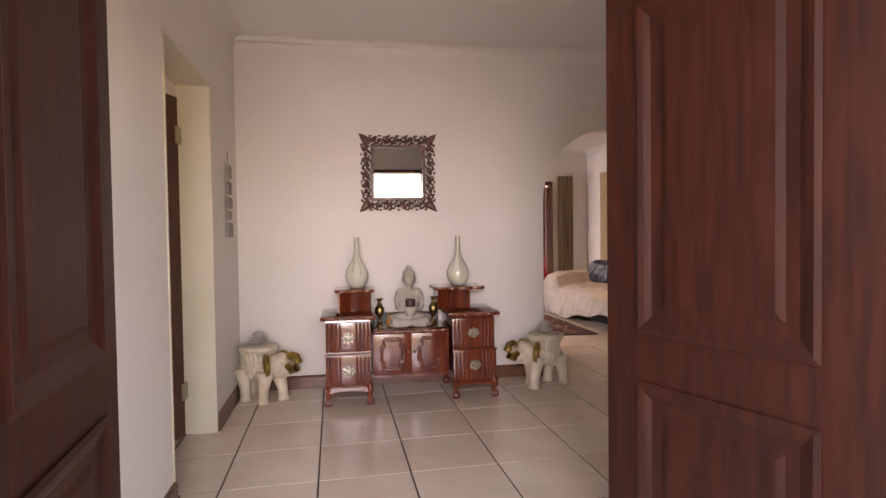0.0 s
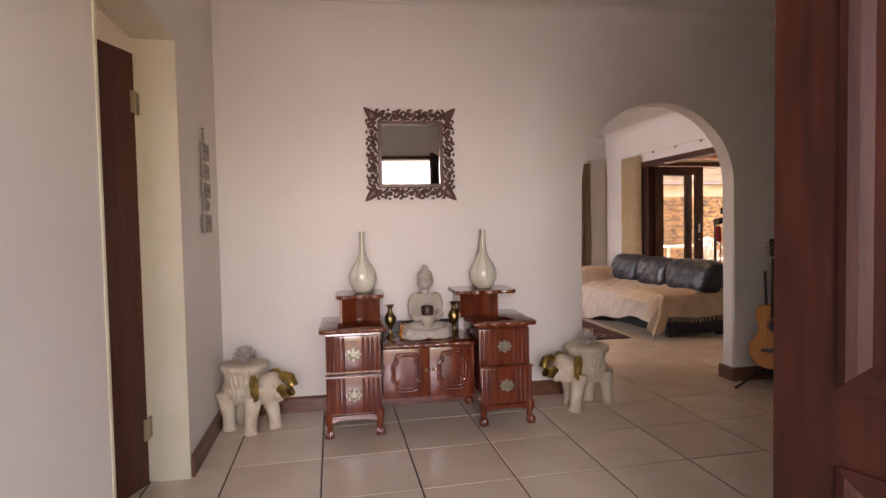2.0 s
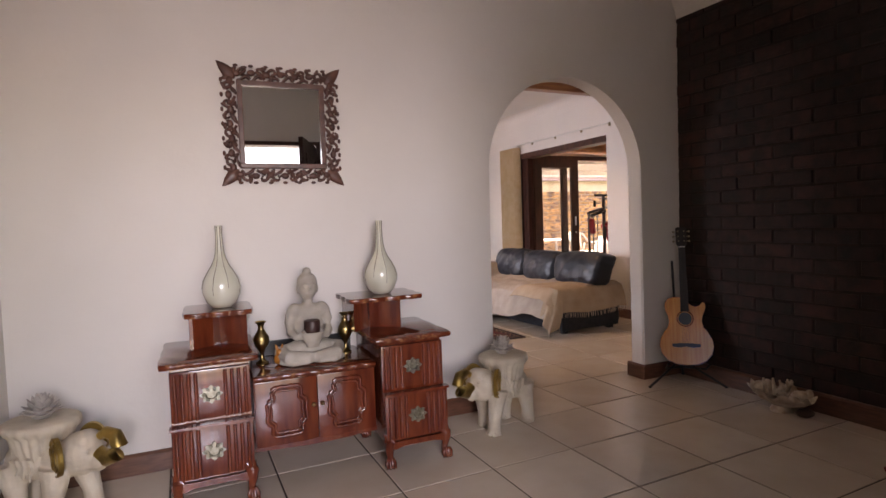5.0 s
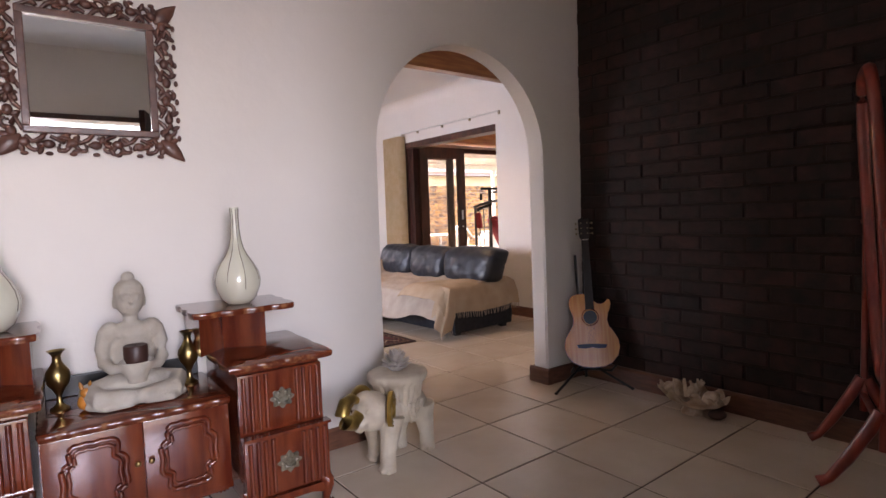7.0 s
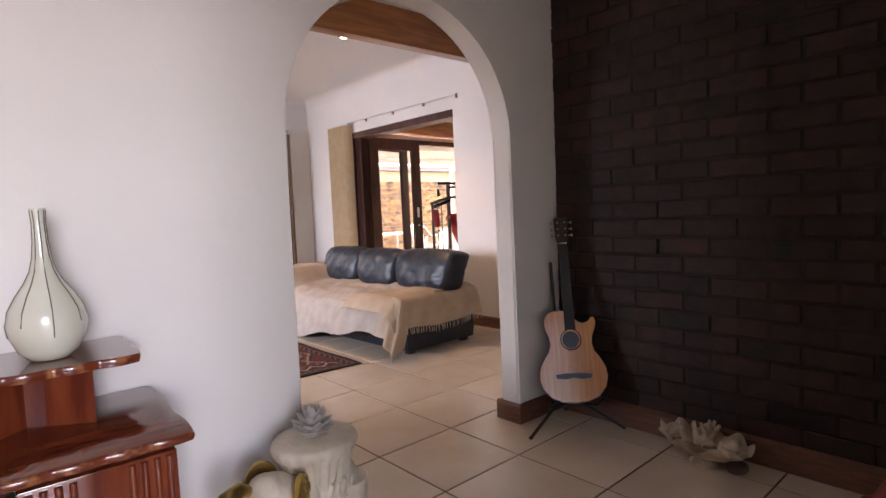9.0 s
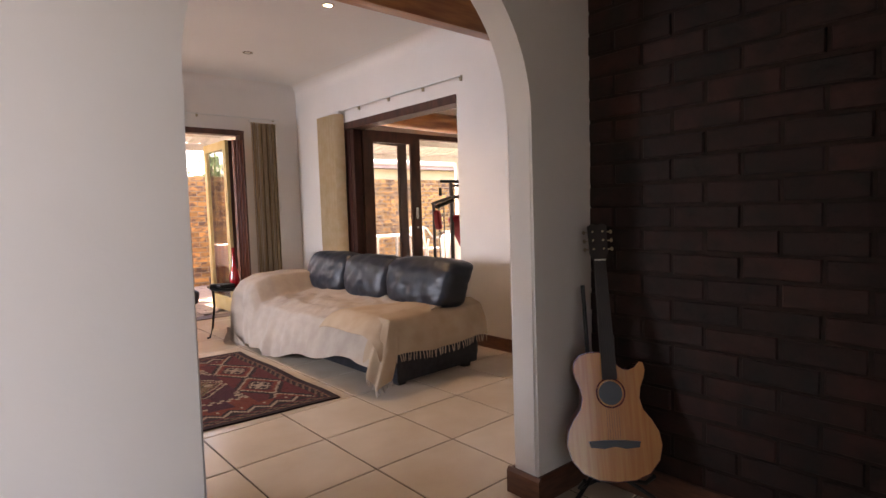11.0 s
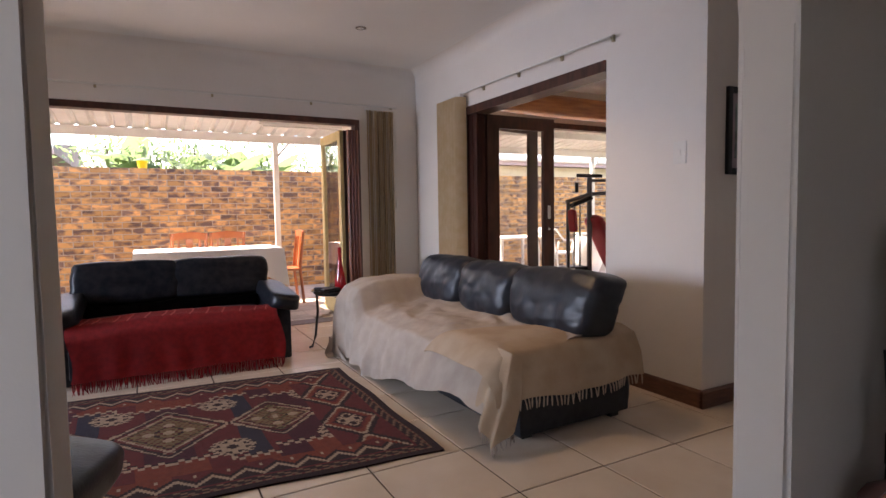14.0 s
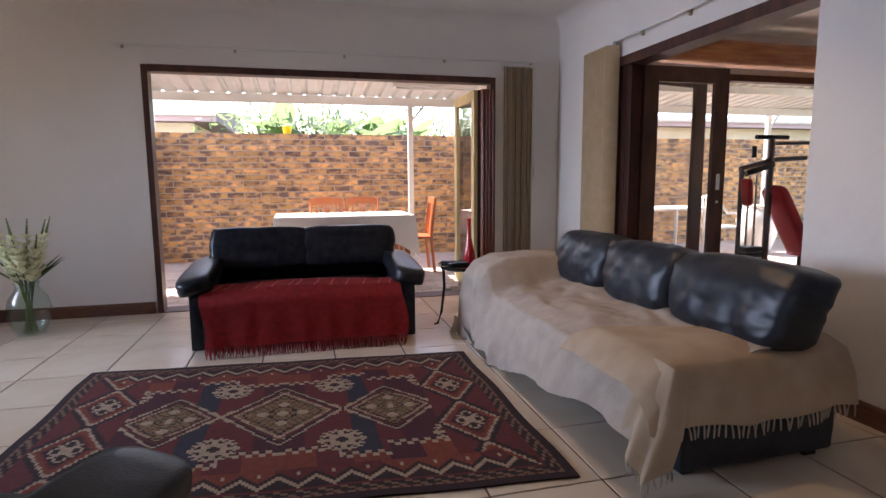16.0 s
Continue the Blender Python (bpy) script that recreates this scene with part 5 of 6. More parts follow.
rbox(bm, 5.068, 5.082, LOUNGE_Y1 - 0.02, LOUNGE_Y1 - 0.006, 1.16, 1.25, 0.004)
ob = part("blind_cord", bm, "whiteplastic", None, "thin white blind cord hanging on the wall", 40)
tagged(ob, category="cord")

# ---- sofas ----
def arm(parent, x, front, back, side):
    """A padded arm along y with a broad rolled pad that overhangs outward."""
    bm = bmesh.new()
    rbox(bm, min(x, x + side * 0.10), max(x, x + side * 0.10), front + 0.02, back, 0.02, 0.44, 0.015)
    part("arm_side", bm, "blackleather", parent, "", 40)
    bm = bmesh.new()
    pillow(bm, 0.115, (back - front) / 2 + 0.03, 0.062, pose(x + side * 0.065, (front + back) / 2 - 0.02, 0.475, 3, side * 12, 0), 9, 0.34, 0.006, x)
    part("arm_pad", bm, "blackleather", parent, "rounded black leather arm pad", 60)


def sofa(name, at, w, seats, label):
    """Faces local -y; w between the arms' outer faces."""
    e = empty(name, at, label, "sofa")
    half = w / 2
    bm = bmesh.new()
    rbox(bm, -half + 0.08, half - 0.08, -0.44, 0.42, 0.05, 0.27, 0.02)
    part("base", bm, "blackleather", e, "", 40)
    iw = (w - 0.26) / seats
    for i in range(seats):
        c = -half + 0.13 + iw * (i + 0.5)
        bm = bmesh.new()
        pillow(bm, iw / 2, 0.37, 0.085, pose(c, -0.13, 0.295), 9, 0.3, 0.003, i)
        part("seat_cushion", bm, "blackleather", e, "", 60)
        bm = bmesh.new()
        pillow(bm, iw / 2 + 0.07, 0.12, 0.168, pose(c + (0.025 * (1 if c > 0 else -1) if seats > 1 else 0), 0.30, 0.60, -12), 14, 0.33, 0.014, i + 3)
        part("back_cushion", bm, "blackleather", e, "plump black leather back cushion", 60)
    bm = bmesh.new()
    rbox(bm, -half + 0.1, half - 0.1, 0.34, 0.46, 0.05, 0.66, 0.04, 3)
    part("back", bm, "blackleather", e, "", 40)
    arm(e, -half + 0.10, -0.44, 0.40, -1)
    arm(e, half - 0.10, -0.44, 0.40, 1)
    for sx in (-1, 1):
        for y in (-0.33, 0.37):
            bm = bmesh.new()
            box(bm, sx * (half - 0.16) - 0.025, sx * (half - 0.16) + 0.025, y - 0.025, y + 0.025, 0.0, 0.052)
            part("foot", bm, "black", e)
    return e


sofa("two_seat_sofa", pose(2.85, 10.12, 0), 1.50, 2, "black leather two-seat sofa draped with a red throw")
sofa("armchair", pose(1.90, 6.99, 0, 0, 0, 160), 0.98, 1, "black leather armchair with rounded padded arms")


def sheet(nx, ny, fn, thick=0.006):
    """A cloth from a function of two parameters in 0..1; doubled so that it has a thickness."""
    bm = bmesh.new()
    grid = [[bm.verts.new(fn(i / nx, j / ny)) for j in range(ny + 1)] for i in range(nx + 1)]
    for i in range(nx):
        for j in range(ny):
            bm.faces.new((grid[i][j], grid[i + 1][j], grid[i + 1][j + 1], grid[i][j + 1]))
    bm.normal_update()
    ext = bmesh.ops.solidify(bm, geom=list(bm.faces), thickness=thick)
    return bm


def along(path, s):
    """The point at share s of a polyline, by length."""
    ls = [(b - a).length for a, b in zip(path, path[1:])]
    d = s * sum(ls)
    for a, b, l in zip(path, path[1:], ls):
        if d <= l:
            return a.lerp(b, d / l)
        d -= l
    return path[-1].copy()


# red throw on the two-seat sofa
def red_fn(u, v):
    path = [Vector((0, 9.84, 0.405)), Vector((0, 9.70, 0.428)), Vector((0, 9.52, 0.420)), Vector((0, 9.445, 0.36)), Vector((0, 9.43, 0.22)), Vector((0, 9.42, 0.075))]
    p = along(path, v)
    drop = max(0.0, (0.37 - p.z) / 0.3)
    x = 2.135 + 1.31 * u + 0.02 * math.sin(9 * v)
    p.x = x
    p.y -= drop * (0.006 * math.sin(u * 46 + 2 * noise.noise(Vector((u * 6, v * 2, 0)))) + 0.008)
    p.z += 0.012 * noise.noise(Vector((u * 7, v * 5, 3))) + (0.01 * math.sin(2 * math.pi * u - 1.2) if drop < 0.05 else 0)
    return p


thr = empty("red_throw", pose(0.06, 0.15, 0), "red woven throw with pale stripes draped over the sofa seat", "blanket")
part("cloth", sheet(110, 30, red_fn), "throwred", thr, "", 70)
for k in (0.06, 0.11, 0.2, 0.26, 0.34, 0.42, 0.46, 0.55, 0.63, 0.71, 0.80, 0.88, 0.94):
    bm = sheet(1, 16, lambda u, v: red_fn(k + 0.008 * (u - 0.5), 0.02 + 0.44 * v) + Vector((0, -0.002, 0.0055)), 0.002)
    part("stripe", bm, "throwpink", thr, "thin pink stripe")
rnd = random.Random(5)
bm = bmesh.new()
for i in range(130):
    p = red_fn((i + 0.5) / 130, 1.0)
    tube(bm, [p, p + Vector((rnd.uniform(-0.006, 0.006), rnd.uniform(-0.01, 0.004), -0.04)), p + Vector((rnd.uniform(-0.014, 0.014), rnd.uniform(-0.018, 0.006), -0.075))], [0.0035, 0.004, 0.002], 4)
part("fringe", bm, "throwred", thr, "", kind="stuff")

# the long sofa under pale throws
LONG_SOFA = Matrix.Translation((4.88, 7.60, 0)) @ pose(0, 0, 0, 0, 0, 1.5) @ Matrix.Translation((-4.85, -7.58, 0))
e = empty("three_seat_sofa", LONG_SOFA.copy(), "long black leather sofa covered with pale throws", "sofa")
bm = bmesh.new()
rbox(bm, 4.14, 4.88, 7.56, 9.66, 0.03, 0.27, 0.02)
part("base", bm, "blackleather", e, "", 40)
bm = bmesh.new()
rbox(bm, 4.11, 4.80, 7.66, 9.45, 0.26, 0.375, 0.04, 3)
part("seat", bm, "blackleather", e, "", 40)
bm = bmesh.new()
rbox(bm, 4.78, 4.93, 7.58, 9.66, 0.05, 0.435, 0.05, 3)
part("back", bm, "blackleather", e, "", 40)
bm = bmesh.new()
rbox(bm, 4.12, 4.85, 9.38, 9.66, 0.05, 0.555, 0.06, 3)
part("arm", bm, "blackleather", e, "", 40)
for i, (ya, yb, up) in enumerate(((8.86, 9.46, -0.015), (8.27, 8.84, -0.02), (7.57, 8.25, -0.015))):
    bm = bmesh.new()
    pillow(bm, 0.145, (yb - ya) / 2 + 0.02, 0.188, None, 30, 0.44, 0.010, i + 1)
    for v in bm.verts:
        t = v.co.z / 0.168
        v.co.y *= 1 + 0.07 * t
        v.co.x += 0.055 * max(0.0, t) ** 2 + 0.010 * math.sin(v.co.y * 40 + 9 * v.co.z) * max(0.0, 0.5 - abs(t + 0.3))
        fan = abs(v.co.y) / ((yb - ya) / 2)
        v.co.x += 0.007 * (noise.noise(Vector((v.co.y * 12 + v.co.z * 9 * math.copysign(1, v.co.y), v.co.z * 4, i * 3.0))) - abs(noise.noise(Vector((v.co.y * 9, v.co.z * 16, i + 7.0)))) * fan)
    bm.transform(pose(4.71, (ya + yb) / 2, 0.612 + up, 0, 12, 0))
    part("back_cushion", bm, "creasedleather", e, "puckered glossy black leather cushion", 60)
for x, y in ((4.80, 7.62), (4.22, 7.64), (4.22, 9.58), (4.80, 9.58)):
    bm = bmesh.new()
    box(bm, x - 0.03, x + 0.03, y - 0.03, y + 0.03, 0, 0.032)
    part("foot", bm, "black", e)


def fold_noise(a, b, seed=0):
    return noise.noise(Vector((a, b, seed)))


def beige_fn(u, v):
    """u runs from the near end to beyond the far arm, v from the cushions down over the front."""
    y = 7.62 + 2.16 * u
    lift = min(1.0, max(0.0, (y - 9.27) / 0.12))
    lift = lift * lift * (3 - 2 * lift)
    top = 0.425 + 0.17 * lift
    low = 0.18 - 0.15 * min(1, max(0, (y - 8.0) / 0.9)) + 0.015 * math.sin(y * 9)
    path = [Vector((4.66, 0, top + 0.05 * (1 - lift))), Vector((4.45, 0, top + 0.01)), Vector((4.18, 0, top)), Vector((4.05, 0, top - 0.05)), Vector((4.02 - 0.02 * lift, 0, top - 0.14)), Vector((3.98, 0, low))]
    p = along(path, v)
    hang = min(1.0, max(0.0, (top - 0.05 - p.z) / 0.25))
    p.y = y + (0.03 * math.sin(5 * v) * hang)
    f = math.sin(y * 19 + 3.0 * fold_noise(y * 2.0, v * 1.2)) + 0.5 * math.sin(y * 49 + 4 * fold_noise(y * 3, v * 2, 5))
    loose = min(1.0, max(0.0, (y - 8.5) / 0.6))
    p.x -= hang * ((0.006 + 0.016 * loose) * f + 0.035 + 0.03 * math.sin(math.pi * min(1.0, max(0.0, (y - 7.6) / 1.1))) * (1 - v))
    flat = 1 - hang
    p.x -= 0.030 * hang * fold_noise(y * 2.6 - v * 2.2, v * 1.6 + y, 12)
    p.z += flat * (1 - 0.7 * lift) * (0.012 * fold_noise(y * 3.5, v * 4, 1) + 0.010 * abs(fold_noise(y * 11, v * 9, 2)) + 0.005 * math.sin(22 * (y * 0.7 + v) + 5 * fold_noise(y * 2, v * 3, 4)))
    end = max(0.0, (u - 0.955) / 0.045)
    p.z -= end * (top - 0.10) * (0.9 if v < 0.9 else 0)
    p.y -= end * 0.03
    p.z = max(p.z, 0.008)
    return p


thr = empty("beige_throw", LONG_SOFA.copy(), "creased pale beige cotton throw over a long sofa", "blanket")
part("cloth", sheet(200, 60, beige_fn), "throwbeige", thr, "", 70)
bm = bmesh.new()
rnd = random.Random(9)
for i in range(14):
    p = beige_fn(0.90 + 0.006 * i, 1.0)
    tube(bm, [p, p + Vector((-0.02, rnd.uniform(-0.01, 0.01), -0.004)), p + Vector((-0.05, rnd.uniform(-0.02, 0.02), 0.004 - p.z))], 0.003, 4)
part("fringe", bm, "throwbeige", thr, "", kind="stuff")


def tan_fn(u, v):
    """u runs over the sofa's width, from the front corner to the back; v from the seat over the near end and down."""
    path = [Vector((0, 8.22 - 0.35 * u, 0.445)), Vector((0, 7.70, 0.452)), Vector((0, 7.60, 0.42)), Vector((0, 7.555, 0.33)), Vector((0, 7.54, 0.215 + 0.01 * math.sin(u * 9)))]
    p = along(path, v)
    hang = min(1.0, max(0.0, (0.40 - p.z) / 0.16))
    p.x = 3.985 + 0.975 * u
    edge = max(0.0, 1 - u / 0.15)
    p.y -= hang * 0.012 * (math.sin(u * 19 + 2 * fold_noise(u * 4, v)) + 0.3)
    p.z += (1 - hang) * (0.012 * fold_noise(u * 3, v * 3, 7) + 0.014 - 0.11 * edge * edge)
    start = max(0.0, 1 - v / 0.12)
    p.z -= 0.016 * start * start
    return p


def tan_corner(u, v):
    """The corner that falls over the front towards the floor."""
    top = [Vector((4.098, 7.67, 0.452)), Vector((4.095, 7.62, 0.452)), Vector((4.10, 7.565, 0.445)), Vector((4.14, 7.545, 0.41))]
    low = [Vector((3.97, 7.66, 0.20)), Vector((3.93, 7.57, 0.12)), Vector((3.95, 7.525, 0.04)), Vector((4.07, 7.515, 0.10))]
    a, b = along(top, u), along(low, u)
    p = a.lerp(b, v)
    bulge = math.sin(math.pi * v)
    p.x -= 0.022 * bulge * (1 - 0.5 * u) + 0.014 * math.sin(u * 17 + 2 * v) * v
    p.y -= 0.03 * bulge * u
    return p


thr = empty("tan_throw", LONG_SOFA.copy(), "tan cotton throw with a knotted fringe over the sofa's end", "blanket")
part("cloth", sheet(70, 34, tan_fn), "throwtan", thr, "", 70)
part("corner", sheet(40, 30, tan_corner), "throwtan", thr, "hanging corner of the throw", 70)
bm = bmesh.new()
for i in range(42):
    p = tan_fn((i + 0.5) / 42, 1.0)
    a, b = rnd.uniform(-0.005, 0.005), rnd.uniform(-0.008, 0.003)
    tube(bm, [p, p + Vector((a, b, -0.022)), p + Vector((2 * a, b * 1.5, -0.05))], [0.0032, 0.0045, 0.003], 5)
for i in range(12):
    p = tan_corner(0.35 + 0.65 * i / 12, 1.0)
    tube(bm, [p, p + Vector((0.002, rnd.uniform(-0.01, 0), -0.02)), p + Vector((rnd.uniform(-0.01, 0.01), -0.01, -0.042))], [0.0032, 0.0045, 0.003], 5)
part("fringe", bm, "throwbeige", thr, "pale knotted fringe", kind="stuff")

# ---- rug, woven in small steps ----
RX, RY = 1.59, 7.80
RW, RL = 2.24, 1.59
NU, NV = 168, 120
rug = empty("rug", pose(0, 0, 0), "flat-woven kilim rug in maroon, navy and sand", "rug")
cols = [("maroon", (0.095, 0.013, 0.012)), ("navy", (0.022, 0.018, 0.030)), ("rust", (0.15, 0.028, 0.012)), ("sand", (0.30, 0.22, 0.15)), ("olive", (0.15, 0.11, 0.045)), ("dark", (0.022, 0.008, 0.008)), ("wine", (0.05, 0.008, 0.014)), ("fawn", (0.15, 0.085, 0.05))]
for nme, c in cols:
    M["rug_" + nme] = mat("rug_wool_" + nme, c, 0.95, color2=tuple(k * 1.35 for k in c), scale=45, bump=0.5, bump_scale=260)


def rug_colour(i, j):
    x, y = i - (NU - 1) / 2, j - (NV - 1) / 2
    ax, ay = abs(x), abs(y)
    ex, ey = NU / 2 - ax, NV / 2 - ay
    edge = min(ex, ey)
    t = x if ey < ex else y
    if edge < 3:
        return 5
    if edge < 4:
        return 7 if int(t) % 3 else 0
    if edge < 7:
        return 7 if (int(t + edge * 2) % 6) < 2 else 5
    if edge < 8.2:
        return 0
    if edge < 19 and ey < ex:
        q = (abs((int(x) % 10) - 5))
        z = edge - 9
        if abs(z - q) < 1.1:
            return 3
        if abs(z - q - 2.2) < 0.9:
            return 5
        if abs((int(x) % 10) - 5) + abs(z - 7) < 1.3:
            return 3
        if z < q - 1:
            return 5
        return 2 if (int(x) // 30) % 2 else 0
    if ex < 30:
        q = abs((int(abs(y)) % 34) - 17)
        w = abs(ex - 19)
        m = q * 0.8 + w * 1.3
        if 12.5 < m < 14.0:
            return 3
        if 8.5 < m <= 12.5:
            return 2 if m > 10 else 0
        if m <= 8.5:
            return 3 if abs(q - w * 1.3) < 1.4 or m < 2 or 5.5 < m < 6.8 else 5
        return 5 if m < 17 else 0
    # three hooked medallions
    for cx, rx, ry in ((-39, 19, 22), (0, 23, 27), (39, 19, 22)):
        dx = abs(x - cx)
        m = dx / rx + ay / ry
        if m < 0.70:
            if m < 0.10 or abs(dx - 7) + abs(ay) < 2.2 or dx + abs(ay - 8) < 2.2:
                return 3
            if 0.24 < m < 0.29 or 0.60 < m < 0.64:
                return 5
            return (4, 7, 4, 0)[(int(dx * 1.3) + int(ay) * 3) % 4]
        if m < 0.755:
            return 3 if (int(dx) + int(ay)) % 5 else 5
        if m < 0.82:
            return 0
        if m < 0.98:
            hook = int(dx + 0.8 * ay) % 4
            return 3 if hook < 2 and m < 0.95 or (hook == 2 and m > 0.90) else 5
    # small hooked stars between them
    for cx in (-58, -20, 20, 58):
        dx, dy = abs(x - cx), abs(ay - 25)
        m = max(dx, dy) + 0.45 * min(dx, dy)
        if m < 8.4:
            if m > 6.6:
                return 3 if int(dx * 1.2 + dy * 2) % 3 else 5
            if dx < 1.1 or dy < 1.1:
                return 5 if m < 2 else 3
            return 3 if abs(dx - dy) < 1.2 or 3.6 < m < 4.8 else 5
    # serrated line round the field, stepping in and out
    q = (ax + 6) % 40
    st = 29 + (6 if q > 24 else 0) + (2 if int(ax) % 4 < 2 else 0)
    if abs(ay - st) < 1.0 or (abs(q - 24.5) < 0.9 and 29 < ay < 37):
        return 3
    if ay > st:
        return (2, 0, 2, 6)[int(ax // 11) % 4]
    if abs(ay - st) < 2.4:
        return 5
    return (6, 0, 0, 1, 0, 6)[(int(ax) // 8) % 6]


bm = bmesh.new()
grid = [[bm.verts.new((RX + RW * i / NU + 0.006 * math.sin(j * 0.11), RY + RL * j / NV - (RW * i / NU - 0.2) * 0.085 + 0.06 + 0.004 * math.sin(i * 0.13), 0.0095 + 0.0012 * noise.noise(Vector((i * 0.1, j * 0.1, 0))))) for j in range(NV + 1)] for i in range(NU + 1)]
for i in range(NU):
    for j in range(NV):
        f = bm.faces.new((grid[i][j], grid[i + 1][j], grid[i + 1][j + 1], grid[i][j + 1]))
        f.material_index = rug_colour(i, j)
rim = [grid[i][0] for i in range(NU + 1)] + [grid[NU][j] for j in range(1, NV + 1)] + [grid[i][NV] for i in range(NU - 1, -1, -1)] + [grid[0][j] for j in range(NV - 1, 0, -1)]
foot = [bm.verts.new((v.co.x, v.co.y, 0.0012)) for v in rim]
for i in range(len(rim)):
    k = (i + 1) % len(rim)
    f = bm.faces.new((rim[i], rim[k], foot[k], foot[i]))
    f.material_index = 5
ob = part("woven_field", bm, "rug_maroon", rug)
for nme, c in cols[1:]:
    ob.data.materials.append(M["rug_" + nme])

# ---- side table with its things ----
TX, TY, TZ = 4.06, 10.0, 0.475
tb = thing_at("side_table", TX, TY, 0, 0, "small round side table with a smoked glass top and black legs", "table")
bm = bmesh.new()
lathe(bm, [(0.20, TZ - 0.012), (0.215, TZ - 0.010), (0.217, TZ - 0.004), (0.213, TZ)], 40)
part("top", bm, "smokedglass", tb, "smoked round glass top", 40)
bm = bmesh.new()
tube(bm, [(0.185 * math.cos(2 * math.pi * i / 40), 0.185 * math.sin(2 * math.pi * i / 40), TZ - 0.025) for i in range(40)], 0.011, 8, True)
part("ring", bm, "black", tb, "", 60)
for a in (0.25, 0.25 + 2.094, 0.25 + 4.189):
    a += 2.9
    bm = bmesh.new()
    c, s = math.cos(a), math.sin(a)
    tube(bm, [(0.175 * c, 0.175 * s, TZ - 0.03), (0.17 * c, 0.17 * s, 0.30), (0.195 * c, 0.195 * s, 0.10), (0.225 * c, 0.225 * s, 0.012), (0.25 * c, 0.25 * s, 0.010)], [0.012, 0.011, 0.010, 0.010, 0.009], 8)
    part("leg", bm, "black", tb, "", 60)
v = thing_at("red_vase", TX + 0.035, TY + 0.01, TZ + 0.0005, 0, "slender glossy red bottle vase on the side table", "vase")
bm = bmesh.new()
lathe(bm, [(0.038, 0), (0.047, 0.01), (0.050, 0.04), (0.044, 0.09), (0.030, 0.15), (0.019, 0.21), (0.015, 0.28), (0.016, 0.345), (0.018, 0.352), (0.012, 0.352)], 24)
part("body", bm, "redglass", v, "", 60)
for dx, dy, rz, w in ((-0.075, -0.06, 20, 0.05), (-0.10, 0.03, -30, 0.045)):
    ob_at = pose(TX + dx, TY + dy, TZ + 0.0008, 0, 0, rz)
    rc = empty("remote_control", ob_at, "black remote control lying on the glass table top", "remote control")
    bm = bmesh.new()
    rbox(bm, -0.085, 0.085, -w / 2, w / 2, 0, 0.02, 0.005)
    part("body", bm, "black", rc, "", 40)
    bm = bmesh.new()
    for i in range(6):
        for j in (-1, 1):
            box(bm, -0.06 + i * 0.02, -0.05 + i * 0.02, j * 0.009 - 0.003, j * 0.009 + 0.003, 0.0195, 0.022)
    part("buttons", bm, "gymframe", rc)

# ---- floor vase with flowers ----
fv = thing_at("glass_vase", 0.84, 10.55, 0, 0, "large clear glass floor vase holding cream flower stems", "vase")
bm = bmesh.new()
lathe(bm, [(0.075, 0.0), (0.09, 0.008), (0.13, 0.10), (0.145, 0.19), (0.125, 0.28), (0.08, 0.345), (0.072, 0.375), (0.084, 0.40), (0.080, 0.40), (0.068, 0.373), (0.075, 0.34), (0.12, 0.275), (0.14, 0.19), (0.125, 0.10), (0.08, 0.016), (0.01, 0.014)], 32)
g = part("body", bm, "vaseglass", fv, "", 60)
g.visible_shadow = False
rnd = random.Random(21)
fl = thing_at("flower_bunch", 0.84, 10.55, 0.02, 0, "bunch of cream gladioli with green tips in a glass vase", "flowers")
for i in range(8):
    a = 2 * math.pi * i / 8 + rnd.uniform(-0.2, 0.2)
    lean = rnd.uniform(0.12, 0.24)
    h = rnd.uniform(0.72, 0.93)
    base = Vector((0.04 * math.cos(a + 2.6), 0.04 * math.sin(a + 2.6), 0.0))
    top = Vector((lean * math.cos(a), lean * math.sin(a), h))
    mid = base.lerp(top, 0.45) - Vector((0.02 * math.cos(a), 0.02 * math.sin(a), -0.02))
    bm = bmesh.new()
    tube(bm, [base, mid, top], [0.005, 0.0045, 0.003], 6)
    for k in range(5):
        p = mid.lerp(top, 0.78 + 0.055 * k)
        ball(bm, tuple(p), 0.012 - 0.0015 * k, (0.8, 0.8, 1.6), 7, 5)
    part("stem", bm, "greenstem", fl, "", 60)
    bm = bmesh.new()
    for k in range(6):
        p = mid.lerp(top, 0.10 + 0.115 * k)
        s = 0.052 - 0.0045 * k
        for q in range(5):
            t = bmesh.new()
            ball(t, (0, 0, s * 0.8), s * 0.75, (0.85, 0.22, 1.2), 7, 5)
            merge(bm, t, Matrix.Translation(p) @ pose(0, 0, 0, rnd.uniform(35, 65), 0, 72 * q + rnd.uniform(-15, 15) + 50 * k))
    part("blossoms", bm, "flower", fl, "cream ruffled blossoms", 60)
for i in range(7):
    a = rnd.uniform(0, 6.28)
    bm = bmesh.new()
    r = rnd.uniform(0.2, 0.3)
    p0, p1, p2 = Vector((0, 0, 0.33)), Vector((r * 0.5 * math.cos(a), r * 0.5 * math.sin(a), 0.46)), Vector((r * math.cos(a), r * math.sin(a), 0.55))
    t = bmesh.new()
    side = (p2 - p0).cross(Vector((0, 0, 1))).normalized() * 0.016
    vs = [t.verts.new(p) for p in (p0, p1 + side, p2, p1 - side)]
    t.faces.new(vs)
    bmesh.ops.solidify(t, geom=list(t.faces), thickness=0.002)
    merge(bm, t)
    part("leaf", bm, "darkleaf" if i % 2 else "greenstem", fl)

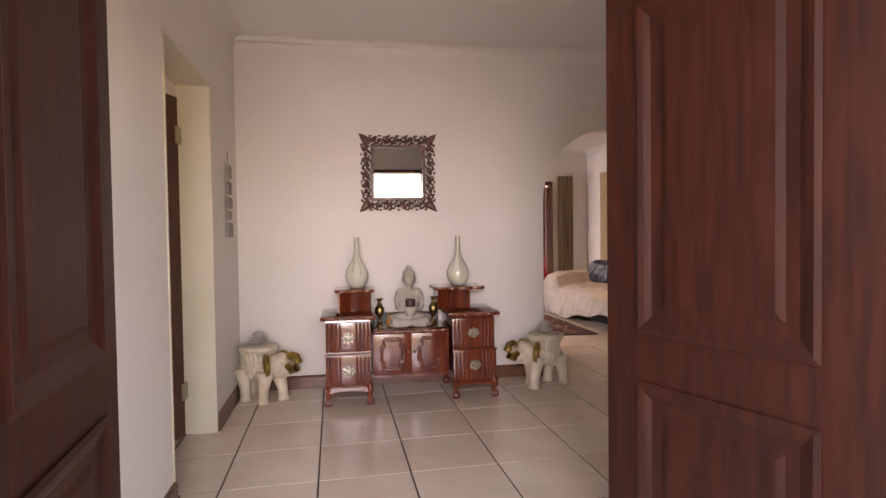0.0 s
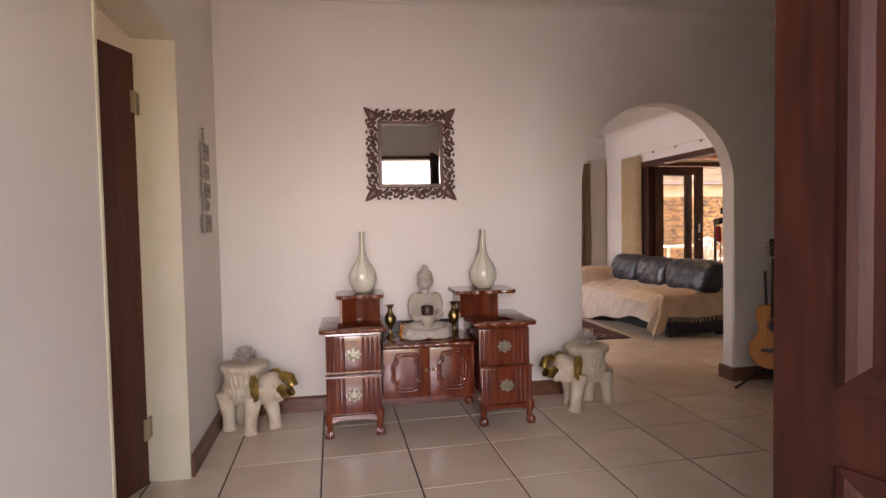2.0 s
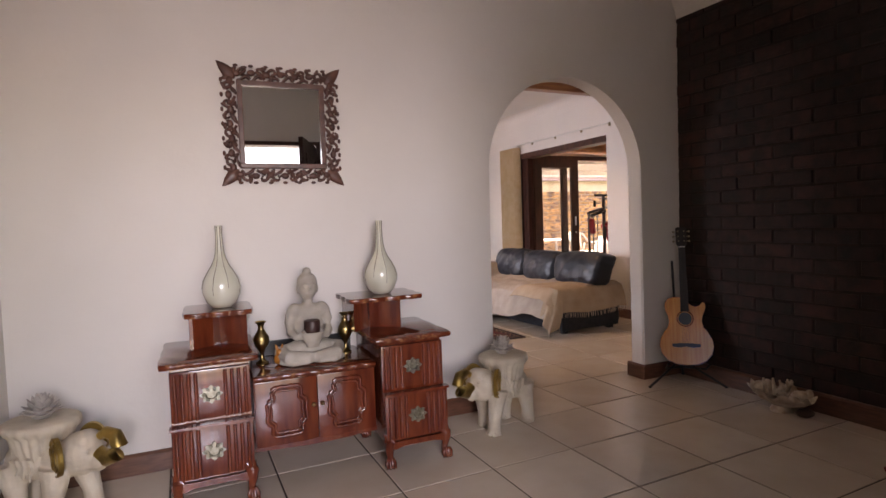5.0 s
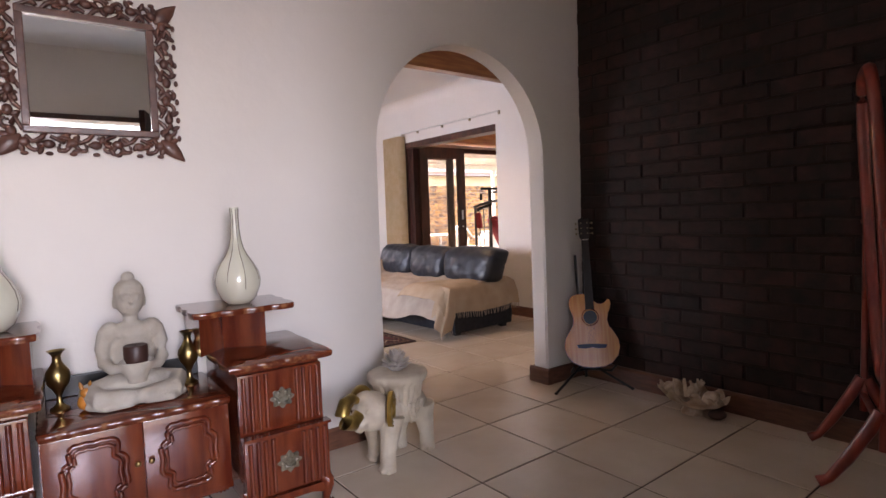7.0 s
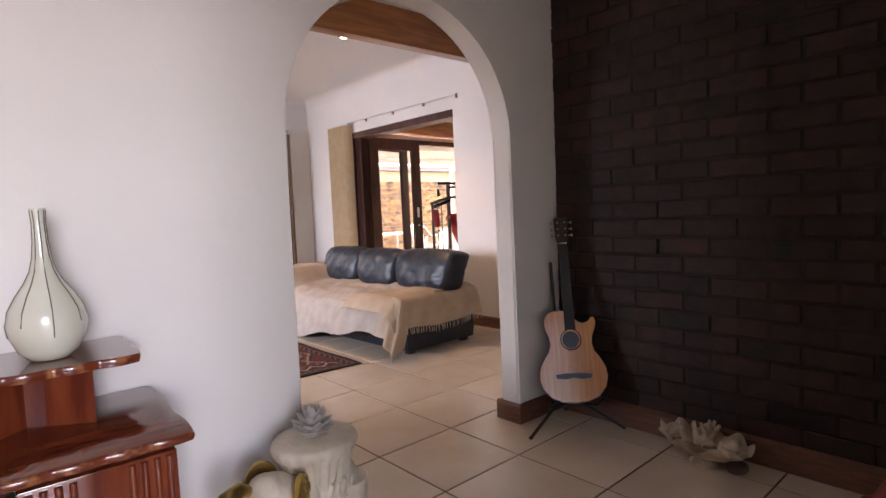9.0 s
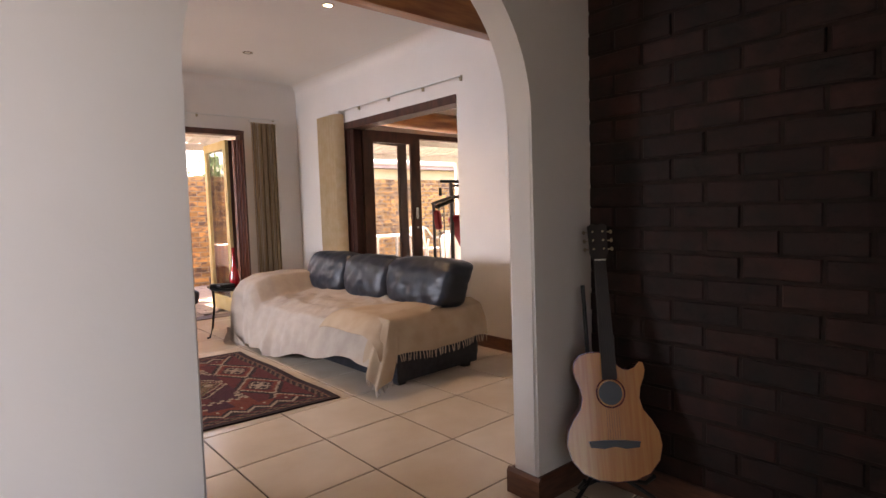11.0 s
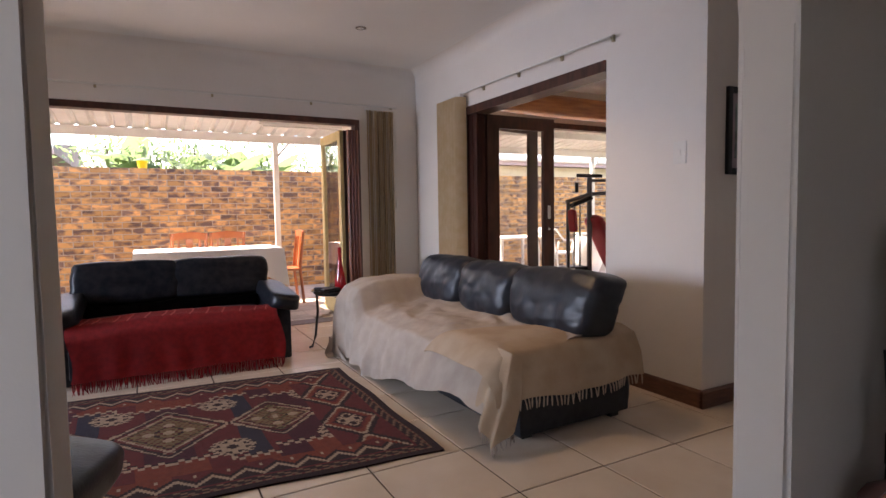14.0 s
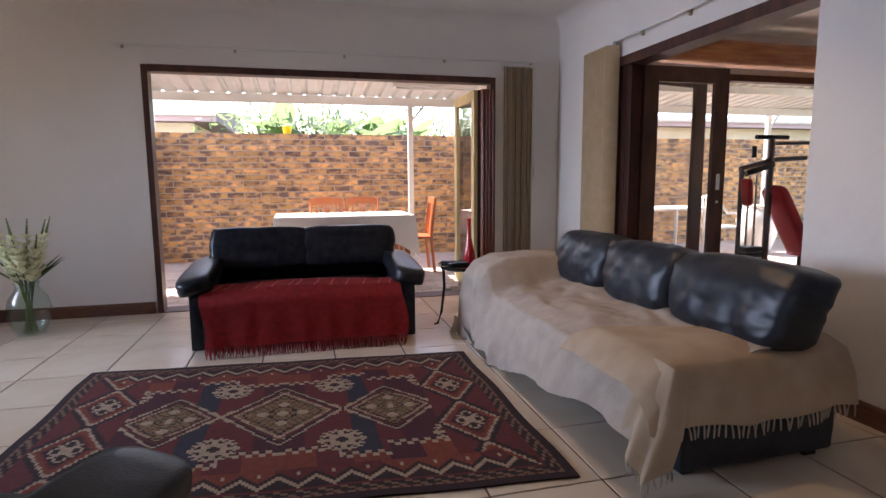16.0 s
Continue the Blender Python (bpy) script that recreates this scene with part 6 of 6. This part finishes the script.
# ---- framed picture ----
pc = empty("framed_picture", pose(5.60, PASS_Y, 1.535, 0, 0, 0), "dark framed upright picture on the passage wall", "picture")
bm = bmesh.new()
for a, b, c, d in ((-0.11, -0.075, -0.24, 0.24), (0.075, 0.11, -0.24, 0.24), (-0.075, 0.075, -0.24, -0.205), (-0.075, 0.075, 0.205, 0.24)):
    rbox(bm, a, b, -0.025, -0.002, c, d, 0.005)
part("frame", bm, "black", pc, "", 40)
bm = bmesh.new()
box(bm, -0.075, 0.075, -0.012, -0.006, -0.205, 0.205)
part("mount", bm, "fascia", pc)
bm = bmesh.new()
box(bm, -0.04, 0.04, -0.014, -0.0115, -0.15, 0.15)
part("print", bm, "picture", pc)

# ---- gym machine in the sun room ----
gy_ = thing_at("home_gym", 6.90, 10.0, 0, 0, "grey steel multi gym with red padded backrest", "gym machine")
def bar(name, pts, r=0.022, m="gymframe", label=""):
    bm = bmesh.new()
    tube(bm, pts, r, 8)
    part(name, bm, m, gy_, label, 60)
bar("upright", [(0, 0, 0.03), (0, 0, 1.47)], 0.028)
bar("upright", [(-0.30, 0, 0.03), (-0.30, 0, 1.20)], 0.02)
bar("guide_rod", [(-0.17, 0.05, 0.05), (-0.17, 0.05, 1.25)], 0.01, "steel")
bar("guide_rod", [(-0.09, 0.05, 0.05), (-0.09, 0.05, 1.25)], 0.01, "steel")
bar("top_arm", [(-0.32, 0, 1.20), (0, 0, 1.28), (0.38, 0, 1.30)], 0.022)
bar("top_arm", [(-0.05, -0.1, 1.42), (0.4, -0.1, 1.43), (0.42, -0.1, 1.24)], 0.016)
bar("cross_bar", [(-0.17, 0, 1.48), (0.17, 0, 1.48)], 0.02, "black")
bar("cross_bar", [(-0.20, -0.02, 1.30), (-0.20, -0.02, 1.40)], 0.02, "black")
bar("press_arm", [(-0.30, -0.05, 1.16), (-0.02, -0.05, 1.24)], 0.026, "black")
bar("base_rail", [(-0.35, 0, 0.03), (0.6, 0, 0.03)], 0.03)
bar("base_rail", [(0, -0.35, 0.03), (0, 0.35, 0.03)], 0.03)
bar("seat_strut", [(0.40, 0, 0.03), (0.40, 0, 0.40)], 0.024)
bm = bmesh.new()
pillow(bm, 0.05, 0.12, 0.36, pose(0.20, -0.02, 0.74, 0, -31, 0), 6, 0.3)
part("back_pad", bm, "redvinyl", gy_, "red vinyl back pad", 60)
bm = bmesh.new()
pillow(bm, 0.20, 0.14, 0.04, pose(0.55, 0, 0.44), 6, 0.3)
part("seat_pad", bm, "redvinyl", gy_, "", 60)
bm = bmesh.new()
pillow(bm, 0.025, 0.05, 0.12, pose(-0.29, -0.06, 1.0, 0, -6, 0), 5, 0.3)
part("arm_pad", bm, "redvinyl", gy_, "", 60)
for i in range(9):
    bm = bmesh.new()
    rbox(bm, -0.22, -0.04, -0.02, 0.12, 0.06 + 0.05 * i, 0.105 + 0.05 * i, 0.004, 1)
    part("weight_plate", bm, "black", gy_)

# ---- patio: plastic table, chair, pot ----
pt = thing_at("plastic_table", 8.25, 13.2, -0.035, 0, "white plastic garden table", "table")
bm = bmesh.new()
rbox(bm, -0.6, 0.45, -0.4, 0.4, 0.69, 0.72, 0.01)
part("top", bm, "whiteplastic", pt)
for x in (-0.52, 0.37):
    for y in (-0.32, 0.32):
        bm = bmesh.new()
        tube(bm, [(x, y, 0.7), (x * 1.04, y * 1.04, 0)], [0.03, 0.022], 8)
        part("leg", bm, "whiteplastic", pt, "", 60)
pcx = thing_at("plastic_chair", 9.0, 13.05, -0.035, 100, "white moulded plastic garden chair", "chair")
bm = bmesh.new()
rbox(bm, -0.22, 0.22, -0.22, 0.22, 0.40, 0.43, 0.01)
part("seat", bm, "whiteplastic", pcx)
bm = bmesh.new()
tube(bm, [(-0.24, -0.2, 0.62), (-0.25, 0.1, 0.64), (-0.2, 0.24, 0.82), (0, 0.27, 0.88), (0.2, 0.24, 0.82), (0.25, 0.1, 0.64), (0.24, -0.2, 0.62)], 0.02, 8)
part("arm_rail", bm, "whiteplastic", pcx, "", 60)
for k in range(5):
    bm = bmesh.new()
    x = -0.14 + 0.07 * k
    tube(bm, [(x, 0.2, 0.42), (x, 0.26, 0.86)], 0.016, 6)
    part("back_slat", bm, "whiteplastic", pcx, "", 60)
for x in (-0.2, 0.2):
    for y in (-0.2, 0.22):
        bm = bmesh.new()
        tube(bm, [(x * 1.15, y, 0.0), (x, y, 0.42), (x * 1.2, y, 0.62)], 0.018, 8)
        part("leg", bm, "whiteplastic", pcx, "", 60)
pot = thing_at("garden_urn", 9.6, 12.9, -0.035, 0, "large white painted garden urn", "plant pot")
bm = bmesh.new()
lathe(bm, [(0.16, 0), (0.18, 0.03), (0.26, 0.25), (0.30, 0.5), (0.24, 0.66), (0.20, 0.7), (0.24, 0.74), (0.22, 0.74), (0.17, 0.68)], 24)
part("body", bm, "whitepaint", pot, "", 50)

# ---- patio dining table and chairs ----
dt = thing_at("patio_table", 3.31, 12.6, -0.035, 0, "wooden patio dining table", "table")
bm = bmesh.new()
rbox(bm, -0.76, 0.76, -0.45, 0.45, 0.72, 0.75, 0.005)
part("tabletop", bm, "chairwood", dt)
for x in (-0.7, 0.7):
    for y in (-0.39, 0.39):
        bm = bmesh.new()
        box(bm, x - 0.03, x + 0.03, y - 0.03, y + 0.03, 0, 0.72)
        part("leg", bm, "chairwood", dt)


def cloth_fn(u, v):
    a = 2 * math.pi * u
    c, s = math.cos(a), math.sin(a)
    k = max(abs(c) / 0.775, abs(s) / 0.465)
    ex, ey = c / k, s / k
    if v < 0.5:
        return Vector((ex * v * 2, ey * v * 2, 0.7535))
    w = (v - 0.5) * 2
    corner = min(abs(ex) / 0.775, abs(ey) / 0.465) ** 6
    out = 0.012 + 0.02 * w * math.sin(a * 23) + 0.06 * corner * w
    l = math.hypot(ex, ey)
    return Vector((ex + out * ex / l, ey + out * ey / l, 0.753 - (0.30 + 0.20 * corner) * w))


bm = bmesh.new()
n, mrows = 120, 12
rows_ = []
for j in range(mrows + 1):
    rows_.append([bm.verts.new(cloth_fn(i / n, max(0.02, j / mrows))) for i in range(n)])
for a, b in zip(rows_, rows_[1:]):
    for i in range(n):
        bm.faces.new((a[i], a[(i + 1) % n], b[(i + 1) % n], b[i]))
bm.faces.new(rows_[0])
ob = part("tablecloth", bm, "tablecloth", None, "white lace-edged tablecloth on the patio table", 60)
ob.matrix_basis = pose(3.31, 12.6, -0.035)
tagged(ob, category="tablecloth")

chair = empty("dining_chair", pose(3.13, 13.28, -0.035, 0, 0, 180), "orange varnished wooden dining chair at the patio table", "chair", "chairs round the patio table")
bm = bmesh.new()
rbox(bm, -0.21, 0.21, -0.20, 0.22, 0.43, 0.46, 0.008)
part("seat", bm, "chairwood", chair)
for x in (-0.19, 0.19):
    bm = bmesh.new()
    tube(bm, [(x, -0.18, 0.0), (x, -0.18, 0.43)], 0.018, 8)
    part("leg", bm, "chairwood", chair, "", 60)
    bm = bmesh.new()
    tube(bm, [(x, 0.24, 0.0), (x, 0.2, 0.45), (x * 1.03, 0.25, 0.93)], 0.02, 8)
    part("leg", bm, "chairwood", chair, "", 60)
bm = bmesh.new()
prism(bm, [(-0.21, 0.84), (-0.1, 0.86), (0, 0.865), (0.1, 0.86), (0.21, 0.84), (0.21, 0.93), (0.1, 0.945), (0, 0.95), (-0.1, 0.945), (-0.21, 0.93)], 0.235, 0.262, "y")
part("top_rail", bm, "chairwood", chair)
for x, w in ((-0.12, 0.012), (0.0, 0.04), (0.12, 0.012)):
    bm = bmesh.new()
    prism(bm, [(0.205, 0.46), (0.222, 0.46), (0.262, 0.86), (0.245, 0.86)], x - w, x + w, "x")
    part("back_slat", bm, "chairwood", chair)
copy_thing(chair, pose(3.60, 13.3, -0.035, 0, 0, 176))
copy_thing(chair, pose(4.19, 12.77, -0.035, 0, 0, -92))

# ---- carport ----
RZ0, RZ1, RY0, RY1 = 2.46, 2.22, 11.27, 13.6
bm = bmesh.new()
pts = []
x = -1.4
while x < 14:
    pts += [(x, 0.0), (x + 0.10, 0.0), (x + 0.125, 0.035), (x + 0.155, 0.035), (x + 0.18, 0.0)]
    x += 0.19
prof = pts + [(px, pz + 0.004) for px, pz in pts[::-1]]
lo = [bm.verts.new((px, RY0, RZ0 + pz)) for px, pz in prof]
hi = [bm.verts.new((px, RY1, RZ1 + pz)) for px, pz in prof]
k = len(prof)
h = k // 2
for i in range(k):
    bm.faces.new((lo[i], lo[(i + 1) % k], hi[(i + 1) % k], hi[i]))
structure("carport_roof", bm, "whitemetal", "white ribbed sheet metal carport roof")
bm = bmesh.new()
box(bm, -1.4, 14, 13.40, 13.46, 2.11, 2.215)
box(bm, -1.4, 14, 12.30, 12.35, 2.24, 2.335)
structure("carport_beam", bm, "whitemetal", "white steel carport beam")
for x in (-1.0, 4.30, 10.2):
    e = thing_at("carport_post", x, 13.43, -0.035, 0, "white square steel carport post", "post", "carport posts")
    bm = bmesh.new()
    box(bm, -0.035, 0.035, -0.03, 0.03, 0, 2.14)
    part("shaft", bm, "whitemetal", e)
    bm = bmesh.new()
    prism(bm, [(0.035, 1.95), (0.035, 1.99), (0.16, 2.14), (0.20, 2.14)], -0.015, 0.015, "y")
    part("brace", bm, "whitemetal", e)
    bm = bmesh.new()
    box(bm, -0.07, 0.07, -0.07, 0.07, 0, 0.012)
    part("base_plate", bm, "whitemetal", e)

e = thing_at("batten_light", 4.4, 12.33, 2.238, 0, "white fluorescent batten light fixed under the carport beam", "ceiling light")
bm = bmesh.new()
rbox(bm, -0.5, 0.5, -0.04, 0.04, -0.055, 0.0, 0.01)
part("housing", bm, "whitepaint", e, "", 40)
bm = bmesh.new()
tube(bm, [(-0.47, 0, -0.068), (0.47, 0, -0.068)], 0.014, 8)
part("tube", bm, "whiteplastic", e, "white fluorescent tube", 60)

# ---- neighbouring houses ----
def house(name, x0, x1, y0, y1, zw, label):
    e = empty(name, pose(0, 0, -0.17), label, "house")
    bm = bmesh.new()
    box(bm, x0, x1, y0, y1, 0, zw)
    part("wall", bm, "creamwall", e)
    bm = bmesh.new()
    box(bm, x0 - 0.5, x1 + 0.5, y0 - 0.55, y0 - 0.51, zw - 0.02, zw + 0.18)
    part("fascia", bm, "fascia", e)
    bm = bmesh.new()
    tube(bm, [(x0 - 0.5, y0 - 0.60, zw + 0.12), (x1 + 0.5, y0 - 0.60, zw + 0.12)], 0.05, 8)
    part("gutter", bm, "whitemetal", e, "", 60)
    bm = bmesh.new()
    ym = (y0 + y1) / 2
    prism(bm, [(y0 - 0.5, zw), (y0 - 0.5, zw + 0.16), (ym, zw + 0.55), (y1 + 0.5, zw + 0.16), (y1 + 0.5, zw)], x0 - 0.5, x1 + 0.5, "x")
    part("roof", bm, "rooftile", e)


house("neighbour_house", 9.0, 19, 18.0, 24, 2.52, "cream rendered neighbouring house with a mauve fascia")
house("neighbour_house", -12, 0.8, 17.9, 24, 2.43, "cream rendered house with a low brown roof")

# ---- banana plants behind the wall ----
def banana(x, y, h, seed, label):
    e = thing_at("banana_plant", x, y, -0.16, 0, label, "plant", "banana plants behind the wall")
    rnd = random.Random(seed)
    bm = bmesh.new()
    tube(bm, [(0, 0, 0), (0.03, 0, h * 0.4), (0.0, 0.02, h * 0.75)], [0.11, 0.09, 0.05], 10)
    part("trunk", bm, "greenstem", e, "", 60)
    for k in range(9):
        a = rnd.uniform(0, 2 * math.pi)
        ln = rnd.uniform(0.9, 1.4)
        rise = rnd.uniform(0.35, 0.95)
        bm = bmesh.new()
        n = 12
        grid = []
        for i in range(n + 1):
            s = i / n
            r = ln * s * (1 - 0.25 * rise * s)
            z = h * 0.72 + ln * (rise * s - (0.9 - 0.5 * rise) * s * s)
            w = 0.20 * math.sin(math.pi * min(1, s * 0.92 + 0.06)) ** 0.7
            c = Vector((r * math.cos(a), r * math.sin(a), z))
            sd = Vector((-math.sin(a), math.cos(a), 0))
            grid.append([c - sd * w + Vector((0, 0, -0.35 * w + rnd.uniform(-0.015, 0.015))), c, c + sd * w + Vector((0, 0, -0.35 * w + rnd.uniform(-0.015, 0.015)))])
        vs = [[bm.verts.new(p) for p in row] for row in grid]
        for i in range(n):
            for j in range(2):
                bm.faces.new((vs[i][j], vs[i + 1][j], vs[i + 1][j + 1], vs[i][j + 1]))
        part("leaf", bm, "leaf", e, "", 60)


for i, (x, y, h) in enumerate(((1.9, 15.2, 2.3), (2.7, 15.4, 2.5), (3.5, 15.1, 2.3), (2.3, 15.9, 2.8), (4.2, 15.5, 2.3), (3.2, 16.2, 2.9), (3.9, 16.3, 2.6), (2.9, 14.9, 2.1))):
    banana(x + 0.2, y + 0.4, h + 0.06, i + 1, "banana plant with broad arching green leaves")
def shrub(x, y, h, wide, seed, count=320):
    sb = thing_at("shrub", x, y, -0.16, 0, "leafy green garden shrub behind the wall", "plant", "shrubs behind the wall")
    rnd = random.Random(seed)
    bm = bmesh.new()
    for k in range(6):
        a = k * 1.05
        tube(bm, [(0, 0, 0), (0.2 * math.cos(a), 0.2 * math.sin(a), h * 0.5), (wide * math.cos(a), 0.5 * wide * math.sin(a), h * 0.92)], [0.04, 0.03, 0.012], 6)
    part("branches", bm, "darkleaf", sb, "", 60)
    bm = bmesh.new()
    for k in range(count):
        p = Vector((rnd.gauss(0, wide), rnd.gauss(0, wide * 0.6), h * 0.88 + rnd.gauss(0, 0.22)))
        at = Matrix.Translation(p) @ pose(0, 0, 0, rnd.uniform(0, 360), rnd.uniform(0, 360), rnd.uniform(0, 360))
        s = rnd.uniform(0.06, 0.13)
        bm.faces.new([bm.verts.new(at @ Vector(q)) for q in ((0, 0, 0), (s * 0.5, s * 0.22, 0.01), (s * 1.5, 0, 0), (s * 0.5, -s * 0.22, 0.01))])
    part("foliage", bm, "leaf", sb, kind="stuff")


for k, (x, y, h, w) in enumerate(((5.4, 15.6, 2.2, 0.5), (4.6, 15.9, 2.3, 0.4), (3.6, 16.6, 2.7, 0.6), (2.2, 16.8, 2.7, 0.6), (3.1, 15.1, 2.2, 0.4), (2.3, 15.0, 2.2, 0.4))):
    shrub(x + 0.2, y + 0.4, h + 0.06, w, 40 + k)
bm = bmesh.new()
lathe(bm, [(0.055, 0), (0.07, 0.10), (0.074, 0.11), (0.0, 0.11)], 18)
ob = part("yellow_bucket", bm, "yellowplastic", None, "bright yellow bucket standing on the boundary wall", 40)
ob.matrix_basis = pose(2.66, 14.50, 1.80)
tagged(ob, category="bucket")

# ---- face-brick yard wall ----
WX0, WX1, WY, WH = 0.86, 14.0, 14.4, 1.80
bm = bmesh.new()
box(bm, WX0 + 0.006, WX1, WY + 0.006, WY + 0.21, -0.16, WH - 0.006)
yw = structure("yard_wall", bm, "mortar", "orange and brown face-brick garden wall")
bm = bmesh.new()
box(bm, -6, WX0 + 0.004, WY - 0.35, WY + 0.2, -0.16, 2.3)
structure("yard_wall_white", bm, "plaster", "white rendered wall beside the brick wall")


def brick_mesh(name, l, h, d, material, r=0.006):
    bm = bmesh.new()
    box(bm, 0, l, 0, d, 0, h)
    bmesh.ops.bevel(bm, geom=[e for e in bm.edges if all(v.co.y < 0.001 for v in e.verts)], offset=r, segments=1, affect='EDGES')
    me = bpy.data.meshes.new(name)
    bm.to_mesh(me)
    bm.free()
    me.materials.append(M[material])
    return me


rnd = random.Random(77)
BL, BH, J = 0.222, 0.073, 0.012
full, halfb = brick_mesh("brick", BL, BH, 0.05, "brickyard", 0.003), brick_mesh("brick_half", BL / 2 - J / 2, BH, 0.05, "brickyard", 0.003)
spots = []
rows_n = int((WH + 0.10) / (BH + J))
for r in range(rows_n + 1):
    z = WH - BH - r * (BH + J)
    if z < -0.12:
        break
    x = WX0
    first = r % 2
    while x < 12.0:
        if first:
            spots.append((x, z, True))
            x += BL / 2 + J / 2
            first = False
            continue
        spots.append((x, z, False))
        x += BL + J
near = sorted(spots, key=lambda s: abs(s[0] - 2.8) + 0.9 * abs(s[1] - 1.0))[:300]
near_set = set(near)
bmr = bmesh.new()
for s in spots:
    x, z, hf = s
    dy = rnd.uniform(-0.0012, 0.0012)
    if s in near_set:
        ob = new("brick", halfb if hf else full)
        ob.parent = yw
        ob.location = (x, WY + 0.001 + dy, z)
    else:
        w = BL / 2 - J / 2 if hf else BL
        box(bmr, x, x + w, WY + 0.001 + dy, WY + 0.02, z, z + BH)
part("bricks", bmr, "brickyard_far", yw, "", kind="stuff")

# ---- dark brick wall of the hall ----
bw = bpy.data.objects["wall_brick_backing"]
full, halfb = brick_mesh("dark_brick", BL, BH, 0.03, "brickdark", 0.004), brick_mesh("dark_brick_half", BL / 2 - J / 2, BH, 0.03, "brickdark", 0.004)
spots = []
r = 0
while 0.11 + r * (BH + J) < HALL_H:
    z = 0.105 + r * (BH + J)
    y = 6.08
    hf = r % 2
    while y > 2.8:
        w = BL / 2 - J / 2 if hf else BL
        spots.append((y, z, bool(hf)))
        y -= w + J
        hf = False
    r += 1
near = set(sorted(spots, key=lambda s: abs(s[0] - 5.0) * 0.9 + abs(s[1] - 1.15))[:300])
bmr = bmesh.new()
for s in spots:
    y, z, hf = s
    dx = rnd.uniform(-0.005, 0.002)
    if s in near:
        ob = new("brick", halfb if hf else full)
        ob.parent = bw
        ob.matrix_basis = pose(HALL_X1 - 0.002 + dx, y, z + rnd.uniform(-0.003, 0.003), 0, rnd.uniform(-1.0, 1.0), -90 + rnd.uniform(-1.0, 1.0))
    else:
        w = BL / 2 - J / 2 if hf else BL
        box(bmr, HALL_X1 - 0.002 + dx, HALL_X1 + 0.02, y - w, y, z, min(z + BH, HALL_H))
part("bricks", bmr, "brickdark_far", bw, "", kind="stuff")

# ---- floor tiles ----
TS, TG = 0.45, 0.008
def tile_mesh(w, d):
    bm = bmesh.new()
    g = TG / 2
    lo = [bm.verts.new(p) for p in ((g, g, -0.005), (w - g, g, -0.005), (w - g, d - g, -0.005), (g, d - g, -0.005))]
    e = 0.0025
    mid = [bm.verts.new(p) for p in ((g, g, -0.0015), (w - g, g, -0.0015), (w - g, d - g, -0.0015), (g, d - g, -0.0015))]
    hi = [bm.verts.new(p) for p in ((g + e, g + e, 0), (w - g - e, g + e, 0), (w - g - e, d - g - e, 0), (g + e, d - g - e, 0))]
    for a, b in ((lo, mid), (mid, hi)):
        for i in range(4):
            bm.faces.new((a[i], a[(i + 1) % 4], b[(i + 1) % 4], b[i]))
    bm.faces.new(hi)
    me = bpy.data.meshes.new("floor_tile")
    bm.to_mesh(me)
    bm.free()
    me.materials.append(M["tile"])
    return me


cache = {}
bmr = bmesh.new()
tiles = []
for i in range(-11, 16):
    for j in range(-5, 15):
        x0, y0 = 3.01 + 0.45 * i, 4.96 + 0.45 * j
        if y0 < 6.3:
            ax0, ax1, ay0, ay1 = (-0.04 if LD0 - 0.3 < y0 < LD1 else HALL_X0), HALL_X1 + 0.01, 2.74, 99
            if y0 > 5.8 and 2.1 < x0 < 3.8:
                ax0, ax1 = HALL_X0, HALL_X1 + 0.01
        else:
            ax0, ax1, ay0, ay1 = LOUNGE_X0, (7.6 if y0 < PASS_Y - 0.1 else SUN_X1), 0, LOUNGE_Y1 - 0.004
        cx0, cx1, cy0, cy1 = max(x0, ax0), min(x0 + TS, ax1), max(y0, ay0), min(y0 + TS, ay1)
        if cx1 - cx0 < 0.02 or cy1 - cy0 < 0.02:
            continue
        tiles.append((cx0, cy0, round(cx1 - cx0, 4), round(cy1 - cy0, 4)))
tiles.sort(key=lambda t: abs(t[0] - 2.8) * 0.9 + abs(t[1] - 6.5))
for k, (x, y, w, d) in enumerate(tiles):
    key = (w, d)
    if key not in cache:
        cache[key] = tile_mesh(w, d)
    if k < 300:
        ob = new("floor_tile", cache[key])
        ob.parent = floor
        ob.location = (x, y, 0)
    else:
        box(bmr, x + TG, x + w - TG, y + TG, y + d - TG, -0.004, -0.0002)
if len(bmr.verts):
    part("floor_tiles", bmr, "tile", floor, "", kind="stuff")
bm = bmesh.new()
box(bm, -3.45, -0.045, 3.5, 6.1, -0.003, 0.0)
structure("side_room_floor", bm, "tile", "cream tiled floor of the side room")

# ---- patio paving ----
pm = brick_mesh("paver", 0.214, 0.10, 0.03, "paver", 0.004)
pav = []
bmr = bmesh.new()
r = 0
y = 11.26
while y < 14.35:
    x = -2.0 + (0.11 if r % 2 else 0)
    while x < 10:
        pav.append((x, y))
        x += 0.222
    y += 0.108
    r += 1
nearp = set(sorted(pav, key=lambda p: abs(p[0] - 2.4) + abs(p[1] - 11.7))[:300])
for p in pav:
    if p in nearp:
        ob = new("paver", pm)
        ob.parent = yard
        ob.matrix_basis = pose(p[0], p[1] + 0.10, -0.030, 90, 0, 0)
    else:
        box(bmr, p[0], p[0] + 0.214, p[1], min(p[1] + 0.10, 14.38), -0.05, -0.030)
part("pavers", bmr, "paver", yard, "", kind="stuff")
